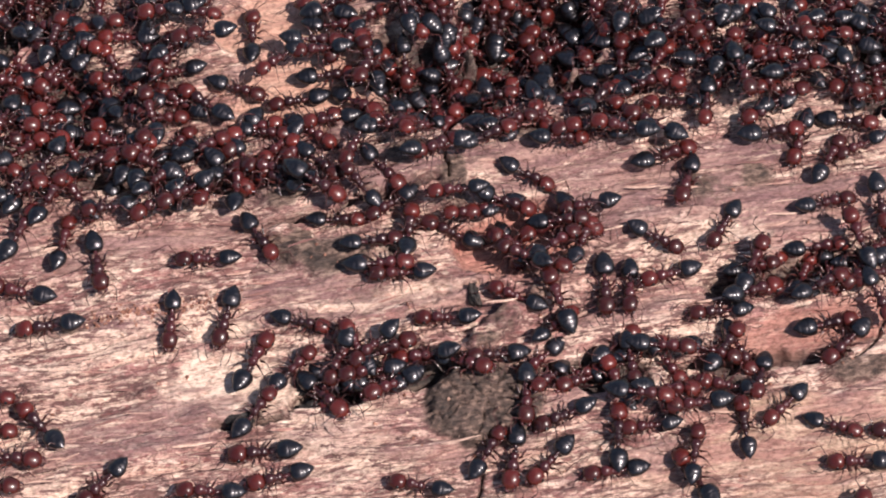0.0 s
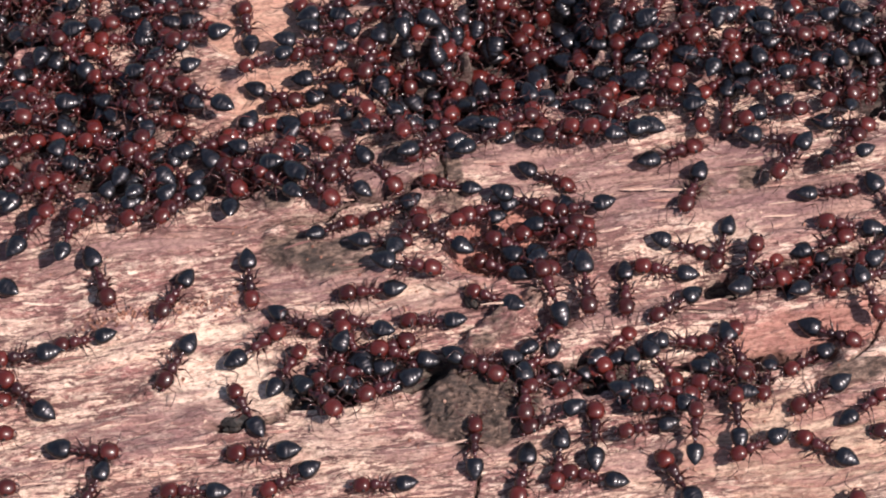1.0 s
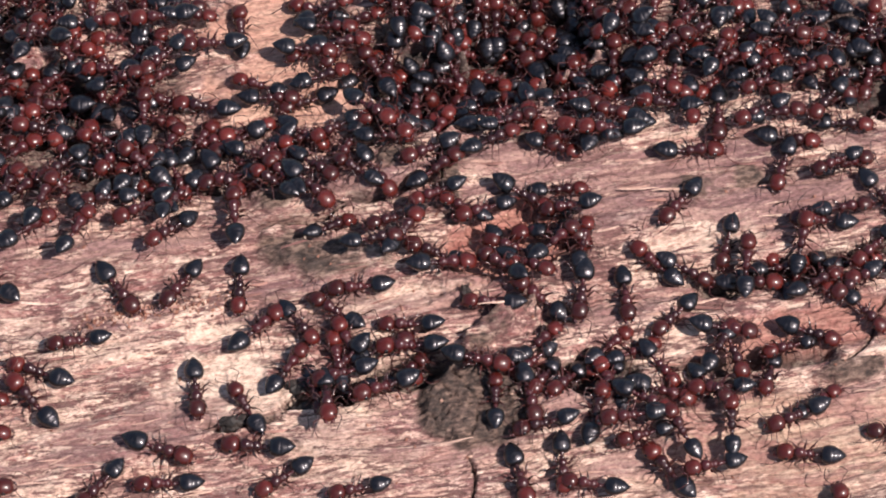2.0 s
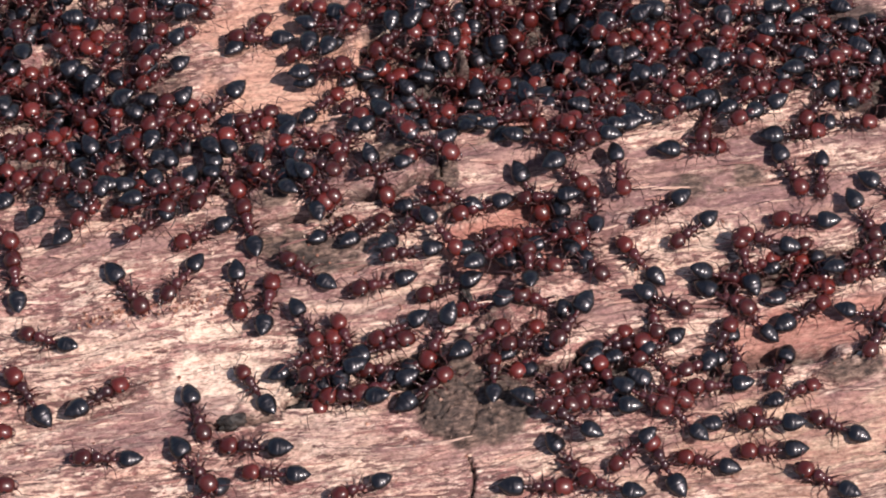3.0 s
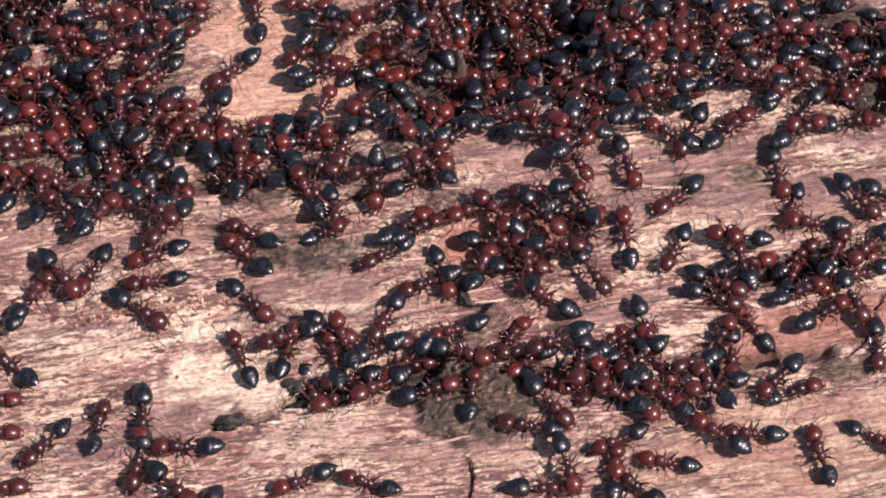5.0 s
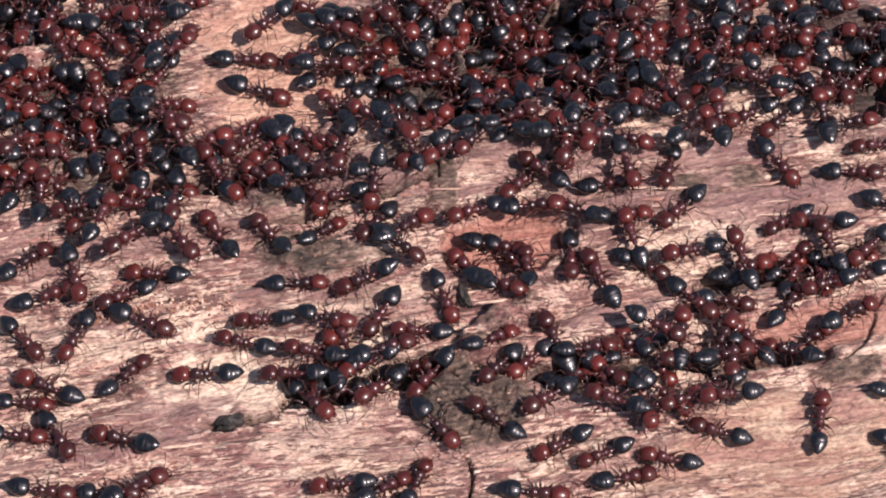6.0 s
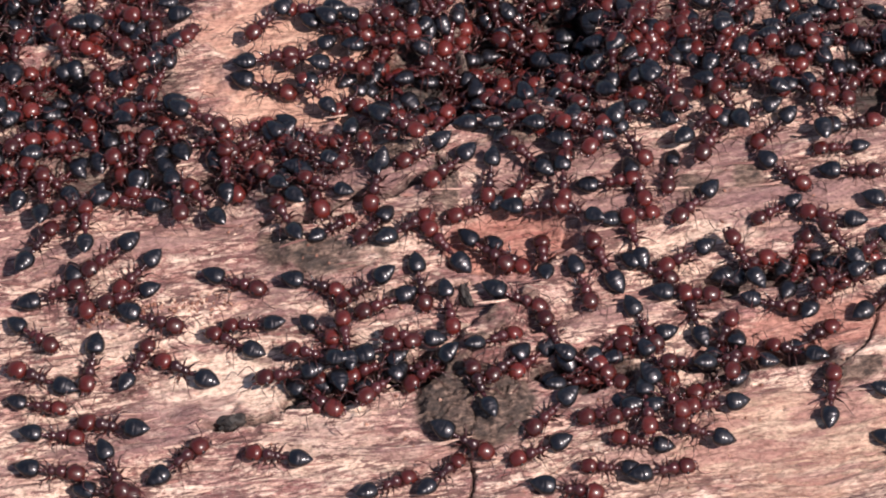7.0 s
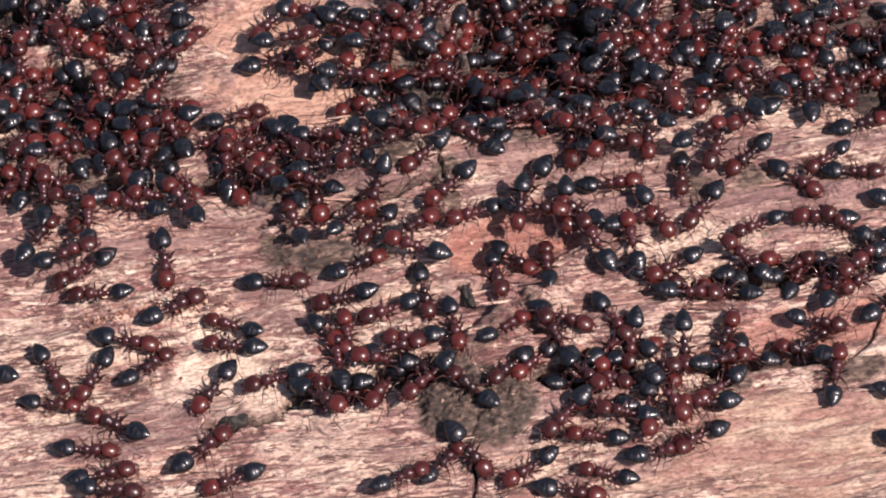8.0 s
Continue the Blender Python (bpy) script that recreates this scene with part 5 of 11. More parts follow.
    go(51, (0.00, 22.63, 2.74, 13, 0.0), (0.50, 22.89, 3.07, 15, 0.0), (1.00, 23.01, 3.58, 7, 0.0), (1.50, 23.48, 3.94, 7, 0.0), (1.70, 23.77, 3.70, 7, 0.2), (2.07, 24.02, 1.97, 10, 0.3), (2.43, 24.34, 0.51, 13, 0.0), (2.80, 24.52, -1.54, 16, 0.6), (3.50, 24.73, -1.34, 20, 0.6), (4.00, 23.79, -1.41, 32, 0.6), (4.50, 23.80, -1.29, 46, 0.7), (4.70, 23.80, -0.64, 46, 0.0), (5.07, 23.58, -0.87, 68, 0.7), (5.43, 23.43, -0.79, 91, 0.9), (5.80, 23.32, -0.50, 114, 0.8), (6.00, 23.42, -0.22, 114, 0.6), (6.50, 23.43, -0.03, 124, 0.6), (7.00, 23.87, -0.22, 131, 0.9), (7.50, 24.25, 0.33, 129, 0.9), (8.00, 24.19, 1.35, 148, 0.4))
    go(52, (0.00, 24.42, 0.03, 112, 0.9), (0.50, 24.44, 0.76, 164, 0.9), (1.00, 24.21, 1.37, 174, 0.0), (1.70, 23.23, 1.64, 174, 0.0), (3.00, 21.83, 1.57, 179, 0.0), (3.50, 21.52, 1.70, 172, 0.0), (4.00, 22.11, 1.46, 171, 0.0), (4.70, 22.51, 1.32, 171, 0.0), (6.00, 23.02, 1.55, 180, 0.0), (6.50, 23.22, 1.61, 175, 0.0), (7.00, 23.51, 1.88, 169, 0.0), (7.50, 23.53, 2.20, 176, 0.0), (8.00, 22.93, 1.87, 177, 0.0))
    go(53, (0.00, 22.00, -0.08, 7, 0.0), (0.50, 22.55, -0.41, 7, 0.7), (1.00, 22.68, 0.20, 15, 0.0), (1.50, 22.36, 0.65, 43, 0.3), (1.70, 22.20, 0.34, 43, 0.8), (2.07, 21.39, 0.06, 87, 1.0), (2.43, 20.66, 0.24, 132, 0.4), (2.80, 19.87, 0.10, 177, 0.4), (3.00, 19.39, 0.01, 172, 0.6), (3.50, 19.00, 0.84, 154, 0.0), (4.00, 18.76, 0.40, 167, 0.4), (4.70, 18.57, 0.39, 168, 0.5), (5.25, 17.18, -0.15, 181, 0.4), (5.80, 15.76, -0.88, 194, 0.7), (6.00, 15.17, -0.67, 194, 0.5), (6.50, 15.13, -0.93, 213, 0.4), (7.00, 14.65, -0.84, 211, 0.0), (8.00, 13.77, -1.50, 211, 0.2))
    go(54, (0.00, 16.50, 1.26, -120, 0.0), (0.50, 16.44, 0.71, -115, 0.0), (1.00, 16.61, 0.23, -107, 0.0), (1.70, 17.15, 0.19, -97, 0.0), (2.80, 15.75, 1.10, -140, 0.0), (3.00, 15.14, 0.90, -140, 0.0), (3.50, 14.67, -0.29, -121, 0.0), (4.50, 14.13, -1.26, -120, 0.0), (4.70, 14.18, -1.34, -119, 0.0), (5.43, 14.02, 2.61, -110, 0.4), (5.80, 14.00, 5.01, -105, 0.0), (6.00, 13.96, 5.32, -105, 0.0), (6.50, 14.02, 5.16, -98, 0.0), (7.00, 13.89, 4.80, -100, 0.0), (7.50, 13.89, 4.78, -100, 0.0), (8.00, 14.42, 4.78, -93, 0.0))
    go(55, (0.00, 12.30, 0.35, -24, 0.0), (0.50, 13.34, -0.72, -46, 0.4), (1.00, 14.06, -0.01, -17, 0.0), (1.50, 14.18, -0.57, -27, 0.0), (1.70, 14.70, -0.86, -27, 0.0), (2.43, 13.35, -2.96, -25, 0.3), (2.80, 12.70, -3.80, -24, 0.1), (3.00, 13.13, -4.23, -24, 0.4), (3.50, 13.31, -4.89, -24, 0.6), (4.00, 14.30, -5.49, -24, 0.0), (4.50, 15.65, -4.25, -24, 0.2), (4.70, 15.92, -3.85, -24, 0.4), (6.00, 16.86, -3.92, -9, 0.2), (6.50, 17.55, -4.18, -9, 0.0), (7.00, 19.46, -3.84, -9, 0.0), (7.50, 20.58, -4.26, -9, 0.5), (8.00, 21.97, -5.05, -10, 0.4))
    go(56, (0.00, 8.57, 2.25, -174, 0.4), (0.50, 8.59, 2.43, -174, 0.5), (1.00, 8.49, 2.22, -174, 0.4), (1.50, 8.24, 1.91, -174, 0.9), (1.70, 8.20, 2.28, -174, 0.4), (2.25, 7.45, 2.07, -177, 1.1), (2.80, 6.76, 2.70, -180, 0.6), (3.50, 5.98, 3.03, -180, 0.4), (4.00, 5.31, 2.91, -180, 0.8), (4.50, 5.87, 2.68, -173, 1.0), (4.70, 6.03, 2.77, -169, 1.0), (5.25, 6.32, 3.50, -193, 0.9), (5.80, 6.62, 4.50, -217, 0.4), (6.00, 6.42, 4.75, -217, 0.4), (6.50, 5.51, 5.33, -217, 0.4), (7.00, 5.34, 5.61, -217, 0.5), (7.50, 4.68, 6.36, -217, 0.7), (8.00, 2.31, 7.06, -217, 0.0))
    go(57, (0.00, 10.85, -3.29, -92, 0.0), (0.50, 10.94, -3.30, -91, 0.0), (1.70, 10.64, -3.44, -87, 0.0), (2.80, 12.65, -4.69, -82, 0.0), (4.00, 11.89, -5.21, -82, 0.3), (4.70, 12.07, -5.96, -81, 0.2), (5.25, 12.44, -5.77, -53, 0.3), (5.80, 12.75, -5.98, -25, 1.0), (6.00, 12.62, -6.28, -25, 1.4), (6.50, 12.70, -5.25, -25, 0.0), (7.00, 12.03, -5.57, -60, 0.0), (7.50, 12.13, -5.85, -60, 0.0), (8.00, 11.29, -6.56, -99, 0.2))
    go(58, (0.00, 9.34, -3.22, -88, 0.0), (0.50, 8.60, -3.33, -84, 0.4), (1.70, 8.38, -3.44, -90, 0.8), (2.25, 8.39, -4.03, -106, 0.0), (2.80, 8.36, -5.12, -122, 0.0), (3.00, 7.77, -6.04, -122, 0.7), (3.50, 7.29, -7.41, -122, 0.6), (4.70, 7.12, -7.89, -125, 0.8), (5.07, 7.07, -7.24, -165, 0.9), (5.43, 6.98, -7.03, -204, 0.1), (5.80, 6.89, -6.82, -243, 0.0), (6.50, 6.78, -6.73, -244, 0.0), (8.00, 6.71, -6.70, -238, 0.4))
    go(59, (0.00, 13.10, -2.15, -159, 0.0), (0.50, 13.48, -1.66, -177, 0.0), (1.00, 13.08, -1.73, -186, 0.0), (1.50, 12.98, -1.66, -197, 0.0), (1.70, 12.95, -1.50, -209, 0.0), (2.80, 12.02, -1.22, -226, 0.0), (3.00, 11.88, -1.28, -226, 0.0), (3.50, 11.69, -1.06, -229, 0.0), (4.00, 11.19, -0.51, -248, 0.0), (4.50, 11.31, -0.13, -264, 0.0), (4.70, 11.22, 0.14, -264, 0.0), (5.25, 11.44, -0.14, -257, 0.6), (5.80, 11.73, 0.10, -250, 0.3), (6.00, 11.62, 0.08, -250, 0.4), (7.00, 11.63, 0.16, -252, 0.2), (7.50, 11.48, 0.23, -254, 0.2), (8.00, 11.38, -0.09, -257, 0.3))
    go(60, (0.00, 18.05, -1.37, 15, 0.5), (0.50, 19.19, -1.44, 5, 0.7), (1.00, 19.20, -1.56, 4, 0.7), (1.70, 19.77, -1.46, 3, 0.6), (2.25, 20.17, -0.76, 18, 0.0), (2.80, 20.50, -0.46, 33, 0.0), (3.50, 21.62, -0.22, 33, 0.0), (4.00, 21.86, -0.37, 33, 0.2), (5.80, 20.99, -0.59, 38, 0.0), (6.50, 20.93, -0.65, 35, 0.0), (7.00, 21.29, -0.06, 49, 0.0), (7.50, 20.77, -0.60, 42, 0.0), (8.00, 20.70, -1.33, 32, 0.6))
    go(61, (0.00, 17.79, -3.45, 24, 0.4), (0.50, 18.74, -3.08, 24, 0.8), (1.00, 18.55, -2.77, 20, 0.8), (1.50, 18.73, -2.81, -0, 0.7), (1.70, 18.68, -2.57, -0, 0.6), (2.25, 17.65, -2.18, -2, 0.3), (2.80, 16.56, -2.11, -4, 0.5), (3.00, 16.56, -2.16, -4, 0.6), (3.50, 17.63, -1.62, -6, 0.0), (4.00, 17.61, -1.66, -7, 0.0), (4.70, 18.15, -1.13, 13, 0.0), (6.50, 17.99, -1.46, 20, 0.3), (7.50, 18.34, -1.00, 24, 0.0), (8.00, 18.12, -1.16, 20, 0.0))
    go(62, (0.00, 15.98, -4.81, -171, 0.0), (0.50, 13.42, -4.30, -142, 0.0), (1.00, 13.60, -4.35, -142, 0.0), (1.70, 13.90, -4.44, -129, 0.0), (2.80, 12.90, -7.16, -143, 0.0), (3.50, 12.66, -7.05, -143, 0.0), (4.00, 12.62, -7.25, -143, 0.0), (4.50, 12.23, -7.69, -140, 0.0), (4.70, 12.05, -7.93, -140, 0.3), (5.25, 11.89, -7.77, -155, 0.7), (5.80, 11.80, -6.94, -170, 0.0), (6.00, 11.76, -6.83, -170, 0.0), (6.50, 11.88, -6.89, -170, 0.0), (7.00, 12.09, -6.60, -162, 0.1), (7.50, 12.65, -6.33, -152, 0.3), (8.00, 14.16, -7.02, -89, 0.8))
    go(63, (0.00, 21.95, -3.19, 28, 0.8), (0.50, 22.27, -2.01, 28, 0.0), (1.50, 21.99, -3.01, 29, 0.9), (1.70, 22.28, -2.71, 29, 0.8), (2.25, 21.75, -2.62, 28, 0.0), (3.00, 20.92, -3.16, 27, 0.0), (3.50, 21.06, -2.84, 30, 0.0), (4.00, 21.25, -2.77, 30, 0.0), (4.50, 21.90, -2.83, 21, 0.3), (4.70, 21.81, -3.04, 21, 0.3), (5.80, 19.71, -3.87, 48, 0.0), (6.00, 20.70, -3.99, 51, 0.0), (6.50, 21.66, -3.40, 58, 0.0), (7.00, 22.49, -3.38, 58, 0.2), (7.50, 22.95, -2.97, 66, 0.0), (8.00, 23.29, -2.73, 66, 0.4))
    go(64, (0.00, 25.25, -3.73, -69, 0.8), (0.50, 24.93, -3.46, -69, 0.9), (1.00, 24.99, -3.46, -69, 0.8), (1.50, 24.85, -4.31, -64, 0.6), (2.25, 25.05, -4.35, -39, 0.0), (2.80, 25.12, -4.97, -15, 0.4), (3.50, 24.89, -4.22, -15, 0.2), (4.00, 25.15, -3.96, -15, 0.0), (4.50, 25.32, -4.12, -35, 0.5), (4.70, 25.22, -4.08, -35, 0.5), (5.07, 24.23, -3.56, -78, 0.5), (5.43, 23.26, -3.01, -120, 0.4), (5.80, 22.28, -2.48, -162, 0.4), (6.00, 23.17, -2.70, -162, 0.5), (6.50, 23.46, -2.51, -165, 0.7), (7.00, 23.60, -2.51, -157, 0.8), (7.50, 23.95, -2.09, -152, 0.7), (8.00, 24.89, -1.25, -142, 0.8))
    go(65, (0.00, 24.64, -1.74, -139, 0.5), (1.70, 24.43, -1.61, -148, 0.5), (2.43, 25.14, -4.80, -129, 0.0), (2.80, 25.50, -6.40, -119, 0.0), (4.70, 25.35, -6.44, -110, 0.0), (5.43, 26.18, -8.95, -39, 0.0), (5.80, 26.60, -10.20, -4, 0.0), (7.50, 26.75, -10.27, -11, 0.0), (8.00, 26.65, -10.34, -14, 0.0))
    go(66, (0.00, 22.30, -5.14, 13, 0.0), (0.50, 22.47, -5.29, 2, 0.0), (1.00, 22.80, -5.73, -23, 0.0), (1.50, 22.73, -5.74, -32, 0.0), (1.70, 22.12, -6.04, -32, 0.2), (2.80, 21.37, -4.34, 32, 0.0), (3.00, 21.38, -4.47, 32, 0.0), (3.50, 21.47, -4.44, 32, 0.2), (4.70, 22.22, -4.43, 32, 0.0), (5.25, 23.01, -4.91, 30, 0.8), (6.00, 24.21, -4.61, 28, 0.4), (6.50, 25.09, -4.11, 29, 0.0), (7.00, 26.02, -3.53, 35, 0.0), (7.50, 25.97, -3.67, 35, 0.0), (8.00, 26.29, -3.65, 35, 0.0))
    go(67, (0.00, 12.47, -7.37, -5, 0.8), (0.50, 12.93, -7.48, -5, 0.9), (1.00, 13.83, -6.61, -1, 0.0), (1.50, 15.33, -6.61, -1, 0.7), (1.70, 15.91, -6.40, -1, 0.7), (2.80, 16.98, -4.26, -34, 0.4), (3.00, 16.94, -3.92, -34, 0.4), (3.50, 16.60, -3.87, -34, 0.4), (4.00, 16.31, -4.08, -34, 0.3), (4.50, 16.67, -3.18, -23, 0.2), (4.70, 16.82, -2.59, -23, 0.7), (5.25, 15.97, -2.83, -35, 0.0), (5.80, 15.05, -3.52, -46, 0.0), (6.00, 15.04, -3.89, -46, 0.0), (6.50, 14.94, -4.26, -38, 0.3), (7.00, 14.51, -3.66, -4, 0.2), (7.50, 14.69, -3.37, -1, 0.2), (8.00, 14.55, -3.45, -1, 0.3))
    go(68, (0.00, 10.74, -8.20, -82, 0.4), (0.50, 11.01, -8.32, -82, 0.6), (1.00, 11.04, -9.15, -90, 0.6), (1.50, 10.23, -9.13, -109, 0.7), (1.70, 10.14, -9.22, -110, 0.6), (2.25, 9.49, -9.42, -117, 0.0), (2.80, 8.85, -9.63, -125, 0.0), (4.00, 8.68, -9.97, -125, 0.2), (4.50, 8.84, -9.93, -125, 0.0), (4.70, 8.77, -10.26, -125, 0.0), (5.43, 9.49, -9.28, -69, 0.0), (5.80, 9.85, -8.79, -41, 0.5), (6.00, 9.81, -8.77, -41, 0.6), (6.50, 9.71, -8.75, -40, 0.0), (8.00, 9.76, -8.88, -32, 0.2))
    go(69, (0.00, 7.64, -9.30, -148, 0.0), (0.50, 7.81, -9.00, -148, 0.0), (1.00, 7.35, -9.48, -131, 0.0), (1.70, 7.21, -9.50, -127, 0.0), (2.80, 7.46, -8.82, -138, 0.3), (3.00, 7.56, -9.06, -138, 0.4), (3.50, 7.74, -9.08, -130, 0.3), (4.70, 8.00, -8.71, -138, 0.5), (5.07, 8.32, -8.68, -88, 1.4), (5.43, 8.71, -7.71, -39, 0.6), (5.80, 9.09, -7.00, 10, 0.3), (6.00, 8.62, -7.47, 10, 0.5), (6.50, 8.44, -7.70, 10, 0.5), (7.00, 8.36, -8.35, -23, 0.7), (7.50, 8.58, -8.69, -32, 0.8), (8.00, 8.25, -9.28, -50, 0.9))
    go(70, (0.00, 20.08, -3.21, -183, 0.0), (0.50, 21.44, -7.10, -160, 0.0), (1.00, 21.39, -7.64, -146, 0.0), (1.50, 21.39, -7.68, -146, 0.0), (1.70, 21.24, -7.48, -146, 0.0), (2.80, 18.34, -4.95, -221, 0.0), (4.70, 18.41, -5.12, -228, 0.0), (5.25, 18.31, -5.74, -226, 0.0), (5.80, 18.21, -6.37, -225, 0.7), (6.00, 18.27, -6.69, -225, 0.7), (6.50, 17.86, -7.59, -192, 0.5), (7.50, 18.15, -7.61, -192, 0.3), (8.00, 17.98, -7.43, -192, 0.4))
    go(71, (0.00, 23.32, -6.55, -134, 0.1), (0.50, 22.95, -8.56, -134, 0.0), (1.00, 21.85, -10.02, -150, 0.0), (1.70, 21.03, -11.22, -150, 0.0), (2.25, 20.31, -11.69, -166, 0.4), (2.80, 19.63, -11.99, -182, 0.4), (3.00, 19.04, -12.24, -182, 0.4), (3.50, 16.97, -12.61, -182, 0.0), (4.00, 16.77, -11.64, -212, 0.0), (4.50, 16.25, -11.55, -202, 0.4), (4.70, 15.89, -11.18, -202, 0.7), (5.07, 16.10, -10.26, -247, 1.1), (5.43, 16.34, -9.09, -292, 1.1), (5.80, 16.57, -8.04, -336, 1.2), (7.00, 16.53, -8.40, -340, 1.2), (7.50, 15.63, -8.54, -340, 0.9), (8.00, 16.16, -8.32, -340, 1.0))
    go(72, (0.00, 22.22, -12.36, -21, 0.0), (0.50, 22.87, -11.49, 35, 0.0), (1.00, 24.40, -11.06, 35, 0.0), (1.50, 26.35, -9.97, 35, 0.0), (1.70, 23.91, -10.97, 35, 0.0), (2.80, 20.42, -10.15, 23, 0.0), (3.50, 21.08, -10.63, 23, 0.5), (4.00, 21.79, -10.57, 23, 0.0), (4.50, 22.95, -11.73, -32, 0.0), (4.70, 23.69, -12.56, -32, 0.0), (5.80, 26.70, -13.35, -17, 0.0), (8.00, 26.60, -13.51, -27, 0.0))
    go(73, (0.00, 15.38, -7.26, -17, 0.3), (0.50, 15.76, -7.81, -17, 0.5), (1.00, 16.22, -8.87, -17, 0.7), (1.70, 15.76, -10.66, -17, 0.7), (2.07, 15.64, -9.64, -61, 0.6), (2.43, 15.45, -9.02, -105, 0.6), (2.80, 15.26, -8.40, -149, 0.5), (4.70, 15.10, -8.41, -147, 0.7), (6.00, 14.46, -8.39, -175, 0.8), (7.50, 14.38, -8.51, -168, 0.7), (8.00, 14.47, -8.57, -165, 0.7))
    go(74, (0.00, 18.24, -9.20, -103, 0.3), (0.50, 18.54, -9.12, -103, 0.4), (1.00, 18.85, -9.05, -103, 0.0), (1.50, 19.15, -8.97, -103, 0.0), (1.70, 19.07, -8.90, -103, 0.0), (2.80, 19.89, -8.40, -111, 0.0), (4.00, 19.92, -8.52, -111, 0.0), (4.50, 19.46, -9.12, -117, 0.3), (4.70, 19.60, -9.66, -118, 0.3), (5.43, 20.37, -8.07, -173, 0.4), (5.80, 20.71, -7.53, -201, 0.9), (6.00, 20.79, -7.25, -201, 0.4), (7.50, 21.03, -7.24, -200, 0.4), (8.00, 21.29, -7.26, -200, 0.4))
    go(75, (0.00, 14.39, -11.31, -169, 0.6), (0.50, 13.43, -10.84, -188, 0.6), (1.00, 12.60, -11.48, -175, 0.9), (1.50, 11.53, -11.91, -157, 0.7), (1.70, 11.28, -12.28, -161, 0.8), (2.80, 10.03, -11.59, -184, 0.4), (3.00, 9.59, -11.47, -184, 0.4), (3.50, 9.40, -11.34, -184, 0.6), (4.00, 10.09, -10.88, -215, 0.4), (4.70, 10.72, -11.05, -215, 0.7), (5.25, 10.75, -10.96, -210, 0.5), (5.80, 10.74, -11.25, -205, 0.5), (6.00, 10.38, -11.30, -200, 0.7), (7.00, 9.84, -11.66, -164, 0.0), (7.50, 9.20, -11.14, -182, 0.0), (8.00, 9.37, -11.23, -182, 0.0))
    go(76, (0.00, 11.65, -12.67, -170, 0.2), (0.50, 11.57, -12.67, -167, 0.2), (1.70, 11.86, -13.09, -167, 0.9), (2.25, 11.58, -13.37, -152, 0.0), (2.80, 11.21, -14.40, -137, 0.4), (3.00, 11.08, -14.10, -137, 0.3), (3.50, 10.68, -13.12, -166, 0.0), (4.00, 10.69, -13.06, -168, 0.0), (4.70, 10.65, -13.57, -157, 0.6), (5.25, 10.14, -13.56, -156, 0.0), (5.80, 9.60, -13.87, -156, 0.0), (6.50, 9.81, -14.93, -156, 0.0), (7.00, 9.75, -15.03, -179, 0.0), (7.50, 9.44, -15.36, -198, 0.0), (8.00, 9.46, -15.37, -189, 0.0))
    go(77, (0.00, 17.18, -12.28, 97, 0.0), (0.50, 17.10, -11.73, 99, 0.5), (1.00, 16.97, -11.93, 93, 0.6), (1.70, 16.81, -12.62, 103, 1.0), (2.43, 16.73, -12.11, 45, 0.0), (2.80, 16.64, -12.14, 16, 0.0), (3.50, 18.34, -11.21, 16, 0.0), (4.00, 19.85, -10.38, 16, 0.0), (4.50, 19.99, -10.58, 16, 0.0), (4.70, 20.12, -10.96, 16, 0.0), (5.80, 21.76, -6.28, 28, 0.0), (8.00, 21.99, -6.09, 29, 0.0))
    go(78, (0.00, 19.47, -10.91, -133, 0.0), (0.50, 19.38, -11.45, -134, 0.0), (1.00, 18.03, -13.63, -153, 0.7), (1.50, 16.45, -14.78, -167, 1.2), (1.70, 15.97, -15.32, -160, 1.3), (2.25, 15.33, -14.33, -175, 0.0), (2.80, 14.55, -14.13, -191, 0.2), (3.00, 15.35, -14.49, -191, 0.0), (3.50, 14.18, -14.27, -191, 0.1), (4.00, 13.98, -14.13, -193, 0.0), (4.50, 13.44, -14.25, -185, 0.0), (4.70, 13.18, -14.46, -185, 0.0), (5.80, 13.30, -14.62, -186, 0.0), (6.00, 13.29, -14.30, -186, 0.0), (6.50, 13.17, -13.71, -186, 0.7), (7.00, 11.56, -13.44, -186, 0.0), (7.50, 10.10, -13.55, -185, 0.5), (8.00, 8.96, -13.10, -185, 0.0))
    go(79, (0.00, 14.11, -14.33, 82, 0.4), (0.50, 14.72, -13.26, 78, 0.8), (1.00, 14.33, -13.26, 88, 1.3), (1.50, 13.74, -13.35, 120, 1.3), (1.70, 13.63, -13.39, 118, 1.3), (2.25, 13.96, -12.47, 128, 0.5), (2.80, 14.23, -11.99, 137, 0.5), (3.00, 13.89, -12.23, 137, 0.4), (3.50, 13.85, -11.81, 120, 0.6), (4.50, 13.22, -11.26, 123, 0.4), (4.70, 12.97, -11.12, 122, 0.5), (5.07, 13.43, -11.03, 149, 0.3), (5.43, 13.84, -11.23, 176, 0.7), (5.80, 14.29, -11.23, 202, 0.7), (6.00, 14.39, -11.10, 202, 0.7), (6.50, 13.03, -11.73, 202, 0.8), (7.00, 11.28, -11.89, 202, 0.3), (7.50, 10.63, -11.91, 202, 0.3), (8.00, 10.62, -12.06, 173, 0.6))
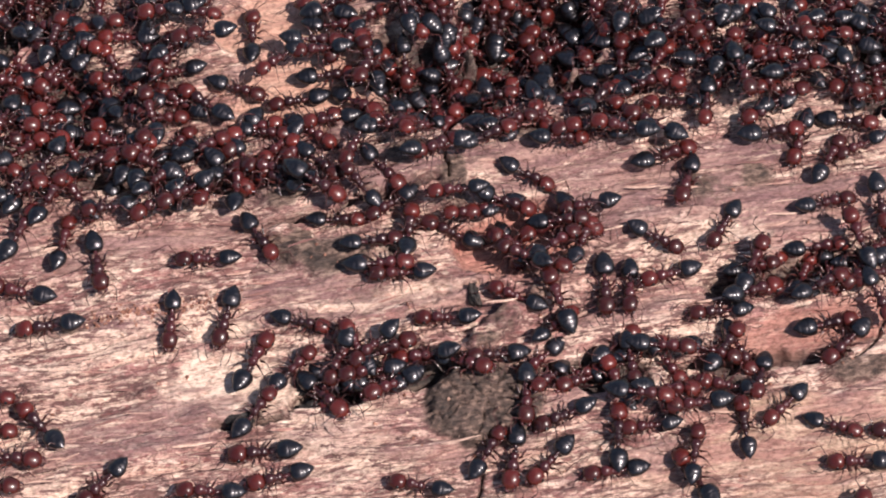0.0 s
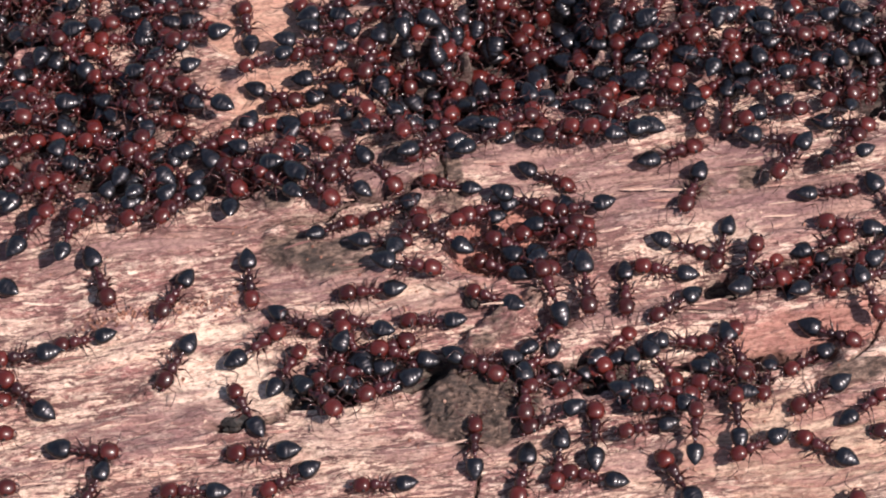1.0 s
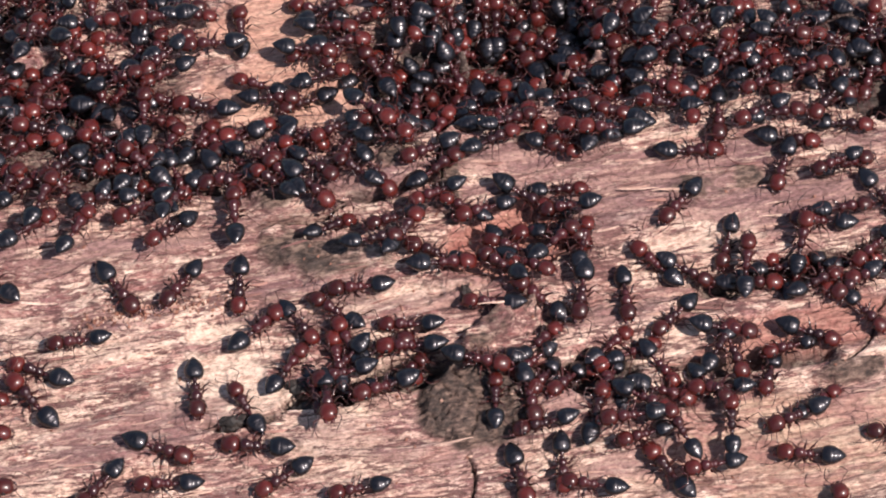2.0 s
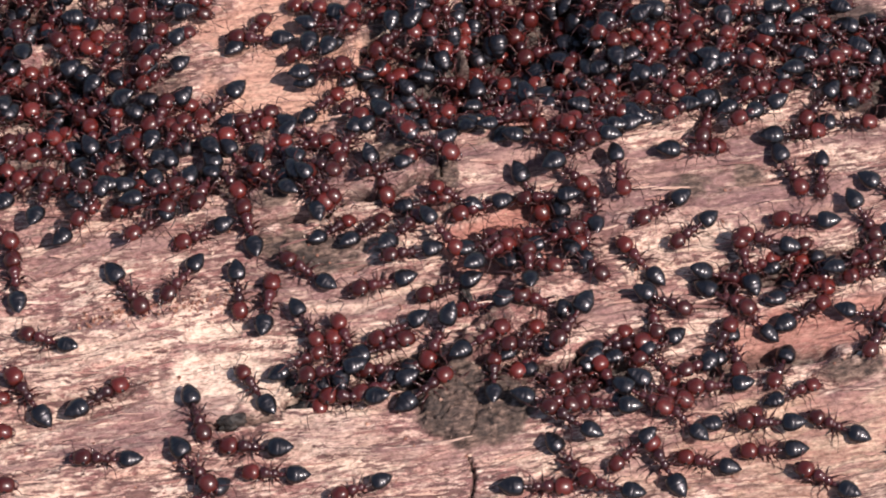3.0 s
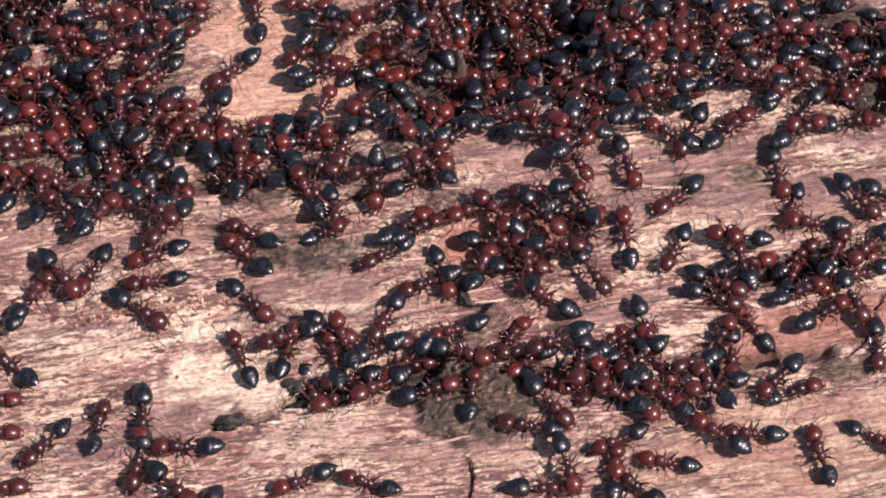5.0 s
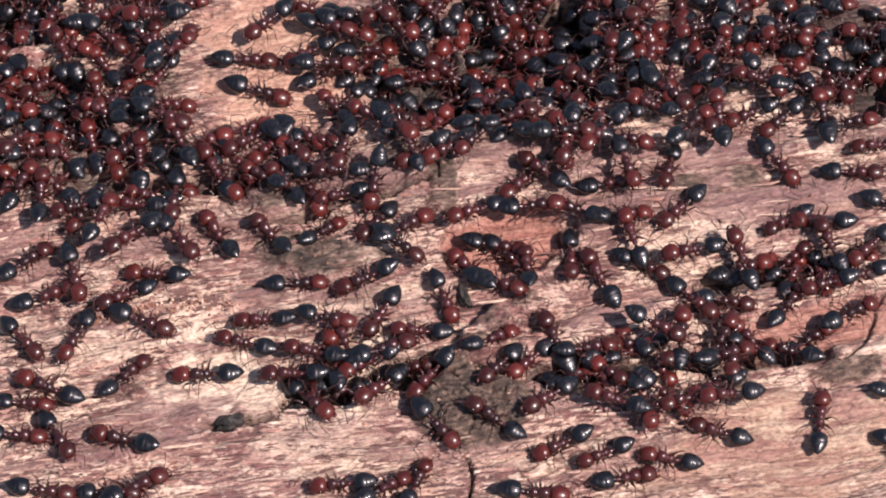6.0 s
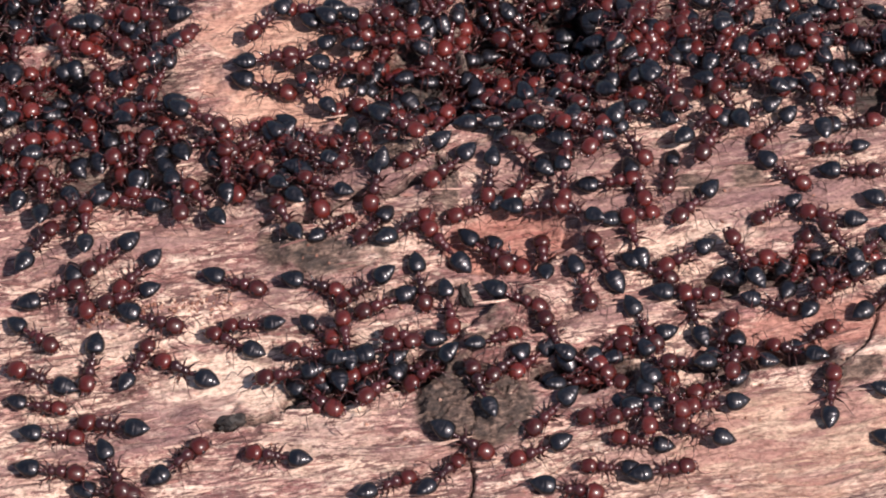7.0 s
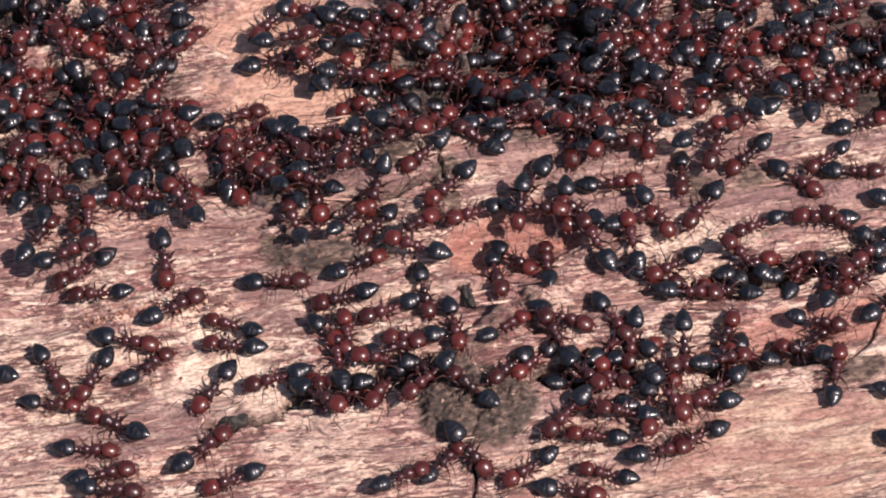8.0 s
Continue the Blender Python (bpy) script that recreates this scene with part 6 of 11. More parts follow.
    go(80, (0.00, 23.71, -14.52, 179, 0.0), (0.50, 22.86, -14.28, 161, 0.0), (1.00, 22.00, -13.53, 152, 0.0), (1.50, 21.72, -13.83, 175, 0.0), (1.70, 21.64, -13.92, 175, 0.0), (2.80, 19.42, -13.60, 179, 0.0), (3.50, 18.66, -14.08, 191, 0.0), (4.00, 17.74, -14.05, 168, 0.0), (4.50, 16.52, -13.57, 142, 0.0), (4.70, 16.14, -13.42, 142, 0.0), (5.43, 16.54, -11.83, 174, 1.2), (5.80, 16.80, -10.72, 190, 1.2), (6.00, 16.81, -10.82, 190, 1.2), (6.50, 16.90, -10.66, 190, 0.3), (7.00, 15.84, -11.20, 190, 0.5), (7.50, 15.59, -10.76, 182, 0.5), (8.00, 15.30, -11.03, 185, 0.6))
    go(81, (0.00, 9.71, -13.32, 89, 0.0), (1.00, 8.61, -13.15, 89, 0.0), (1.50, 8.74, -12.45, 79, 0.0), (1.70, 8.61, -12.45, 86, 0.0), (2.43, 9.79, -8.83, 34, 0.4), (2.80, 10.37, -7.02, 8, 0.0), (4.70, 10.17, -6.94, 12, 0.0), (5.43, 12.93, -6.48, 61, 0.0), (5.80, 14.25, -6.67, 86, 0.7), (6.00, 14.07, -7.07, 86, 1.0), (6.50, 14.76, -5.98, 86, 0.0), (7.00, 14.87, -5.03, 108, 0.0), (7.50, 14.92, -4.52, 114, 0.2), (8.00, 17.04, -3.08, 167, 0.0))
    go(82, (0.00, 9.59, -15.40, -169, 0.0), (0.50, 8.90, -15.53, -185, 0.0), (1.00, 8.54, -15.67, -189, 0.0), (1.50, 8.51, -15.63, -186, 0.2), (1.70, 8.29, -15.90, -184, 0.3), (2.80, 10.55, -16.57, -195, 0.0), (3.00, 9.76, -16.59, -195, 0.4), (3.50, 9.36, -15.58, -229, 0.0), (4.00, 9.57, -15.44, -229, 0.0), (4.50, 10.02, -15.65, -251, 0.8), (4.70, 9.96, -15.81, -251, 1.0), (5.07, 10.08, -15.52, -283, 0.2), (5.43, 10.14, -15.82, -315, 0.5), (5.80, 10.21, -15.94, -347, 0.4), (6.00, 10.62, -15.61, -347, 0.0), (6.50, 11.56, -15.35, -347, 0.0), (7.00, 12.72, -15.26, -347, 0.4), (7.50, 13.07, -14.26, -347, 0.0), (8.00, 12.41, -14.10, -347, 0.4))
    go(83, (0.00, 14.25, -15.75, 122, 0.0), (0.50, 14.37, -15.70, 122, 0.0), (1.00, 13.49, -15.73, 122, 0.0), (1.70, 13.04, -15.37, 132, 0.0), (2.80, 13.14, -14.82, 121, 0.0), (3.00, 12.80, -14.85, 121, 0.0), (3.50, 12.61, -14.94, 127, 0.0), (4.00, 12.40, -14.82, 129, 0.0), (4.50, 12.07, -15.22, 146, 0.0), (4.70, 11.92, -15.43, 146, 0.0), (5.80, 9.59, -18.73, 128, 0.0), (8.00, 9.39, -18.90, 128, 0.0))
    go(84, (0.00, -3.50, 7.62, 0, 0.8), (1.70, -3.70, 7.71, -9, 0.7), (2.43, -1.81, 4.35, 1, 0.4), (2.80, -0.87, 2.66, 6, 0.0), (4.70, -1.05, 2.68, 16, 0.0), (5.07, -1.40, 4.39, 20, 0.0), (5.43, -1.75, 6.09, 25, 0.7), (5.80, -2.10, 7.80, 29, 0.6), (7.50, -2.24, 7.72, 36, 0.7), (8.00, -2.15, 7.66, 39, 0.7))
    go(85, (0.00, -5.33, 10.04, -41, 0.0), (1.00, -5.42, 9.94, -46, 0.6), (1.70, -5.32, 9.87, -46, 0.7), (2.07, -3.77, 8.59, -40, 1.1), (2.43, -2.23, 7.32, -35, 0.6), (2.80, -0.69, 6.04, -30, 0.8), (4.70, -0.58, 5.93, -29, 0.8), (5.07, -0.09, 5.88, -68, 0.3), (5.80, 0.91, 6.16, -144, 0.5), (6.00, 0.80, 6.05, -144, 0.3), (6.50, 0.87, 5.97, -145, 0.0), (7.00, 0.77, 4.92, -136, 0.0), (7.50, 0.69, 4.08, -136, 0.0), (8.00, 0.66, 3.74, -136, 0.0))
    go(86, (0.00, -9.10, 10.46, -165, 0.0), (1.70, -8.89, 10.52, -161, 0.0), (2.80, -4.92, 10.48, -134, 0.0), (4.70, -4.69, 10.66, -142, 0.0), (5.07, -3.93, 10.51, -106, 0.8), (5.43, -3.17, 10.36, -70, 0.9), (5.80, -2.40, 10.20, -34, 0.2), (8.00, -2.24, 10.13, -25, 0.0))
    go(87, (0.00, -7.04, 8.84, -170, 0.2), (0.50, -7.02, 8.84, -170, 0.2), (1.00, -6.96, 9.14, -170, 0.3), (1.50, -6.83, 9.20, -170, 0.3), (1.70, -6.61, 8.72, -158, 0.3), (2.25, -5.87, 7.65, -147, 0.7), (2.80, -5.15, 7.15, -136, 0.6), (3.50, -5.72, 7.04, -139, 0.6), (4.00, -5.13, 7.20, -170, 0.4), (4.70, -5.34, 7.32, -171, 0.4), (5.25, -5.51, 9.04, -148, 0.3), (5.80, -5.66, 10.47, -124, 0.0), (8.00, -5.43, 10.67, -125, 0.0))
    go(88, (0.00, -4.64, 12.73, 108, 1.3), (1.00, -4.19, 12.79, 108, 1.3), (1.50, -4.10, 12.34, 108, 1.3), (1.70, -4.20, 12.29, 111, 1.3), (2.25, -3.18, 13.27, 134, 0.9), (2.80, -2.15, 14.25, 158, 0.0), (4.70, -2.37, 14.39, 164, 0.0), (5.07, -1.40, 14.04, 164, 0.0), (5.43, -0.43, 13.69, 165, 0.6), (5.80, 0.54, 13.35, 166, 0.8), (6.50, 0.42, 13.30, 169, 1.0), (8.00, 0.58, 13.15, 176, 0.8))
    go(89, (0.00, -1.01, 5.66, 22, 0.8), (0.50, -0.67, 5.87, 35, 0.8), (1.00, -1.07, 6.03, 35, 0.7), (1.70, -1.20, 6.25, 41, 0.7), (2.07, 0.16, 4.22, 35, 0.0), (2.80, 2.86, -0.48, 24, 1.0), (3.00, 2.61, -0.80, 24, 1.1), (3.50, 3.15, -0.35, 24, 0.8), (4.00, 2.90, -0.33, 24, 0.9), (4.50, 3.05, 0.01, 1, 0.6), (4.70, 3.10, -0.24, 1, 0.9), (5.25, 3.50, 0.00, -6, 0.2), (5.80, 3.88, -0.38, -12, 0.4), (6.00, 3.37, -0.13, -12, 0.1), (6.50, 3.34, 0.24, 4, 0.3), (7.00, 2.79, -0.63, -40, 0.2), (7.50, 2.16, -1.39, -80, 0.0), (8.00, 3.24, -2.43, -80, 0.0))
    go(90, (0.00, 6.78, 6.86, 1, 0.5), (1.70, 6.55, 7.02, -7, 0.5), (2.25, 7.03, 5.94, -30, 0.0), (2.80, 7.51, 4.85, -53, 0.3), (3.00, 7.75, 4.66, -48, 0.5), (3.50, 8.36, 5.26, -51, 0.6), (4.00, 8.59, 5.28, -51, 0.7), (4.50, 8.53, 5.24, -51, 0.7), (5.25, 7.98, 5.74, -65, 0.8), (5.80, 7.53, 6.64, -78, 0.7), (6.50, 7.50, 5.29, -78, 0.7), (7.00, 7.47, 3.92, -88, 0.8), (7.50, 7.40, 2.80, -88, 0.8), (8.00, 7.51, 2.39, -88, 0.7))
    go(91, (0.00, 4.67, 4.56, -27, 0.0), (0.50, 5.47, 4.65, -19, 0.0), (1.00, 6.10, 4.55, -23, 0.0), (1.70, 6.28, 4.36, -29, 0.0), (2.07, 7.29, 3.50, 12, 0.0), (2.43, 8.31, 2.64, 52, 0.6), (2.80, 9.33, 1.78, 92, 0.2), (4.70, 9.09, 1.96, 100, 0.6), (5.25, 8.84, 1.92, 125, 0.7), (5.80, 8.59, 1.88, 151, 0.4), (8.00, 8.42, 1.81, 142, 0.4))
    go(92, (0.00, 3.27, 2.59, -16, 0.6), (0.50, 3.60, 2.67, -16, 0.6), (1.00, 4.70, 2.78, -16, 0.5), (1.50, 5.06, 2.64, -19, 0.6), (1.70, 4.74, 3.39, -20, 0.0), (2.25, 5.03, 3.13, -41, 0.7), (2.80, 5.36, 3.76, -61, 0.0), (3.50, 5.47, 2.73, -62, 0.1), (4.00, 5.77, 1.86, -58, 0.4), (4.50, 6.20, 1.47, -59, 0.6), (4.70, 6.33, 1.20, -66, 0.7), (5.07, 6.13, 1.83, -43, 1.1), (5.80, 5.67, 2.22, 2, 0.8), (7.00, 5.82, 2.13, -3, 0.8), (7.50, 5.76, 2.07, -6, 1.2), (8.00, 5.66, 2.03, -8, 1.0))
    go(93, (0.00, 0.66, 2.70, -171, 1.1), (0.50, 0.63, 2.78, -176, 1.1), (1.00, 0.49, 3.72, -192, 0.0), (1.50, 0.23, 4.06, -211, 0.4), (1.70, -0.06, 3.95, -196, 0.4), (2.07, -0.02, 2.53, -148, 0.9), (2.43, 0.01, 1.28, -99, 1.2), (2.80, 0.05, 0.15, -50, 1.3), (3.00, 0.12, -0.09, -50, 1.4), (3.50, 0.34, -0.45, -50, 0.9), (4.00, 0.22, -0.86, -68, 0.0), (4.50, 0.27, -1.80, -73, 0.0), (4.70, 0.32, -1.98, -73, 0.1), (5.80, 0.52, -3.94, -69, 0.0), (6.00, 0.47, -4.00, -69, 0.0), (7.00, 0.71, -4.81, -80, 0.0), (7.50, 0.49, -5.35, -85, 0.0), (8.00, 0.87, -5.93, -78, 0.0))
    go(94, (0.00, -3.29, 2.38, -143, 0.2), (0.50, -3.25, 2.36, -142, 0.0), (1.50, -2.86, 1.99, -157, 0.0), (1.70, -2.90, 1.97, -157, 0.0), (2.43, -2.01, -0.95, -165, 1.4), (2.80, -1.58, -1.59, -169, 0.7), (3.00, -1.67, -1.60, -165, 0.6), (3.50, -2.38, -1.49, -154, 0.0), (4.00, -2.80, -1.86, -144, 0.0), (4.70, -2.77, -1.78, -147, 0.0), (5.25, -3.12, -0.73, -138, 0.6), (5.80, -3.49, 1.07, -128, 0.0), (7.00, -3.90, 0.68, -124, 0.0), (8.00, -3.81, 0.86, -124, 0.0))
    go(95, (0.00, 1.33, 1.67, -168, 0.6), (0.50, 1.66, 1.93, -168, 0.5), (1.00, 1.98, 1.47, -168, 0.6), (1.50, 1.47, 2.08, -198, 0.6), (2.25, 1.38, 2.17, -200, 0.6), (2.80, 1.27, 2.40, -202, 0.6), (3.00, 0.87, 2.76, -202, 0.5), (3.50, 0.42, 3.62, -202, 0.0), (4.00, 0.02, 2.97, -202, 1.0), (4.50, -0.18, 3.57, -211, 1.1), (4.70, -0.05, 3.75, -208, 1.0), (5.25, -0.62, 4.57, -229, 1.3), (5.80, -1.19, 5.82, -251, 1.0), (6.00, -1.54, 5.70, -251, 1.0), (6.50, -2.65, 5.07, -251, 1.2), (7.00, -4.12, 5.47, -251, 0.6), (7.50, -4.22, 5.49, -254, 0.6), (8.00, -4.56, 6.11, -259, 0.6))
    go(96, (0.00, -5.25, 3.41, 132, 0.7), (0.50, -6.27, 4.64, 137, 0.5), (1.00, -5.75, 4.09, 139, 0.5), (1.70, -5.53, 4.18, 130, 0.5), (2.07, -4.78, 4.50, 152, 0.6), (2.43, -4.00, 4.50, 174, 0.8), (2.80, -3.23, 4.50, 196, 0.5), (4.70, -3.22, 4.31, 200, 0.8), (5.25, -4.42, 3.88, 187, 1.1), (5.80, -5.65, 4.44, 174, 0.6), (6.00, -5.70, 4.29, 179, 0.6), (6.50, -6.75, 4.56, 179, 0.7), (7.00, -7.54, 5.61, 159, 0.9), (7.50, -7.15, 5.40, 157, 0.9), (8.00, -6.96, 5.19, 173, 1.1))
    go(97, (0.00, -8.70, 4.92, 126, 0.0), (0.50, -8.81, 5.14, 114, 0.6), (1.00, -9.00, 5.12, 114, 0.7), (1.50, -9.94, 4.90, 135, 0.8), (1.70, -9.72, 4.68, 135, 0.7), (2.25, -8.63, 3.60, 119, 0.7), (2.80, -7.57, 2.97, 103, 0.7), (4.00, -7.38, 3.06, 103, 0.7), (4.70, -7.43, 2.99, 111, 0.6), (5.80, -8.91, 3.64, 127, 0.2), (6.00, -9.02, 3.80, 127, 0.1), (7.00, -9.42, 3.50, 136, 0.6), (8.00, -9.25, 3.47, 128, 0.4))
    go(98, (0.00, -10.27, 4.62, 167, 0.8), (0.50, -10.98, 4.87, 179, 1.0), (1.00, -11.49, 4.96, 175, 1.0), (1.50, -12.03, 4.48, 185, 1.0), (1.70, -12.03, 4.86, 175, 0.9), (2.07, -12.58, 4.28, 202, 0.6), (2.43, -13.21, 4.42, 229, 0.0), (2.80, -13.73, 3.65, 256, 0.8), (3.50, -14.37, 3.26, 248, 0.4), (4.00, -14.86, 2.05, 236, 0.7), (4.70, -15.45, 1.01, 236, 0.6), (6.00, -17.88, -0.37, 222, 1.0), (6.50, -19.06, -0.27, 222, 0.0), (7.00, -19.31, -1.33, 222, 0.0), (7.50, -19.47, -1.28, 222, 0.0), (8.00, -20.92, -2.09, 212, 0.0))
    go(99, (0.00, -12.49, 3.63, 87, 0.5), (0.50, -12.61, 3.29, 87, 0.5), (1.00, -12.61, 3.32, 92, 0.6), (1.70, -12.38, 1.90, 92, 0.7), (2.25, -11.73, 1.09, 99, 0.5), (2.80, -11.11, 0.53, 105, 0.0), (3.00, -11.16, 0.75, 105, 0.0), (3.50, -11.44, 1.61, 97, 0.6), (4.00, -11.48, 3.10, 81, 0.7), (4.50, -11.57, 4.73, 81, 0.5), (4.70, -11.45, 4.57, 81, 0.6), (5.25, -12.25, 4.98, 100, 0.7), (6.00, -13.18, 5.02, 122, 0.5), (6.50, -12.57, 5.01, 93, 0.4), (7.00, -12.68, 4.94, 93, 0.4), (8.00, -12.79, 5.41, 93, 0.4))
    go(100, (0.00, -14.23, 3.53, -108, 0.7), (0.50, -14.99, 2.62, -113, 0.8), (1.00, -15.64, 2.18, -137, 0.7), (1.50, -16.07, 0.37, -137, 0.4), (1.70, -15.74, 0.57, -137, 0.0), (2.25, -16.32, 0.25, -137, 0.9), (2.80, -17.01, 0.63, -136, 0.8), (3.50, -17.45, 0.18, -136, 0.7), (4.00, -19.04, 0.27, -136, 0.5), (4.50, -19.74, -1.12, -115, 0.0), (4.70, -19.88, -1.25, -115, 0.0), (5.80, -20.86, -6.35, -114, 0.0), (6.00, -20.91, -6.57, -114, 0.0), (6.50, -20.64, -7.10, -97, 0.0), (7.00, -20.04, -8.38, -97, 0.0), (7.50, -20.13, -9.43, -107, 0.0), (8.00, -19.97, -9.06, -116, 0.0))
    go(101, (0.00, -6.57, 1.46, -2, 0.0), (0.50, -6.78, 1.24, 7, 0.0), (1.00, -6.69, 0.75, 30, 0.0), (1.50, -6.60, 0.67, 32, 0.0), (1.70, -6.70, 0.86, 25, 0.0), (2.80, -6.35, 0.63, 41, 0.0), (3.00, -6.44, 0.41, 41, 0.0), (3.50, -6.65, 0.22, 41, 0.0), (4.00, -6.74, 0.36, 46, 0.0), (4.70, -6.73, 0.19, 42, 0.0), (5.80, -6.97, 0.43, 39, 0.0), (6.00, -6.92, 0.27, 39, 0.0), (6.50, -6.78, 0.43, 39, 0.0), (7.00, -6.44, 0.58, 39, 0.0), (7.50, -6.06, 0.99, 42, 0.0), (8.00, -5.61, 0.91, 48, 0.6))
    go(102, (0.00, -4.43, -0.66, 8, 0.1), (0.50, -4.09, -0.72, 8, 0.3), (1.00, -3.67, -0.59, 1, 0.3), (1.70, -3.87, -0.77, 2, 0.5), (2.25, -4.13, -1.02, 23, 1.4), (2.80, -4.45, 0.14, 43, 0.0), (3.50, -4.03, 0.27, 43, 0.0), (4.00, -2.58, -0.01, 43, 0.7), (4.70, -0.97, 0.29, 43, 0.4), (5.43, -2.23, -0.58, -6, 0.9), (5.80, -2.87, -0.54, -31, 0.4), (6.00, -2.35, -0.95, -39, 0.6), (6.50, -1.50, -1.76, -59, 0.2), (7.00, -1.17, -3.09, -79, 0.0), (7.50, -1.25, -3.25, -90, 0.3), (8.00, -1.09, -3.66, -79, 0.0))
    go(103, (0.00, 0.17, 0.62, 163, 0.0), (0.50, 0.22, 0.32, 160, 0.0), (1.00, -0.18, 0.13, 152, 0.6), (1.70, -0.59, -0.46, 152, 0.6), (2.07, -0.18, -1.21, 167, 0.0), (2.80, 0.65, -3.49, 197, 0.0), (4.70, 0.43, -3.36, 203, 0.0), (5.80, -3.93, -2.46, 190, 0.0), (6.00, -3.99, -2.75, 203, 0.0), (6.50, -4.20, -3.07, 211, 0.0), (7.00, -4.21, -3.31, 210, 0.0), (7.50, -4.41, -3.36, 210, 0.0), (8.00, -5.58, -3.92, 195, 0.0))
    go(104, (0.00, -3.95, -2.13, 1, 0.1), (0.50, -2.81, -1.95, -8, 0.2), (1.00, -2.18, -2.18, -8, 0.4), (1.50, -2.13, -2.15, 0, 0.5), (1.70, -1.25, -2.17, 0, 0.5), (2.43, 1.31, -1.86, 29, 0.7), (2.80, 2.58, -1.95, 43, 1.1), (3.00, 2.84, -1.97, 43, 1.4), (3.50, 2.70, -2.34, 43, 1.0), (4.00, 2.92, -2.28, 43, 0.7), (4.70, 2.57, -2.58, 53, 0.7), (5.43, 2.62, -2.28, 106, 0.1), (5.80, 2.64, -2.74, 132, 0.8), (6.00, 2.13, -2.36, 132, 0.2), (6.50, 1.33, -2.15, 132, 0.5), (7.00, 0.40, -0.55, 132, 0.1), (7.50, -0.46, -0.72, 152, 0.3), (8.00, -1.45, -1.07, 164, 0.7))
    go(105, (0.00, -2.70, -2.52, -175, 0.0), (1.00, -4.14, -3.48, -175, 0.0), (1.50, -5.05, -3.17, -194, 0.0), (1.70, -5.06, -3.30, -184, 0.0), (2.80, -2.96, -2.99, -166, 0.0), (3.00, -3.25, -3.11, -166, 0.0), (3.50, -3.40, -4.07, -122, 0.0), (4.00, -3.28, -4.42, -122, 0.0), (4.70, -3.07, -5.60, -117, 0.0), (5.80, -2.94, -5.13, -118, 0.0), (6.00, -3.29, -5.17, -118, 0.0), (6.50, -3.22, -4.72, -144, 0.0), (7.00, -3.13, -4.39, -154, 0.0), (7.50, -2.90, -4.33, -156, 0.0), (8.00, -3.03, -4.80, -156, 0.0))
    go(106, (0.00, 4.06, -4.23, 157, 0.0), (0.50, 3.42, -4.37, 154, 0.0), (1.00, 3.05, -4.32, 155, 0.0), (1.70, 3.28, -4.53, 169, 0.0), (2.25, 3.00, -4.59, 181, 0.0), (2.80, 2.71, -4.89, 194, 0.4), (3.50, 2.18, -5.32, 195, 0.0), (4.00, 1.58, -5.90, 197, 0.0), (4.70, 1.70, -6.44, 197, 0.0), (5.25, 0.60, -6.52, 188, 0.2), (6.00, -1.00, -6.42, 180, 0.0), (6.50, -1.50, -6.87, 185, 0.5), (7.00, -1.57, -6.98, 179, 0.5), (7.50, -1.77, -6.67, 186, 0.0), (8.00, -1.65, -6.83, 187, 0.3))
    go(107, (0.00, -4.11, -7.63, 224, 0.7), (0.50, -4.53, -6.68, 161, 0.7), (1.00, -4.68, -6.20, 161, 0.5), (1.50, -5.00, -5.61, 146, 0.0), (1.70, -5.47, -6.04, 146, 0.5), (2.07, -6.15, -4.69, 146, 0.0), (2.80, -7.49, -2.57, 147, 0.0), (3.50, -8.61, -2.19, 152, 0.2), (4.00, -9.88, -0.93, 158, 0.0), (4.50, -10.96, -0.20, 153, 0.0), (4.70, -11.02, -0.01, 153, 0.0), (5.80, -9.90, 0.24, 128, 0.0), (6.00, -9.80, 0.06, 128, 0.0), (6.50, -9.18, 0.37, 110, 0.0), (7.00, -9.03, 0.87, 117, 0.5), (7.50, -8.73, 0.68, 109, 0.9), (8.00, -8.62, 0.49, 109, 0.6))
    go(108, (0.00, 0.05, -5.69, 180, 0.0), (0.50, -0.54, -5.85, 185, 0.0), (1.00, -0.58, -5.75, 179, 0.0), (1.70, -1.36, -5.89, 179, 0.0), (3.00, -2.29, -6.43, 207, 0.2), (4.00, -2.61, -7.05, 218, 0.5), (4.70, -2.78, -7.77, 212, 0.7), (5.43, -5.60, -8.00, 182, 0.7), (5.80, -7.02, -7.97, 166, 0.4), (7.00, -7.09, -8.26, 166, 0.6), (7.50, -7.16, -8.53, 157, 0.7), (8.00, -6.09, -9.36, 180, 0.0))
    go(109, (0.00, 4.72, -1.78, 148, 1.3), (0.50, 5.21, -3.20, 148, 0.9), (1.00, 3.54, -1.87, 148, 0.0), (1.70, 3.57, -2.03, 148, 0.7), (2.80, 5.27, -3.10, 92, 1.4), (3.50, 5.37, -2.44, 92, 1.1), (4.00, 5.39, -2.41, 89, 0.9), (4.70, 5.73, -3.21, 96, 1.1), (5.25, 5.07, -2.35, 95, 0.5), (5.80, 4.37, -2.07, 94, 0.8), (6.00, 5.40, -2.42, 94, 0.4), (6.50, 5.83, -2.48, 94, 0.1), (7.00, 6.30, -1.39, 94, 0.0), (8.00, 6.36, -1.85, 94, 0.0))
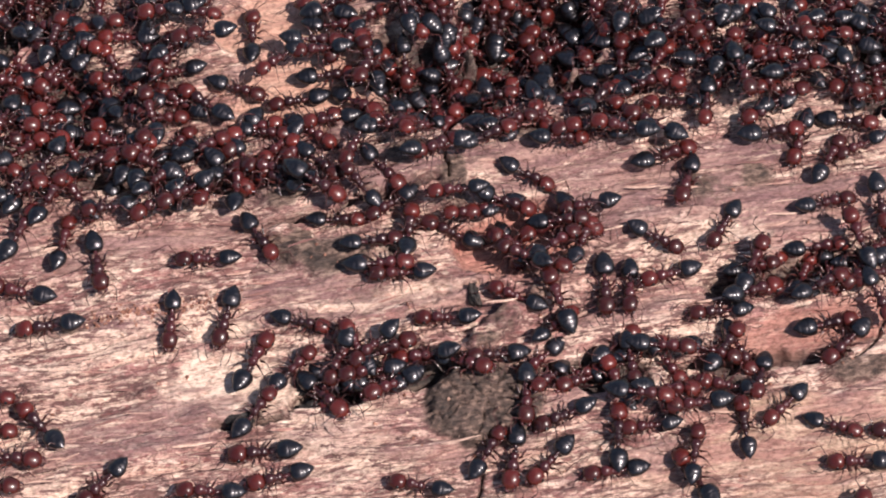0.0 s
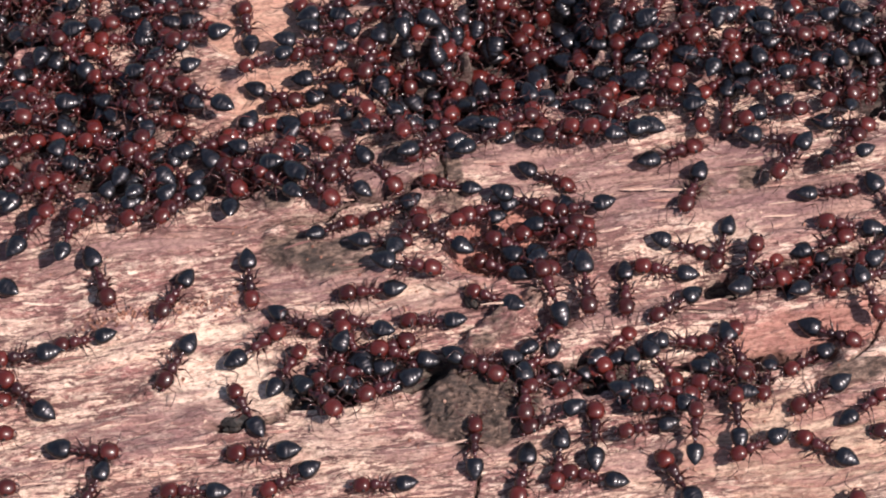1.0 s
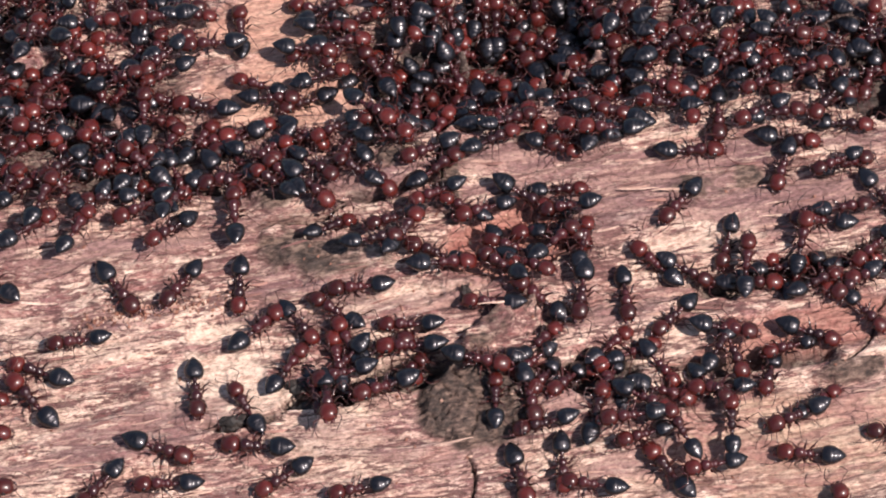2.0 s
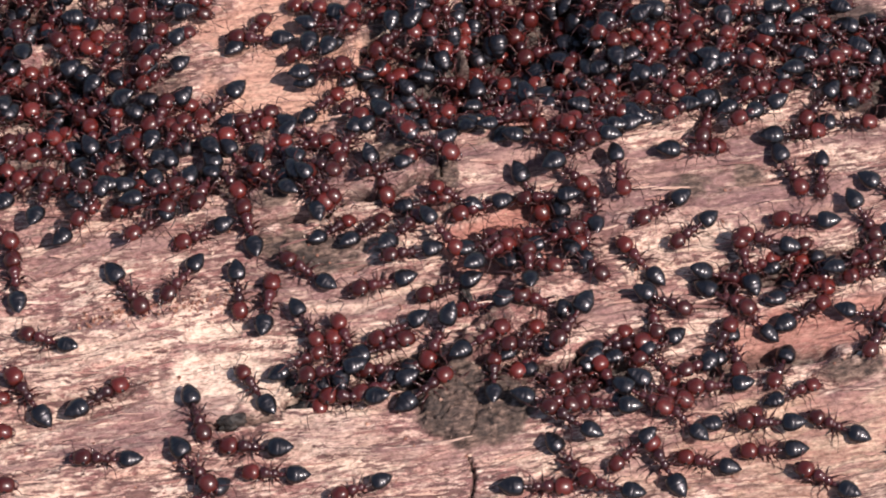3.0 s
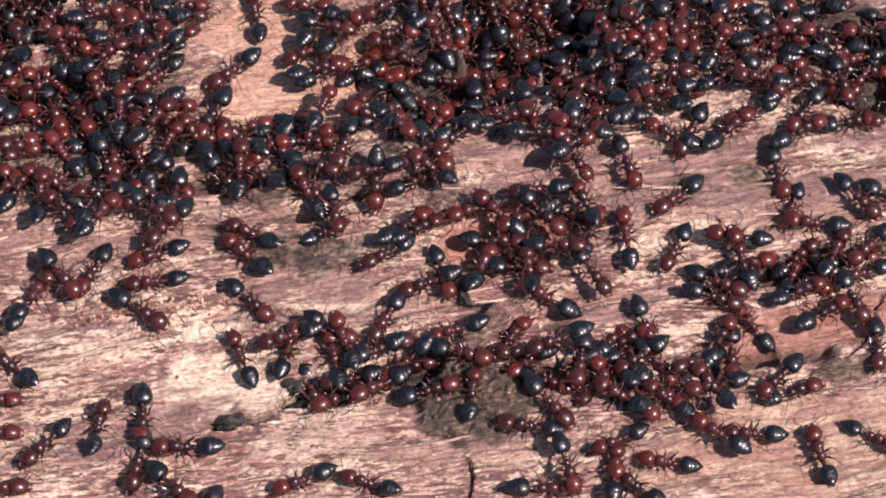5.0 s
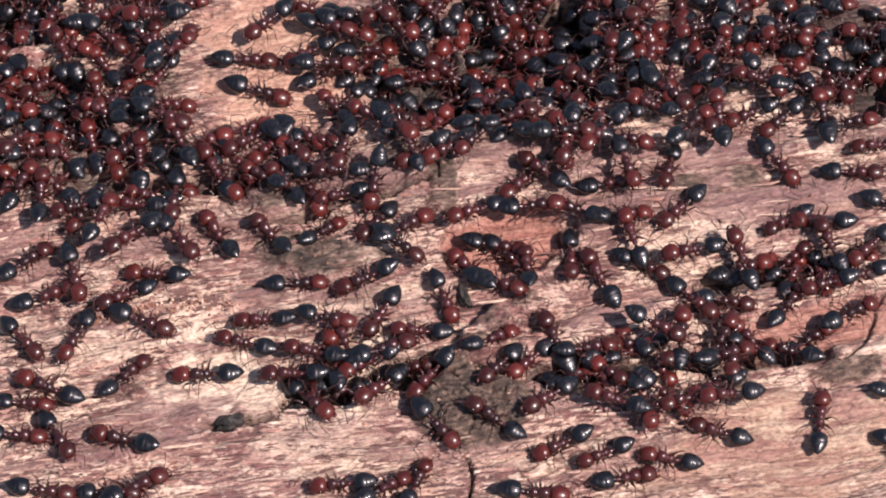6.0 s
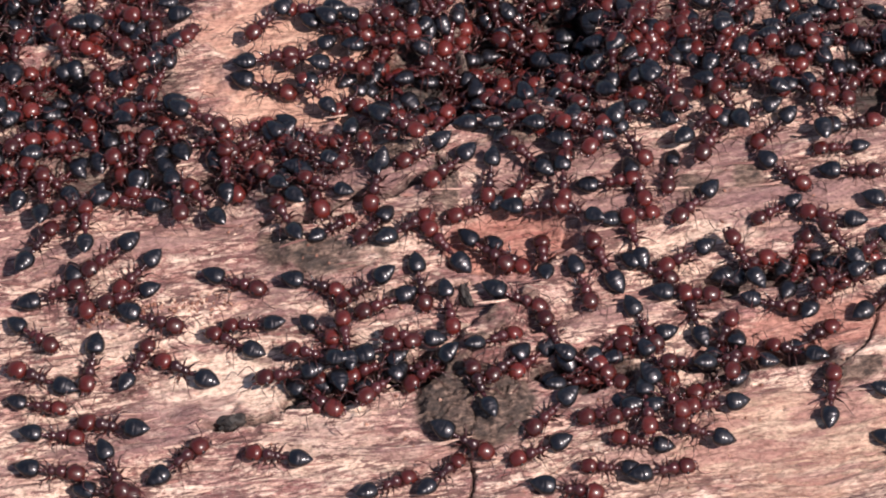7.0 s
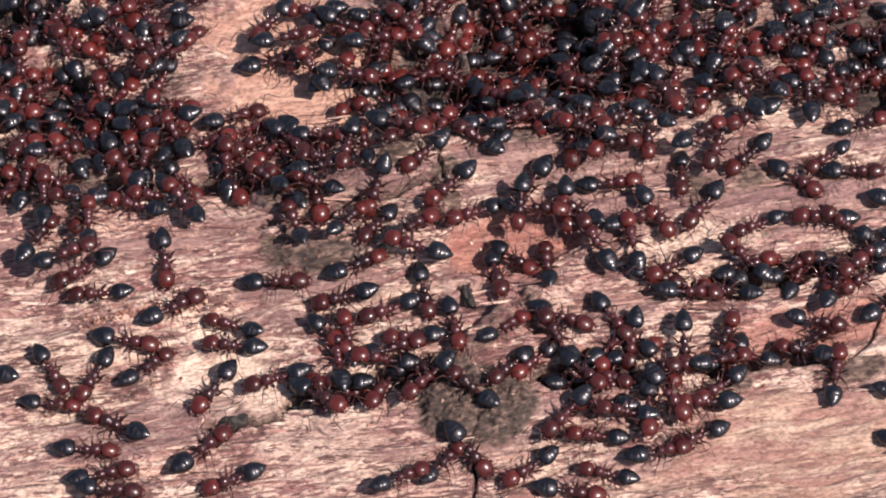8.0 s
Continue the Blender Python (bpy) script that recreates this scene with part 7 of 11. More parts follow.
    go(110, (0.00, 6.75, 1.12, -0, 0.8), (1.70, 6.74, 0.95, -6, 0.7), (2.25, 7.65, -0.27, -26, 0.4), (2.80, 8.58, -1.27, -46, 0.4), (4.00, 8.69, -2.64, -46, 0.2), (4.50, 8.31, -2.94, -71, 0.4), (4.70, 8.15, -3.27, -71, 0.4), (5.07, 9.33, -2.46, -55, 0.9), (5.43, 10.48, -1.88, -40, 0.0), (5.80, 11.63, -1.29, -24, 0.0), (6.00, 12.03, -1.49, -25, 0.0), (6.50, 12.34, -1.70, -28, 0.0), (8.00, 12.62, -2.23, -18, 0.0))
    go(111, (0.00, -1.04, -8.22, 182, 0.8), (0.50, -1.76, -8.07, 176, 1.0), (1.00, -2.39, -8.02, 172, 0.7), (1.70, -2.35, -8.02, 163, 0.7), (2.07, -1.44, -7.35, 190, 0.5), (2.43, -0.52, -7.05, 217, 0.8), (2.80, 0.39, -6.53, 244, 0.8), (3.00, 0.20, -6.85, 244, 0.7), (4.00, -0.91, -7.66, 223, 0.5), (4.50, -1.16, -8.24, 223, 0.6), (4.70, -1.06, -8.32, 223, 0.6), (5.80, -3.82, -8.53, 210, 0.7), (6.00, -3.80, -8.48, 208, 0.7), (6.50, -3.88, -8.70, 207, 0.7), (7.50, -3.37, -8.72, 205, 0.6), (8.00, -3.38, -8.29, 180, 0.6))
    go(112, (0.00, 6.50, -4.50, 112, 0.4), (0.50, 6.54, -4.33, 112, 0.5), (1.00, 6.31, -3.96, 112, 0.7), (1.50, 5.71, -3.85, 124, 0.0), (2.80, 5.92, -4.57, 171, 0.0), (3.50, 5.70, -4.58, 173, 0.0), (4.00, 4.99, -4.29, 170, 0.0), (4.70, 5.19, -4.65, 170, 0.0), (5.07, 6.71, -4.18, 153, 0.2), (5.80, 9.77, -2.85, 118, 0.0), (6.00, 9.62, -2.59, 118, 0.0), (7.00, 9.76, -1.50, 118, 0.0), (7.50, 9.35, -0.92, 118, 0.5), (8.00, 9.18, -0.33, 118, 0.5))
    go(113, (0.00, -8.49, -5.69, -16, 0.0), (0.50, -8.54, -5.48, -23, 0.0), (1.00, -8.58, -5.50, -29, 0.0), (1.50, -8.43, -5.67, -47, 0.0), (2.25, -8.01, -5.75, -55, 0.2), (2.80, -7.65, -5.61, -62, 0.1), (3.00, -7.71, -5.97, -62, 0.3), (3.50, -6.91, -5.92, -35, 0.7), (4.00, -6.29, -6.41, -29, 0.7), (4.70, -6.11, -6.57, -35, 0.6), (5.80, -6.37, -5.68, -17, 0.6), (6.00, -6.40, -5.68, -17, 0.6), (6.50, -6.81, -6.08, -45, 0.5), (7.00, -6.72, -6.60, -45, 0.0), (7.50, -6.57, -7.09, -50, 0.5), (8.00, -6.39, -6.62, -43, 0.3))
    go(114, (0.00, -6.13, -8.22, -111, 0.8), (0.50, -6.23, -8.38, -114, 0.8), (1.00, -6.40, -8.32, -121, 0.7), (1.70, -6.23, -8.24, -121, 0.7), (2.07, -4.96, -8.29, -138, 0.5), (2.80, -2.42, -8.70, -172, 0.6), (3.00, -2.91, -8.74, -172, 0.6), (3.50, -4.11, -9.19, -161, 0.6), (4.00, -4.87, -9.44, -158, 0.5), (4.70, -4.78, -9.59, -161, 1.0), (5.25, -5.22, -9.43, -170, 0.3), (6.00, -5.70, -9.58, -179, 0.0), (6.50, -5.51, -9.60, -185, 0.0), (7.00, -5.63, -9.48, -187, 0.0), (7.50, -5.83, -9.56, -190, 0.0), (8.00, -5.79, -9.59, -177, 0.5))
    go(115, (0.00, -11.29, -8.15, 62, 0.0), (0.50, -10.96, -7.42, 47, 0.0), (1.00, -10.89, -7.10, 35, 0.0), (1.50, -10.99, -7.01, 33, 0.0), (1.70, -10.88, -6.65, 33, 0.0), (2.80, -10.29, -4.83, 82, 0.0), (3.00, -10.11, -4.59, 82, 0.0), (3.50, -9.99, -3.50, 90, 0.0), (4.00, -10.04, -2.98, 115, 0.0), (4.50, -10.66, -2.57, 139, 0.0), (4.70, -10.93, -1.88, 139, 0.0), (5.80, -12.39, -0.49, 124, 0.0), (6.00, -12.95, 0.28, 123, 0.0), (6.50, -13.83, 2.61, 112, 0.4), (7.00, -13.98, 2.29, 127, 0.6), (7.50, -14.76, 2.66, 127, 0.6), (8.00, -15.34, 2.33, 127, 0.8))
    go(116, (0.00, -8.96, -8.64, 44, 0.0), (0.50, -9.12, -8.64, 53, 0.0), (1.70, -9.06, -8.58, 59, 0.0), (2.80, -8.14, -8.32, 28, 0.0), (4.70, -8.38, -8.14, 37, 0.0), (5.07, -8.85, -7.31, 85, 0.0), (5.43, -9.32, -6.49, 132, 0.0), (5.80, -9.79, -5.66, 180, 0.0), (6.00, -10.00, -5.53, 180, 0.0), (6.50, -10.28, -5.55, 180, 0.0), (7.00, -10.74, -5.87, 180, 0.0), (7.50, -11.27, -5.78, 179, 0.0), (8.00, -12.08, -5.82, 161, 0.0))
    go(117, (0.00, -7.08, -10.50, -48, 0.0), (0.50, -7.11, -10.47, -49, 0.0), (1.00, -7.06, -10.98, -49, 0.8), (1.50, -7.09, -10.55, -48, 0.0), (1.70, -7.09, -10.55, -48, 0.0), (2.07, -6.27, -11.23, -95, 1.2), (2.43, -5.53, -10.57, -142, 0.0), (2.80, -4.74, -10.93, -188, 0.6), (4.70, -4.91, -11.01, -185, 0.7), (5.07, -5.71, -10.67, -139, 0.0), (5.43, -6.46, -11.11, -93, 0.7), (5.80, -7.25, -10.92, -47, 0.3), (6.00, -7.26, -10.75, -47, 0.0), (6.50, -7.22, -11.02, -46, 0.5), (7.00, -7.12, -10.58, -36, 0.0), (7.50, -7.20, -10.77, -39, 0.4), (8.00, -6.86, -10.89, -38, 0.8))
    go(118, (0.00, -3.88, -9.34, 12, 0.6), (1.00, -3.90, -9.51, 10, 0.6), (1.70, -3.45, -9.76, 10, 0.7), (2.25, -2.16, -9.74, 23, 0.7), (2.80, -0.85, -10.12, 36, 0.0), (4.70, -0.62, -9.96, 26, 0.0), (5.80, 0.09, -12.22, -50, 0.0), (6.00, -0.00, -12.47, -50, 0.0), (6.50, 0.75, -13.16, -36, 0.0), (7.00, 1.37, -13.41, -26, 0.0), (7.50, 1.57, -13.28, -26, 0.0), (8.00, 1.58, -13.90, -50, 0.0))
    go(119, (0.00, -4.41, -9.18, -166, 1.0), (0.50, -4.69, -9.19, -166, 1.2), (1.00, -4.79, -9.06, -166, 0.8), (1.70, -5.31, -9.21, -160, 1.1), (2.25, -5.72, -9.30, -164, 1.1), (2.80, -6.13, -9.21, -168, 0.7), (3.00, -6.18, -9.25, -168, 1.0), (3.50, -6.34, -8.96, -207, 1.0), (4.00, -6.84, -8.53, -218, 0.8), (4.50, -8.48, -6.50, -160, 1.1), (4.70, -8.55, -6.49, -160, 1.1), (5.07, -8.43, -7.07, -166, 0.3), (5.43, -8.23, -8.62, -173, 1.1), (5.80, -8.11, -9.22, -179, 0.3), (6.00, -8.21, -9.14, -179, 0.3), (6.50, -8.34, -9.47, -167, 0.4), (7.00, -8.58, -9.25, -170, 0.4), (7.50, -9.06, -9.23, -172, 0.3), (8.00, -9.43, -9.32, -163, 0.2))
    go(120, (0.00, 1.09, -8.59, -25, 0.3), (0.50, 1.26, -8.53, -25, 0.3), (1.00, 1.88, -8.68, -29, 0.2), (1.70, 2.05, -8.63, -29, 0.2), (2.07, 2.14, -8.57, -8, 0.8), (2.43, 2.25, -7.98, 12, 0.6), (2.80, 2.36, -7.10, 33, 0.0), (3.50, 2.18, -7.53, 33, 0.0), (4.00, 2.15, -7.92, 17, 0.7), (4.50, 1.98, -7.94, 17, 0.7), (4.70, 2.03, -7.79, 17, 0.6), (5.07, 1.30, -8.20, -32, 0.4), (5.43, 0.57, -8.56, -81, 0.0), (5.80, -0.17, -9.12, -130, 0.0), (6.00, -0.17, -9.19, -130, 0.0), (6.50, -0.38, -9.05, -158, 0.6), (7.00, -0.20, -8.89, -144, 0.4), (7.50, -0.27, -9.74, -136, 0.5), (8.00, -0.56, -9.74, -136, 0.7))
    go(121, (0.00, 6.32, -6.04, 44, 0.0), (0.50, 5.98, -6.36, 44, 0.0), (1.50, 5.87, -6.94, 44, 0.0), (1.70, 5.98, -7.04, 41, 0.0), (2.80, 4.87, -7.13, 46, 0.0), (4.70, 4.65, -7.01, 56, 0.0), (5.80, 3.08, -7.18, 27, 0.0), (7.00, 3.13, -7.20, 23, 0.0), (7.50, 2.96, -6.98, 35, 0.0), (8.00, 3.68, -6.40, 35, 0.0))
    go(122, (0.00, 2.77, -8.08, -167, 0.0), (1.70, 2.63, -8.37, -167, 0.0), (2.25, 3.97, -7.89, -171, 0.3), (2.80, 5.31, -7.40, -175, 0.4), (4.70, 5.31, -7.59, -179, 0.4), (5.25, 4.42, -8.27, -154, 0.2), (5.80, 3.54, -8.77, -129, 0.0), (7.50, 3.95, -8.69, -131, 0.0), (8.00, 3.91, -8.80, -131, 0.0))
    go(123, (0.00, 5.78, -9.44, -128, 0.0), (0.50, 5.50, -9.46, -128, 0.0), (1.70, 5.81, -9.27, -131, 0.0), (2.43, 5.97, -9.46, -73, 0.0), (2.80, 6.05, -9.56, -44, 0.0), (4.70, 6.02, -9.74, -38, 0.0), (5.80, 7.38, -9.38, 42, 0.0), (6.00, 7.66, -9.21, 38, 0.0), (6.50, 7.82, -9.50, 16, 0.0), (8.00, 7.68, -9.32, 16, 0.0))
    go(124, (0.00, 4.45, -10.79, -91, 0.0), (0.50, 4.56, -10.74, -89, 0.3), (1.70, 4.77, -10.63, -91, 0.2), (2.43, 5.66, -11.17, -36, 0.1), (2.80, 6.10, -11.49, -8, 0.0), (3.00, 6.08, -11.50, -9, 0.4), (3.50, 6.10, -11.52, -11, 0.0), (4.00, 6.18, -11.49, -14, 0.3), (4.50, 6.28, -11.44, -17, 0.1), (4.70, 6.30, -11.41, -18, 0.4), (5.07, 6.28, -11.31, -59, 0.3), (5.43, 6.27, -10.96, -100, 0.2), (5.80, 6.26, -10.65, -141, 0.1), (6.00, 6.36, -10.85, -141, 0.3), (6.50, 6.73, -11.07, -141, 0.0), (7.00, 6.47, -11.65, -135, 0.0), (7.50, 6.78, -12.02, -126, 0.4), (8.00, 7.22, -11.82, -132, 0.4))
    go(125, (0.00, 6.88, -12.09, -155, 0.0), (0.50, 6.80, -11.93, -155, 0.0), (1.00, 6.39, -12.29, -155, 0.4), (1.70, 5.86, -12.49, -155, 0.0), (2.25, 6.63, -12.71, -181, 0.6), (2.80, 7.43, -12.47, -208, 0.3), (3.00, 7.42, -12.70, -208, 0.7), (3.50, 7.10, -12.39, -196, 0.0), (4.00, 6.74, -12.76, -186, 0.0), (4.70, 5.89, -12.94, -181, 0.0), (5.25, 4.76, -12.97, -195, 0.6), (5.80, 3.67, -12.31, -209, 0.0), (6.00, 3.17, -12.36, -209, 0.0), (6.50, 2.82, -11.56, -238, 0.1), (7.00, 2.36, -10.61, -248, 0.1), (7.50, 1.81, -10.48, -223, 0.0), (8.00, 1.76, -10.46, -220, 0.0))
    go(126, (0.00, 2.36, -14.21, 59, 0.0), (0.50, 1.90, -14.50, 69, 0.0), (1.00, 1.83, -13.79, 90, 0.0), (1.50, 2.90, -12.43, 90, 0.0), (1.70, 3.22, -11.77, 90, 0.2), (2.25, 3.16, -10.76, 90, 0.0), (2.80, 3.10, -9.93, 89, 0.1), (3.50, 3.37, -9.85, 89, 0.7), (4.70, 3.14, -9.56, 89, 0.9), (5.07, 1.69, -11.46, 82, 0.0), (5.43, 0.22, -13.98, 75, 0.2), (5.80, -1.25, -16.25, 68, 0.0), (6.50, -0.71, -16.12, 64, 0.0), (7.00, 0.14, -15.63, 45, 0.0), (7.50, 0.29, -15.30, 45, 0.0), (8.00, 0.15, -14.74, 45, 0.0))
    go(127, (0.00, 3.94, -14.57, -97, 0.0), (0.50, 4.65, -15.38, -97, 0.0), (1.00, 4.66, -15.62, -101, 0.0), (1.70, 4.52, -15.51, -93, 0.0), (2.43, 5.21, -16.03, -33, 0.0), (2.80, 5.56, -16.29, -3, 0.0), (4.70, 5.59, -16.47, 1, 0.0), (5.80, 7.72, -16.22, -8, 0.0), (6.00, 5.51, -16.65, -8, 0.0), (6.50, 6.16, -16.79, -8, 0.0), (7.00, 7.33, -16.38, -8, 0.0), (8.00, 7.29, -16.49, -8, 0.0))
    go(128, (0.00, 5.90, -14.68, -131, 0.0), (0.50, 6.61, -14.65, -84, 0.0), (1.00, 6.57, -14.53, -97, 0.0), (1.50, 6.57, -14.92, -96, 0.0), (1.70, 6.68, -14.88, -96, 0.0), (2.80, 7.33, -14.61, -51, 0.0), (4.00, 7.01, -15.40, -57, 0.3), (4.70, 7.29, -15.38, -48, 0.0), (5.07, 7.30, -15.14, -82, 0.8), (5.43, 7.38, -14.09, -116, 0.0), (5.80, 7.42, -13.45, -150, 0.0), (6.50, 6.27, -13.87, -157, 0.0), (7.00, 5.84, -13.95, -158, 0.0), (7.50, 5.46, -14.92, -136, 0.4), (8.00, 5.07, -14.98, -144, 0.0))
    go(129, (0.00, -1.50, -16.41, 170, 0.0), (0.50, -2.12, -16.41, 177, 0.0), (1.00, -3.34, -16.19, 185, 0.0), (1.50, -4.49, -16.28, 195, 0.0), (1.70, -4.61, -16.48, 195, 0.0), (3.00, -4.46, -16.56, 204, 0.0), (4.70, -3.93, -16.19, 207, 0.0), (5.07, -3.71, -16.32, 148, 0.0), (5.43, -3.50, -16.46, 89, 0.0), (5.80, -3.29, -16.59, 30, 0.0), (6.50, -2.81, -16.27, 30, 0.0), (7.00, -3.00, -16.30, 24, 0.0), (7.50, -2.15, -15.95, 18, 0.2), (8.00, -2.37, -15.93, 24, 0.4))
    go(130, (0.00, -9.54, -15.71, -163, 0.0), (0.50, -9.12, -15.34, -164, 0.0), (1.00, -8.76, -15.73, -149, 0.0), (1.50, -8.82, -16.15, -137, 0.0), (1.70, -8.82, -15.85, -137, 0.0), (2.80, -9.28, -15.45, -181, 0.0), (3.50, -9.36, -15.53, -184, 0.0), (4.00, -9.41, -15.70, -173, 0.0), (4.50, -8.80, -15.82, -152, 0.0), (4.70, -8.49, -15.82, -152, 0.0), (5.80, -5.33, -16.13, -174, 0.0), (6.00, -5.34, -16.14, -174, 0.0), (6.50, -8.96, -14.75, -168, 0.0), (7.00, -9.17, -14.33, -188, 0.0), (7.50, -10.94, -14.73, -166, 0.0), (8.00, -11.84, -15.77, -155, 0.0))
    go(131, (0.00, -10.38, -14.18, 184, 0.0), (1.00, -10.23, -14.06, 182, 0.0), (1.70, -10.36, -13.67, 174, 0.0), (2.80, -10.39, -13.90, 177, 0.0), (3.50, -10.96, -13.59, 168, 0.0), (4.00, -12.16, -13.56, 178, 0.0), (4.50, -13.49, -13.74, 185, 0.0), (4.70, -13.74, -13.80, 185, 0.0), (5.80, -17.09, -14.05, 163, 0.0), (6.00, -17.78, -13.45, 163, 0.0), (6.50, -17.94, -13.06, 163, 0.0), (7.00, -18.61, -12.52, 170, 0.0), (7.50, -18.46, -12.49, 170, 0.0), (8.00, -18.47, -12.41, 154, 0.0))
    go(132, (0.00, -13.45, -16.86, -180, 0.0), (0.50, -13.39, -16.73, -178, 0.0), (1.00, -14.16, -16.73, -178, 0.0), (1.50, -15.93, -16.13, -184, 0.0), (1.70, -15.97, -15.98, -184, 0.0), (2.80, -13.32, -17.46, -134, 0.0), (3.50, -13.76, -17.32, -134, 0.0), (4.00, -13.85, -17.20, -134, 0.0), (4.50, -13.67, -17.11, -124, 0.0), (4.70, -13.52, -17.20, -124, 0.0), (5.80, -12.69, -21.46, -97, 0.0), (8.00, -12.90, -21.40, -97, 0.0))
    go(133, (0.00, -19.48, -16.38, -131, 0.2), (0.50, -20.45, -16.63, -127, 0.0), (1.00, -19.85, -16.79, -112, 0.3), (1.50, -19.29, -16.51, -112, 0.4), (1.70, -19.41, -16.84, -112, 0.4), (2.07, -19.16, -16.12, -134, 0.0), (2.80, -18.57, -15.07, -178, 0.0), (3.00, -18.95, -14.82, -178, 0.0), (3.50, -20.89, -13.96, -181, 0.0), (4.00, -22.01, -13.26, -181, 0.0), (4.50, -22.26, -13.39, -142, 0.0), (4.70, -22.37, -13.91, -142, 0.0), (5.43, -21.96, -13.05, -86, 0.0), (5.80, -21.70, -12.85, -59, 0.4), (6.00, -21.70, -13.15, -59, 0.0), (6.50, -20.15, -13.69, -59, 0.0), (7.00, -18.49, -15.48, -66, 0.3), (7.50, -17.17, -17.88, -66, 0.3), (8.00, -16.34, -19.29, -66, 0.0))
    go(134, (0.00, -25.13, -14.62, -7, 0.0), (0.50, -23.34, -14.43, -7, 0.0), (1.00, -20.47, -14.13, -7, 0.0), (1.50, -18.39, -13.73, -13, 0.0), (1.70, -17.20, -13.73, -13, 0.0), (2.43, -15.02, -14.59, -41, 0.0), (2.80, -13.91, -15.15, -54, 0.3), (3.00, -13.98, -15.20, -54, 0.3), (3.50, -14.67, -15.17, -67, 0.0), (4.00, -14.78, -15.80, -75, 0.2), (4.50, -14.74, -16.16, -72, 0.3), (4.70, -14.53, -16.43, -66, 0.4), (5.43, -16.43, -16.83, -5, 0.4), (5.80, -17.39, -17.01, 26, 0.3), (6.00, -17.14, -16.64, 26, 0.4), (6.50, -16.44, -15.18, 26, 0.0), (7.00, -14.82, -14.81, 39, 0.0), (7.50, -13.75, -14.33, 27, 0.0), (8.00, -13.68, -13.93, 39, 0.0))
    go(135, (0.00, -23.25, -12.58, 132, 0.0), (0.50, -23.26, -11.31, 128, 0.0), (1.00, -24.20, -10.37, 144, 0.0), (1.70, -23.43, -10.62, 140, 0.0), (2.80, -24.16, -10.76, 128, 0.2), (3.00, -23.73, -10.52, 128, 0.0), (3.50, -23.60, -9.81, 106, 0.0), (4.00, -23.85, -9.13, 135, 0.0), (4.70, -25.05, -8.42, 135, 0.0), (5.80, -22.46, -9.96, 162, 0.0), (6.50, -22.51, -9.92, 162, 0.0), (7.00, -22.98, -9.47, 162, 0.0), (7.50, -24.83, -9.04, 162, 0.0), (8.00, -26.37, -8.83, 162, 0.0))
    go(136, (0.00, -23.13, -5.84, -175, 0.0), (0.50, -23.30, -8.07, -171, 0.0), (1.00, -24.24, -7.90, -171, 0.2), (1.70, -24.42, -8.14, -155, 0.0), (2.07, -22.77, -9.17, -212, 0.0), (2.43, -21.12, -10.19, -270, 0.0), (2.80, -19.47, -11.21, -327, 0.0), (3.00, -19.71, -10.57, -327, 0.0), (3.50, -18.09, -11.50, -395, 0.0), (4.00, -17.36, -11.62, -395, 0.0), (4.70, -17.63, -12.41, -421, 0.1), (5.43, -14.35, -10.10, -499, 0.0), (5.80, -12.71, -8.98, -538, 0.0), (6.00, -13.31, -8.91, -538, 0.0), (6.50, -15.05, -8.61, -565, 0.1), (7.00, -14.66, -8.75, -564, 0.0), (7.50, -13.72, -9.03, -534, 0.0), (8.00, -13.11, -9.82, -482, 0.0))
    go(137, (0.00, -16.08, -5.50, -92, 0.0), (0.50, -18.06, -5.74, -166, 0.0), (1.00, -20.87, -6.82, -166, 0.0), (1.70, -20.79, -6.84, -164, 0.0), (2.80, -22.42, -6.90, -203, 0.0), (3.50, -23.36, -6.50, -189, 0.0), (4.00, -24.59, -6.23, -189, 0.0), (4.50, -26.33, -6.03, -189, 0.0), (4.70, -26.38, -6.03, -189, 0.0), (5.07, -25.58, -6.42, -141, 0.4), (5.43, -24.85, -6.55, -93, 0.4), (5.80, -24.16, -6.47, -44, 0.0), (6.00, -24.20, -6.56, -49, 0.0), (6.50, -23.93, -6.03, -30, 0.0), (7.50, -23.21, -7.36, -50, 0.0), (8.00, -22.60, -8.70, -59, 0.0))
    go(138, (0.00, -12.98, -5.23, -103, 0.0), (0.50, -14.12, -5.99, -125, 0.0), (1.00, -15.51, -8.06, -117, 0.0), (1.50, -14.87, -8.51, -86, 0.0), (1.70, -14.38, -8.97, -86, 0.0), (2.80, -14.04, -11.78, -72, 0.0), (3.00, -14.01, -11.74, -72, 0.0), (3.50, -14.79, -11.50, -130, 0.0), (4.00, -14.74, -12.28, -130, 0.0), (4.50, -16.12, -13.37, -135, 0.0), (4.70, -16.50, -13.94, -135, 0.0), (5.07, -17.20, -14.91, -91, 0.0), (5.43, -17.90, -15.89, -47, 0.0), (5.80, -18.60, -16.86, -3, 0.0), (7.50, -18.78, -16.83, -9, 0.0), (8.00, -18.82, -16.76, -8, 0.3))
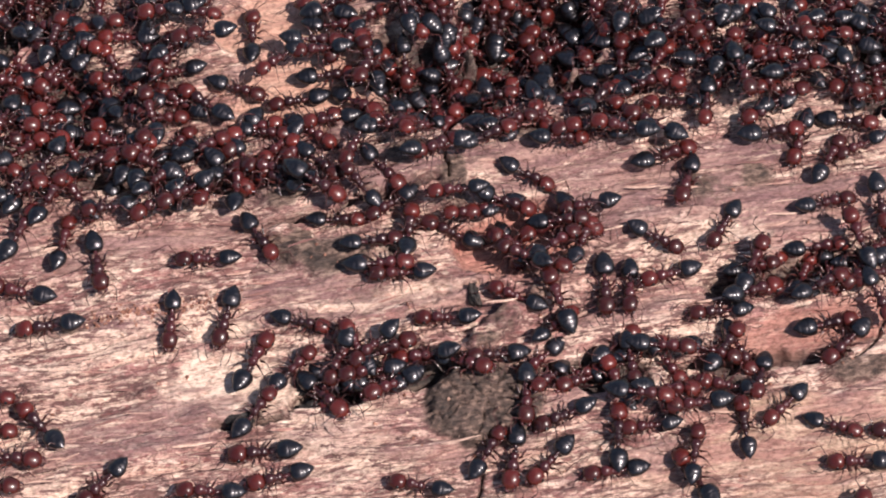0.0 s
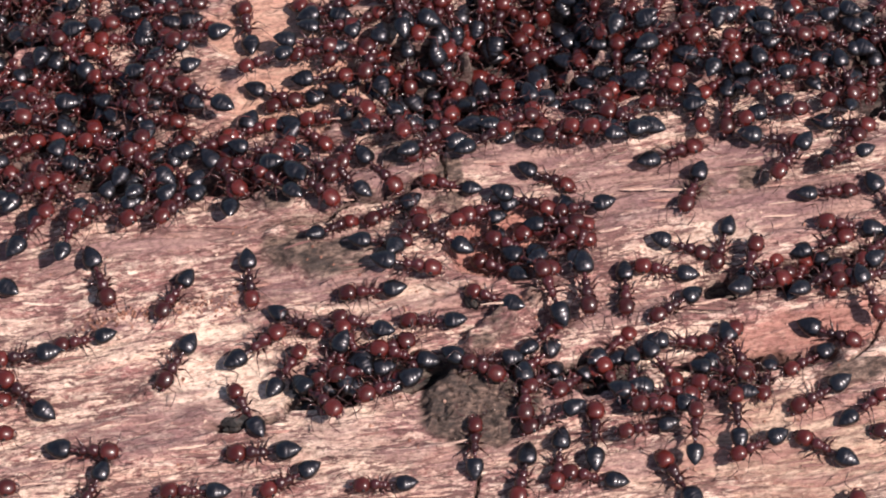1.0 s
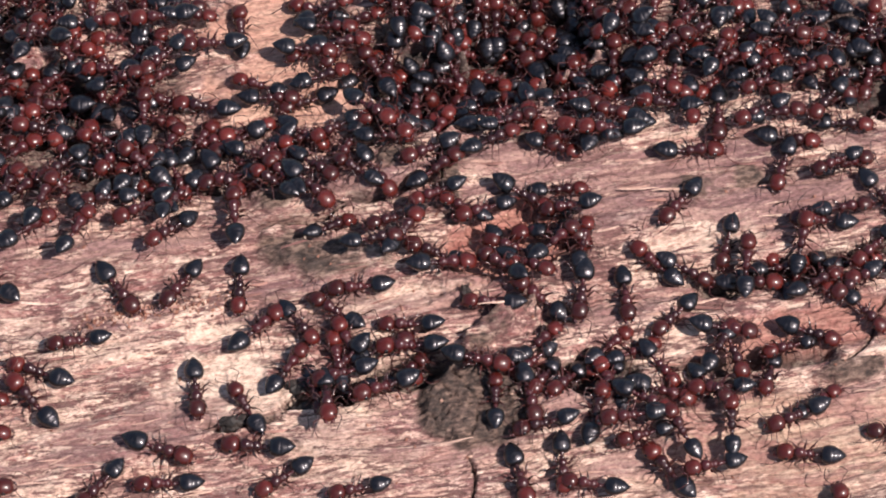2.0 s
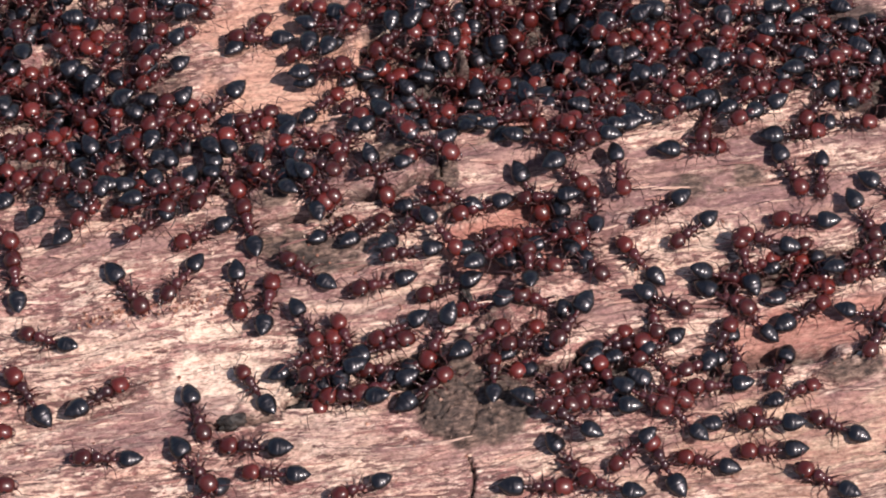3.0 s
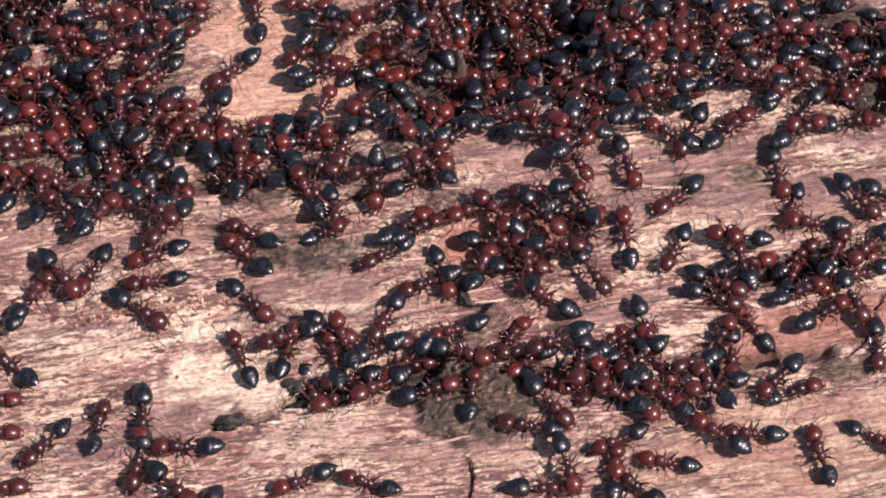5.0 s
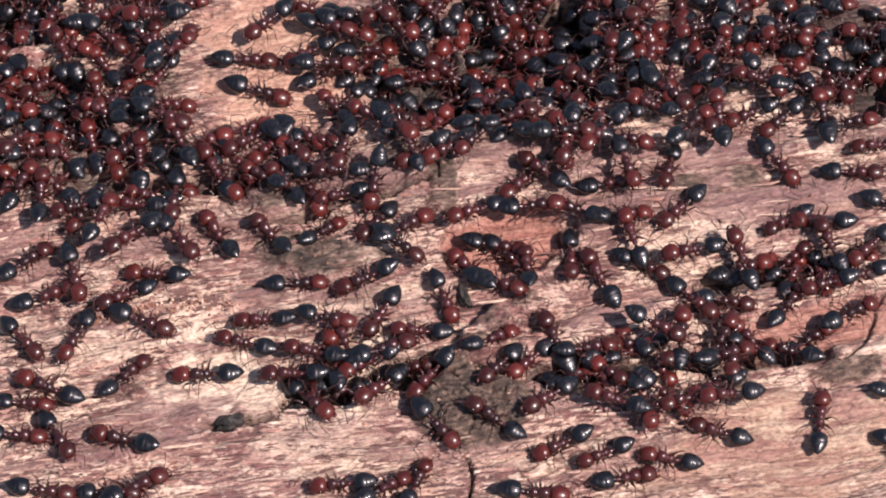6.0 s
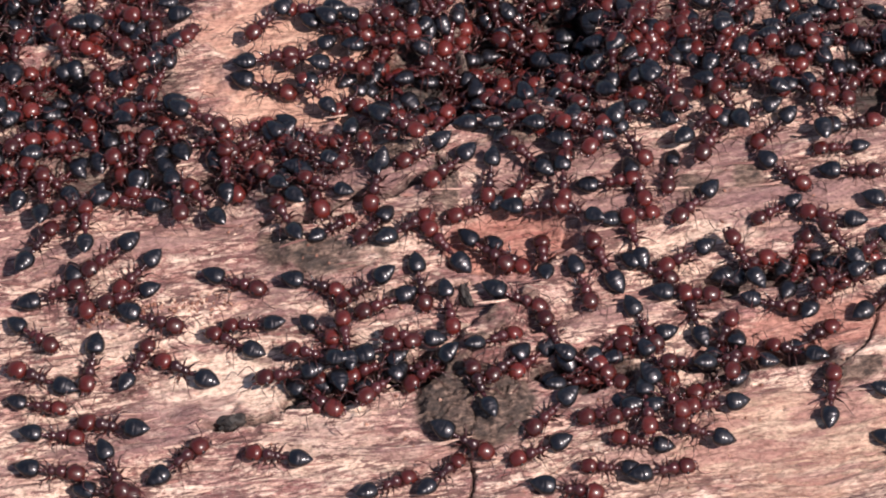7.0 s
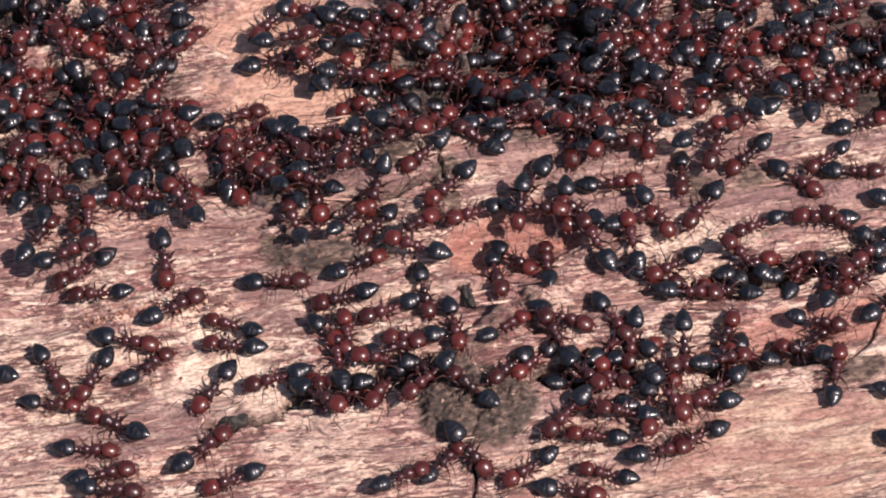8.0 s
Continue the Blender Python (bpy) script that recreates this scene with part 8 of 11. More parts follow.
    go(139, (0.00, -25.06, -3.46, 170, 0.0), (0.50, -26.25, -2.67, 150, 0.0), (1.00, -26.70, -2.40, 147, 0.0), (1.70, -26.59, -2.61, 147, 0.0), (2.80, -24.96, -2.63, 99, 0.0), (3.00, -24.89, -2.80, 99, 0.0), (3.50, -23.69, -3.10, 99, 0.0), (4.00, -23.95, -3.64, 99, 0.0), (4.50, -23.69, -3.74, 63, 0.0), (4.70, -23.89, -3.78, 63, 0.0), (5.80, -22.92, -3.86, 18, 0.0), (6.50, -23.24, -3.66, 18, 0.0), (7.00, -22.64, -3.77, 18, 0.0), (7.50, -21.81, -3.22, 18, 0.4), (8.00, -22.00, -1.82, 18, 1.4))
    go(140, (0.00, -20.54, -1.63, -78, 0.0), (0.50, -20.40, -1.91, -78, 0.0), (1.00, -20.12, -2.54, -68, 0.0), (1.70, -19.28, -3.35, -55, 0.0), (2.80, -18.05, -3.19, -54, 0.0), (3.00, -18.23, -3.44, -54, 0.0), (4.00, -18.15, -4.44, -61, 0.0), (4.50, -17.74, -4.75, -38, 0.0), (4.70, -17.54, -4.61, -38, 0.0), (5.25, -17.37, -5.20, -30, 0.3), (6.00, -17.22, -5.47, -23, 0.0), (6.50, -16.90, -5.47, -30, 0.1), (7.00, -16.78, -5.38, -19, 0.0), (7.50, -16.07, -5.54, -19, 0.0), (8.00, -15.72, -4.52, 27, 0.0))
    go(141, (0.00, -14.16, -1.45, -175, 0.0), (0.50, -15.78, -2.52, -148, 0.0), (1.00, -15.69, -3.71, -118, 0.0), (1.50, -15.72, -3.86, -124, 0.0), (1.70, -15.39, -3.37, -122, 0.0), (2.80, -14.99, -2.80, -124, 0.0), (3.00, -15.04, -2.74, -124, 0.0), (3.50, -14.86, -2.94, -167, 0.0), (4.00, -15.72, -2.88, -167, 0.0), (4.50, -15.96, -2.61, -171, 0.0), (4.70, -16.01, -2.67, -171, 0.0), (5.80, -18.20, -3.85, -153, 0.0), (7.50, -18.19, -4.03, -162, 0.0), (8.00, -19.96, -3.67, -176, 0.0))
    go(142, (0.00, -11.09, 0.17, -58, 0.0), (0.50, -10.84, -1.66, -77, 0.0), (1.00, -11.36, -2.53, -83, 0.0), (1.50, -11.77, -2.86, -93, 0.0), (1.70, -11.65, -2.94, -93, 0.0), (2.80, -12.09, -3.08, -84, 0.0), (3.00, -11.77, -3.34, -84, 0.0), (3.50, -11.95, -3.29, -66, 0.0), (4.00, -12.14, -3.35, -62, 0.0), (4.50, -11.39, -4.11, -52, 0.0), (4.70, -11.23, -4.34, -52, 0.0), (5.80, -9.17, -3.08, 1, 0.0), (6.00, -8.28, -3.06, 1, 0.0), (6.50, -7.56, -3.36, -14, 0.2), (7.00, -7.37, -3.18, -14, 0.1), (7.50, -6.29, -3.50, -14, 0.4), (8.00, -4.95, -1.96, 22, 0.0))
    go(143, (0.00, -22.79, -0.14, 78, 0.0), (0.50, -22.60, -0.64, 76, 0.9), (1.00, -22.15, -0.08, 76, 1.0), (2.80, -21.43, 0.61, 50, 0.9), (3.00, -21.48, 0.86, 50, 0.6), (3.50, -21.45, 0.58, 52, 1.2), (4.50, -20.71, 1.12, 49, 1.4), (4.70, -20.27, 1.07, 49, 1.1), (5.80, -19.98, 1.04, 67, 0.9), (6.00, -19.97, 0.90, 67, 1.0), (6.50, -20.37, 0.17, 85, 0.8), (7.00, -20.91, 0.42, 93, 0.7), (7.50, -21.02, 0.79, 96, 0.5), (8.00, -20.85, 0.65, 94, 1.0))
    go(144, (0.00, -25.34, 0.33, 61, 0.5), (0.50, -24.92, 0.56, 63, 0.6), (1.50, -24.17, 0.47, 46, 0.7), (1.70, -24.16, 0.51, 46, 0.7), (2.43, -25.80, 0.54, -7, 0.7), (2.80, -26.70, 0.86, -34, 0.2), (3.00, -26.65, 0.75, -34, 0.0), (3.50, -25.08, 0.30, -34, 0.0), (4.00, -23.70, -0.88, -34, 0.0), (4.50, -22.76, -1.58, -47, 0.0), (4.70, -22.49, -2.10, -47, 0.0), (5.25, -21.95, -2.61, -60, 0.8), (6.00, -21.37, -2.39, -74, 0.3), (6.50, -21.27, -3.40, -74, 0.0), (7.00, -21.02, -3.58, -70, 0.0), (7.50, -20.76, -5.10, -54, 0.0), (8.00, -18.35, -6.81, -13, 0.0))
    go(145, (0.00, -17.52, 3.58, 49, 1.1), (0.50, -17.70, 3.43, 49, 1.1), (1.70, -17.42, 3.82, 51, 1.1), (2.07, -16.17, 2.38, 104, 0.8), (2.43, -15.00, 1.46, 156, 0.8), (2.80, -13.89, 1.01, 209, 0.0), (3.50, -14.98, -0.55, 209, 0.0), (4.00, -16.40, -0.80, 191, 0.0), (4.50, -16.74, -0.88, 206, 0.0), (4.70, -16.47, -0.77, 206, 0.0), (5.80, -16.48, -2.22, 178, 0.0), (6.00, -16.47, -2.27, 178, 0.0), (6.50, -17.61, -1.68, 217, 0.0), (7.00, -17.73, -2.27, 229, 0.0), (7.50, -17.12, -1.81, 239, 0.0), (8.00, -16.41, -1.13, 277, 0.0))
    go(146, (0.00, -20.10, 1.91, -165, 0.7), (0.50, -20.33, 1.73, -165, 0.7), (1.00, -19.76, 1.99, -163, 0.8), (1.70, -19.71, 2.36, -170, 0.6), (2.25, -19.91, 2.97, -169, 0.7), (3.00, -20.01, 3.19, -168, 1.0), (4.70, -19.84, 3.24, -171, 1.1), (5.25, -20.55, 2.47, -168, 0.6), (5.80, -21.32, 2.08, -164, 0.6), (7.00, -21.30, 2.24, -162, 0.7), (7.50, -21.53, 2.50, -179, 0.7), (8.00, -21.72, 2.71, -179, 0.7))
    go(147, (0.00, -18.81, 5.60, 64, 1.2), (1.50, -18.65, 5.58, 64, 1.4), (1.70, -18.78, 5.87, 68, 1.4), (2.07, -18.10, 4.56, 52, 0.8), (2.43, -17.47, 3.46, 35, 1.2), (2.80, -16.87, 2.57, 19, 1.3), (3.00, -16.93, 2.51, 19, 1.4), (3.50, -17.10, 2.38, -1, 1.4), (4.00, -17.22, 2.49, -6, 1.4), (4.50, -16.96, 2.33, -12, 1.4), (4.70, -17.12, 2.06, -26, 1.4), (5.25, -16.65, 1.34, -39, 0.6), (5.80, -16.11, 0.16, -52, 0.5), (6.00, -15.38, -0.23, -52, 0.7), (6.50, -14.07, -1.88, -39, 0.0), (7.00, -11.96, -2.97, -22, 0.0), (7.50, -10.59, -3.71, -31, 0.0), (8.00, -9.68, -2.96, -2, 0.0))
    go(148, (0.00, -25.34, 3.26, 61, 0.5), (1.00, -25.12, 3.50, 61, 0.6), (1.50, -24.82, 3.58, 61, 0.6), (1.70, -25.39, 3.54, 61, 0.8), (2.25, -26.67, 3.45, 61, 0.0), (2.80, -27.94, 3.36, 61, 0.0), (8.00, -28.02, 3.40, 61, 0.0))
    go(149, (0.00, -16.17, 10.29, 149, 0.0), (0.50, -16.05, 10.22, 149, 0.0), (1.00, -16.24, 10.39, 149, 1.1), (1.70, -16.50, 10.63, 148, 1.3), (2.07, -16.52, 10.27, 175, 0.0), (2.80, -16.57, 9.56, 227, 0.4), (4.70, -16.61, 9.38, 223, 0.2), (5.25, -17.87, 9.75, 206, 1.1), (5.80, -19.13, 10.11, 188, 1.0), (6.00, -18.97, 10.13, 188, 1.0), (6.50, -18.55, 9.79, 194, 1.1), (7.00, -17.38, 9.32, 194, 1.1), (7.50, -16.69, 9.09, 194, 0.9), (8.00, -16.56, 8.90, 194, 0.5))
    go(150, (0.00, -14.72, 9.75, 144, 0.4), (0.50, -14.62, 9.81, 146, 0.3), (1.00, -14.54, 9.85, 149, 1.4), (1.70, -14.53, 9.83, 153, 1.4), (2.07, -14.15, 9.53, 178, 0.4), (2.43, -13.77, 9.19, 202, 0.9), (2.80, -13.49, 9.75, 227, 0.0), (3.00, -13.34, 10.12, 227, 0.0), (3.50, -13.90, 8.74, 227, 1.0), (4.00, -14.04, 8.13, 211, 1.0), (4.70, -14.26, 8.16, 211, 0.8), (5.07, -13.27, 9.33, 255, 0.3), (5.43, -12.25, 10.29, 298, 0.0), (5.80, -11.21, 11.07, 342, 0.0), (7.00, -10.69, 11.65, 342, 0.0), (7.50, -10.75, 12.07, 378, 0.6), (8.00, -10.48, 13.49, 378, 0.0))
    go(151, (0.00, -12.51, 7.91, -119, 0.0), (1.50, -12.48, 7.75, -114, 0.0), (1.70, -12.52, 7.73, -114, 0.2), (2.07, -12.19, 7.53, -156, 0.0), (2.43, -11.86, 7.34, -198, 0.0), (2.80, -11.53, 7.14, -239, 0.0), (3.00, -11.37, 7.47, -249, 0.0), (3.50, -11.76, 6.90, -219, 0.0), (4.00, -12.06, 7.00, -219, 0.0), (4.50, -12.01, 7.02, -219, 0.0), (4.70, -11.88, 7.48, -231, 0.0), (5.43, -11.49, 7.59, -176, 0.0), (5.80, -11.29, 7.64, -149, 0.0), (7.00, -11.27, 7.29, -149, 0.0), (7.50, -11.09, 7.45, -155, 0.0), (8.00, -11.05, 7.54, -151, 0.0))
    go(152, (0.00, -20.03, 7.01, 176, 0.7), (1.70, -20.24, 7.07, 171, 0.7), (2.43, -19.72, 7.33, 117, 0.7), (2.80, -19.46, 7.46, 89, 0.7), (3.00, -19.59, 7.75, 93, 0.7), (3.50, -19.40, 8.08, 80, 1.2), (4.00, -19.18, 8.86, 71, 1.1), (4.70, -18.90, 8.96, 69, 1.1), (5.07, -19.27, 9.03, 95, 1.0), (5.43, -19.64, 9.09, 121, 1.4), (5.80, -20.02, 9.16, 146, 1.3), (7.00, -19.87, 9.07, 141, 1.4), (8.00, -20.03, 8.97, 136, 1.1))
    go(153, (0.00, -17.86, 8.71, 106, 1.0), (0.50, -17.95, 8.77, 104, 1.0), (1.00, -18.04, 8.82, 101, 1.4), (1.70, -18.07, 8.83, 97, 1.4), (2.25, -17.50, 8.62, 85, 0.5), (2.80, -16.94, 8.41, 73, 0.6), (4.70, -17.17, 8.59, 81, 0.5), (5.07, -17.15, 7.89, 45, 1.3), (5.43, -17.26, 8.08, 9, 1.4), (5.80, -17.40, 8.47, -27, 1.1), (6.00, -16.70, 8.51, -27, 1.4), (6.50, -16.21, 8.48, -27, 1.4), (7.00, -14.49, 8.18, -27, 1.4), (7.50, -13.26, 7.86, -18, 0.8), (8.00, -12.60, 9.20, 19, 0.0))
    go(154, (0.00, -14.83, 6.55, 29, 0.6), (0.50, -14.79, 6.55, 18, 0.6), (1.00, -14.52, 6.76, 18, 0.5), (1.50, -14.68, 7.05, 28, 0.5), (1.70, -14.68, 7.02, 30, 0.6), (2.07, -14.70, 7.40, 64, 0.0), (2.43, -14.66, 7.38, 98, 0.5), (2.80, -14.63, 7.35, 131, 0.7), (4.70, -14.45, 7.38, 122, 0.6), (5.25, -14.93, 6.97, 119, 0.7), (5.80, -15.41, 6.55, 117, 1.4), (6.50, -15.60, 6.54, 117, 1.4), (7.00, -16.07, 7.26, 117, 0.5), (7.50, -16.23, 7.34, 117, 1.2), (8.00, -16.09, 7.42, 117, 0.8))
    go(155, (0.00, -11.12, 8.00, -8, 0.1), (0.50, -11.17, 6.89, -10, 0.7), (1.00, -11.11, 6.05, -14, 1.1), (1.50, -11.23, 6.26, -16, 0.8), (1.70, -11.56, 6.19, -14, 0.8), (2.80, -7.95, 4.22, -38, 1.1), (3.00, -7.22, 3.43, -41, 1.1), (3.50, -6.40, 2.85, -38, 1.1), (4.00, -5.27, 2.41, -48, 0.7), (4.50, -6.41, 1.26, -48, 1.0), (4.70, -6.30, 0.94, -48, 1.1), (5.07, -5.96, 1.82, -88, 0.5), (5.43, -5.60, 2.48, -127, 0.2), (5.80, -5.22, 2.69, -167, 0.7), (6.00, -5.58, 2.83, -167, 0.6), (6.50, -6.11, 3.17, -187, 0.4), (7.00, -6.83, 3.42, -200, 0.6), (7.50, -7.26, 3.57, -202, 0.8), (8.00, -7.45, 3.59, -202, 0.7))
    go(156, (0.00, -12.86, 11.33, -20, 0.0), (0.50, -11.68, 11.36, -20, 0.1), (1.00, -10.28, 10.95, -20, 0.2), (1.50, -10.23, 10.67, -5, 0.6), (1.70, -10.10, 10.71, -7, 0.7), (2.25, -10.88, 10.39, 4, 0.0), (2.80, -11.63, 9.59, 15, 0.0), (3.00, -11.55, 9.21, 15, 0.0), (3.50, -10.68, 8.97, 19, 0.0), (4.00, -9.96, 9.17, 34, 0.0), (4.50, -9.61, 9.16, 43, 0.0), (4.70, -9.61, 9.17, 43, 0.0), (5.07, -9.36, 8.38, 13, 0.0), (5.43, -9.12, 7.59, -17, 0.5), (5.80, -8.87, 6.80, -47, 0.4), (8.00, -9.09, 7.00, -46, 0.7))
    go(157, (0.00, -8.16, 8.99, 11, 0.0), (0.50, -8.13, 9.10, 11, 0.0), (1.50, -8.83, 8.38, 11, 0.0), (1.70, -8.69, 8.03, 5, 0.0), (2.80, -8.06, 7.03, 7, 0.0), (4.70, -7.82, 7.21, -1, 0.0), (5.25, -7.59, 7.32, -9, 0.0), (5.80, -7.35, 7.42, -16, 0.3), (6.00, -7.39, 7.39, -15, 0.0), (7.00, -7.39, 7.28, -9, 0.0), (7.50, -7.30, 7.27, -8, 0.5), (8.00, -7.21, 7.30, -7, 0.7))
    go(158, (0.00, -24.73, 10.70, 174, 0.0), (0.50, -24.67, 10.84, 174, 1.4), (1.00, -24.41, 10.37, 174, 1.4), (1.50, -24.10, 10.23, 174, 1.0), (1.70, -23.91, 10.34, 174, 1.0), (2.43, -21.46, 9.85, 186, 1.1), (2.80, -20.24, 9.60, 192, 0.9), (4.70, -20.00, 9.77, 182, 0.7), (6.00, -20.21, 9.45, 173, 0.7), (7.50, -20.00, 9.57, 170, 0.7), (8.00, -20.05, 9.54, 167, 0.7))
    go(159, (0.00, -24.21, 8.24, 186, 0.5), (0.50, -24.28, 8.30, 184, 1.4), (1.00, -24.38, 8.36, 181, 1.4), (1.50, -24.44, 8.41, 178, 1.0), (1.70, -24.44, 8.42, 177, 1.4), (2.25, -23.96, 7.42, 190, 0.4), (2.80, -23.47, 6.42, 202, 0.0), (4.70, -23.71, 6.60, 211, 0.0), (5.07, -23.14, 7.16, 190, 0.0), (5.43, -22.58, 7.72, 169, 0.7), (5.80, -22.01, 8.29, 148, 0.0), (8.00, -22.13, 8.13, 138, 0.0))
    go(160, (0.00, -23.98, 5.08, -117, 0.8), (1.00, -23.77, 5.01, -117, 0.9), (1.50, -23.20, 5.47, -117, 0.8), (1.70, -23.10, 5.48, -117, 0.7), (2.07, -22.44, 4.81, -138, 1.1), (2.80, -21.10, 3.47, -180, 0.8), (4.70, -21.11, 3.29, -176, 0.7), (5.07, -22.13, 1.26, -225, 0.7), (5.43, -23.24, -0.27, -274, 0.7), (5.80, -24.46, -1.36, -323, 0.0), (6.00, -24.41, -1.40, -323, 0.0), (6.50, -23.74, -1.19, -323, 0.0), (7.00, -23.77, -0.70, -302, 0.6), (7.50, -23.87, -0.56, -302, 0.7), (8.00, -23.92, -0.20, -302, 0.8))
    go(161, (0.00, -21.42, 5.40, 25, 0.6), (0.50, -21.36, 5.17, -6, 0.7), (1.00, -21.30, 5.32, -6, 0.7), (1.50, -21.22, 5.15, -6, 0.6), (1.70, -20.80, 5.30, -3, 0.7), (2.80, -20.38, 5.56, -56, 0.7), (4.70, -20.49, 5.43, -48, 0.6), (5.07, -19.79, 5.88, -77, 0.6), (5.43, -19.10, 6.32, -106, 1.4), (5.80, -18.41, 6.77, -136, 0.7), (8.00, -18.57, 6.70, -144, 0.7))
    go(162, (0.00, 1.30, 10.36, 130, 1.3), (1.00, 1.09, 10.23, 130, 1.1), (1.50, 1.03, 10.42, 130, 1.0), (1.70, 1.05, 10.20, 130, 1.0), (2.25, 1.03, 9.36, 140, 0.0), (2.80, 1.00, 8.12, 150, 0.6), (3.50, 1.02, 7.77, 150, 0.7), (4.00, 1.11, 6.18, 212, 1.1), (4.50, 0.85, 6.26, 220, 1.1), (5.25, 1.67, 6.94, 224, 0.7), (5.80, 2.33, 7.01, 228, 0.9), (6.00, 2.33, 6.68, 228, 0.7), (6.50, 2.30, 5.36, 243, 0.7), (7.00, 3.07, 4.34, 263, 0.4), (7.50, 3.98, 2.99, 263, 1.4), (8.00, 4.71, 2.27, 263, 1.4))
    go(163, (0.00, 2.42, 6.61, 25, 0.7), (1.70, 2.53, 6.55, 33, 0.5), (2.25, 3.95, 6.52, 13, 0.5), (2.80, 5.38, 6.84, -6, 0.4), (3.00, 5.65, 6.77, -4, 0.5), (3.50, 5.71, 7.01, 1, 0.7), (4.70, 5.86, 6.98, -0, 0.7), (5.25, 6.10, 6.58, -3, 1.3), (5.80, 6.37, 6.71, -7, 1.0), (6.50, 6.56, 7.52, 0, 0.8), (7.00, 7.05, 7.80, 7, 0.7), (7.50, 7.46, 8.39, 12, 0.7), (8.00, 8.03, 8.31, 9, 0.6))
    go(164, (0.00, -23.94, 12.93, -128, 0.9), (0.50, -24.17, 12.40, -119, 1.4), (1.00, -24.39, 12.14, -121, 1.4), (1.50, -24.42, 11.90, -121, 0.6), (1.70, -24.65, 12.04, -127, 0.7), (2.43, -23.36, 11.12, -69, 0.7), (2.80, -22.71, 10.66, -40, 0.5), (4.00, -22.70, 10.54, -36, 0.0), (4.70, -22.83, 10.56, -32, 0.0), (5.07, -23.67, 10.36, -79, 0.6), (5.43, -24.51, 10.15, -127, 0.6), (5.80, -25.35, 9.94, -175, 0.6), (7.50, -25.17, 9.93, -181, 0.4), (8.00, -25.26, 9.86, -184, 0.5))
    go(165, (0.00, -24.95, 8.98, 31, 0.1), (0.50, -24.95, 9.11, 31, 1.4), (1.00, -24.94, 9.23, 31, 1.4), (1.50, -25.03, 9.16, 31, 0.6), (1.70, -25.55, 9.15, 31, 1.3), (2.25, -26.72, 9.12, 31, 0.7), (2.80, -27.88, 9.10, 31, 0.7), (5.25, -27.92, 9.16, 31, 0.6), (6.00, -27.93, 9.18, 31, 1.0), (8.00, -27.96, 9.24, 31, 0.9))
    go(166, (0.00, -11.02, -11.56, 53, 0.2), (0.50, -11.16, -10.76, 105, 0.0), (1.00, -11.36, -11.20, 120, 0.0), (1.70, -11.32, -11.20, 120, 0.0), (2.80, -10.54, -10.21, 125, 0.0), (4.00, -11.63, -8.66, 125, 0.0), (4.50, -11.53, -8.06, 96, 0.0), (4.70, -11.57, -8.23, 96, 0.0), (5.07, -11.32, -7.85, 119, 0.0), (5.43, -10.98, -8.25, 142, 1.4), (5.80, -10.82, -7.08, 166, 0.0), (6.00, -11.15, -6.95, 166, 0.0), (6.50, -11.66, -6.97, 171, 0.0), (7.00, -11.93, -6.89, 156, 0.0), (7.50, -12.11, -6.92, 155, 0.0), (8.00, -12.07, -7.15, 176, 0.2))
    go(167, (0.00, -20.12, -18.98, 75, 0.0), (1.70, -20.18, -18.95, 92, 0.0), (2.80, -22.10, -20.46, 100, 0.0), (3.50, -21.26, -18.09, 100, 0.0), (4.00, -20.46, -15.84, 100, 0.0), (4.50, -19.67, -14.26, 89, 0.0), (4.70, -19.73, -13.89, 89, 0.0), (5.80, -17.78, -9.42, 42, 0.0), (6.00, -18.04, -9.18, 42, 0.0), (6.50, -17.21, -8.56, 71, 0.0), (7.00, -17.46, -8.51, 64, 0.0), (7.50, -17.90, -8.50, 78, 0.0), (8.00, -17.05, -8.59, 38, 0.0))
    go(168, (0.00, 26.19, -12.63, 178, 0.0), (1.70, 26.55, -12.50, 178, 0.0), (2.80, 23.74, -12.91, 167, 0.0), (3.00, 22.98, -12.30, 156, 0.0), (3.50, 22.72, -12.48, 181, 0.0), (4.50, 19.82, -12.79, 185, 0.0), (5.80, 16.47, -12.60, 168, 0.0), (6.00, 16.19, -12.60, 168, 0.0), (6.50, 15.26, -12.90, 168, 0.5), (7.50, 14.95, -12.89, 175, 0.5), (8.00, 14.78, -12.88, 204, 0.0))
    go(169, (0.00, 23.24, -18.55, 76, 0.0), (1.70, 23.17, -18.42, 94, 0.0), (2.80, 22.58, -16.12, 150, 0.0), (3.00, 22.17, -15.95, 150, 0.0), (3.50, 21.89, -16.37, 166, 0.0), (4.00, 21.53, -15.58, 136, 0.0), (4.50, 21.92, -15.23, 111, 0.0), (4.70, 21.89, -14.99, 111, 0.0), (5.80, 22.43, -12.23, 83, 0.0), (6.00, 22.05, -11.99, 83, 0.0), (6.50, 22.50, -11.00, 67, 0.0), (7.00, 22.71, -10.39, 83, 0.0), (7.50, 22.65, -10.30, 94, 0.0), (8.00, 22.92, -8.91, 80, 0.0))
    go(170, (0.00, -27.97, 5.96, 2, 0.0), (4.70, -27.38, 5.97, 1, 0.1), (6.00, -24.45, 5.93, 8, 0.7), (6.50, -24.07, 6.17, 10, 0.6), (7.00, -23.42, 6.18, 20, 0.6), (7.50, -23.23, 6.42, 20, 0.5), (8.00, -23.47, 6.54, 20, 0.4))
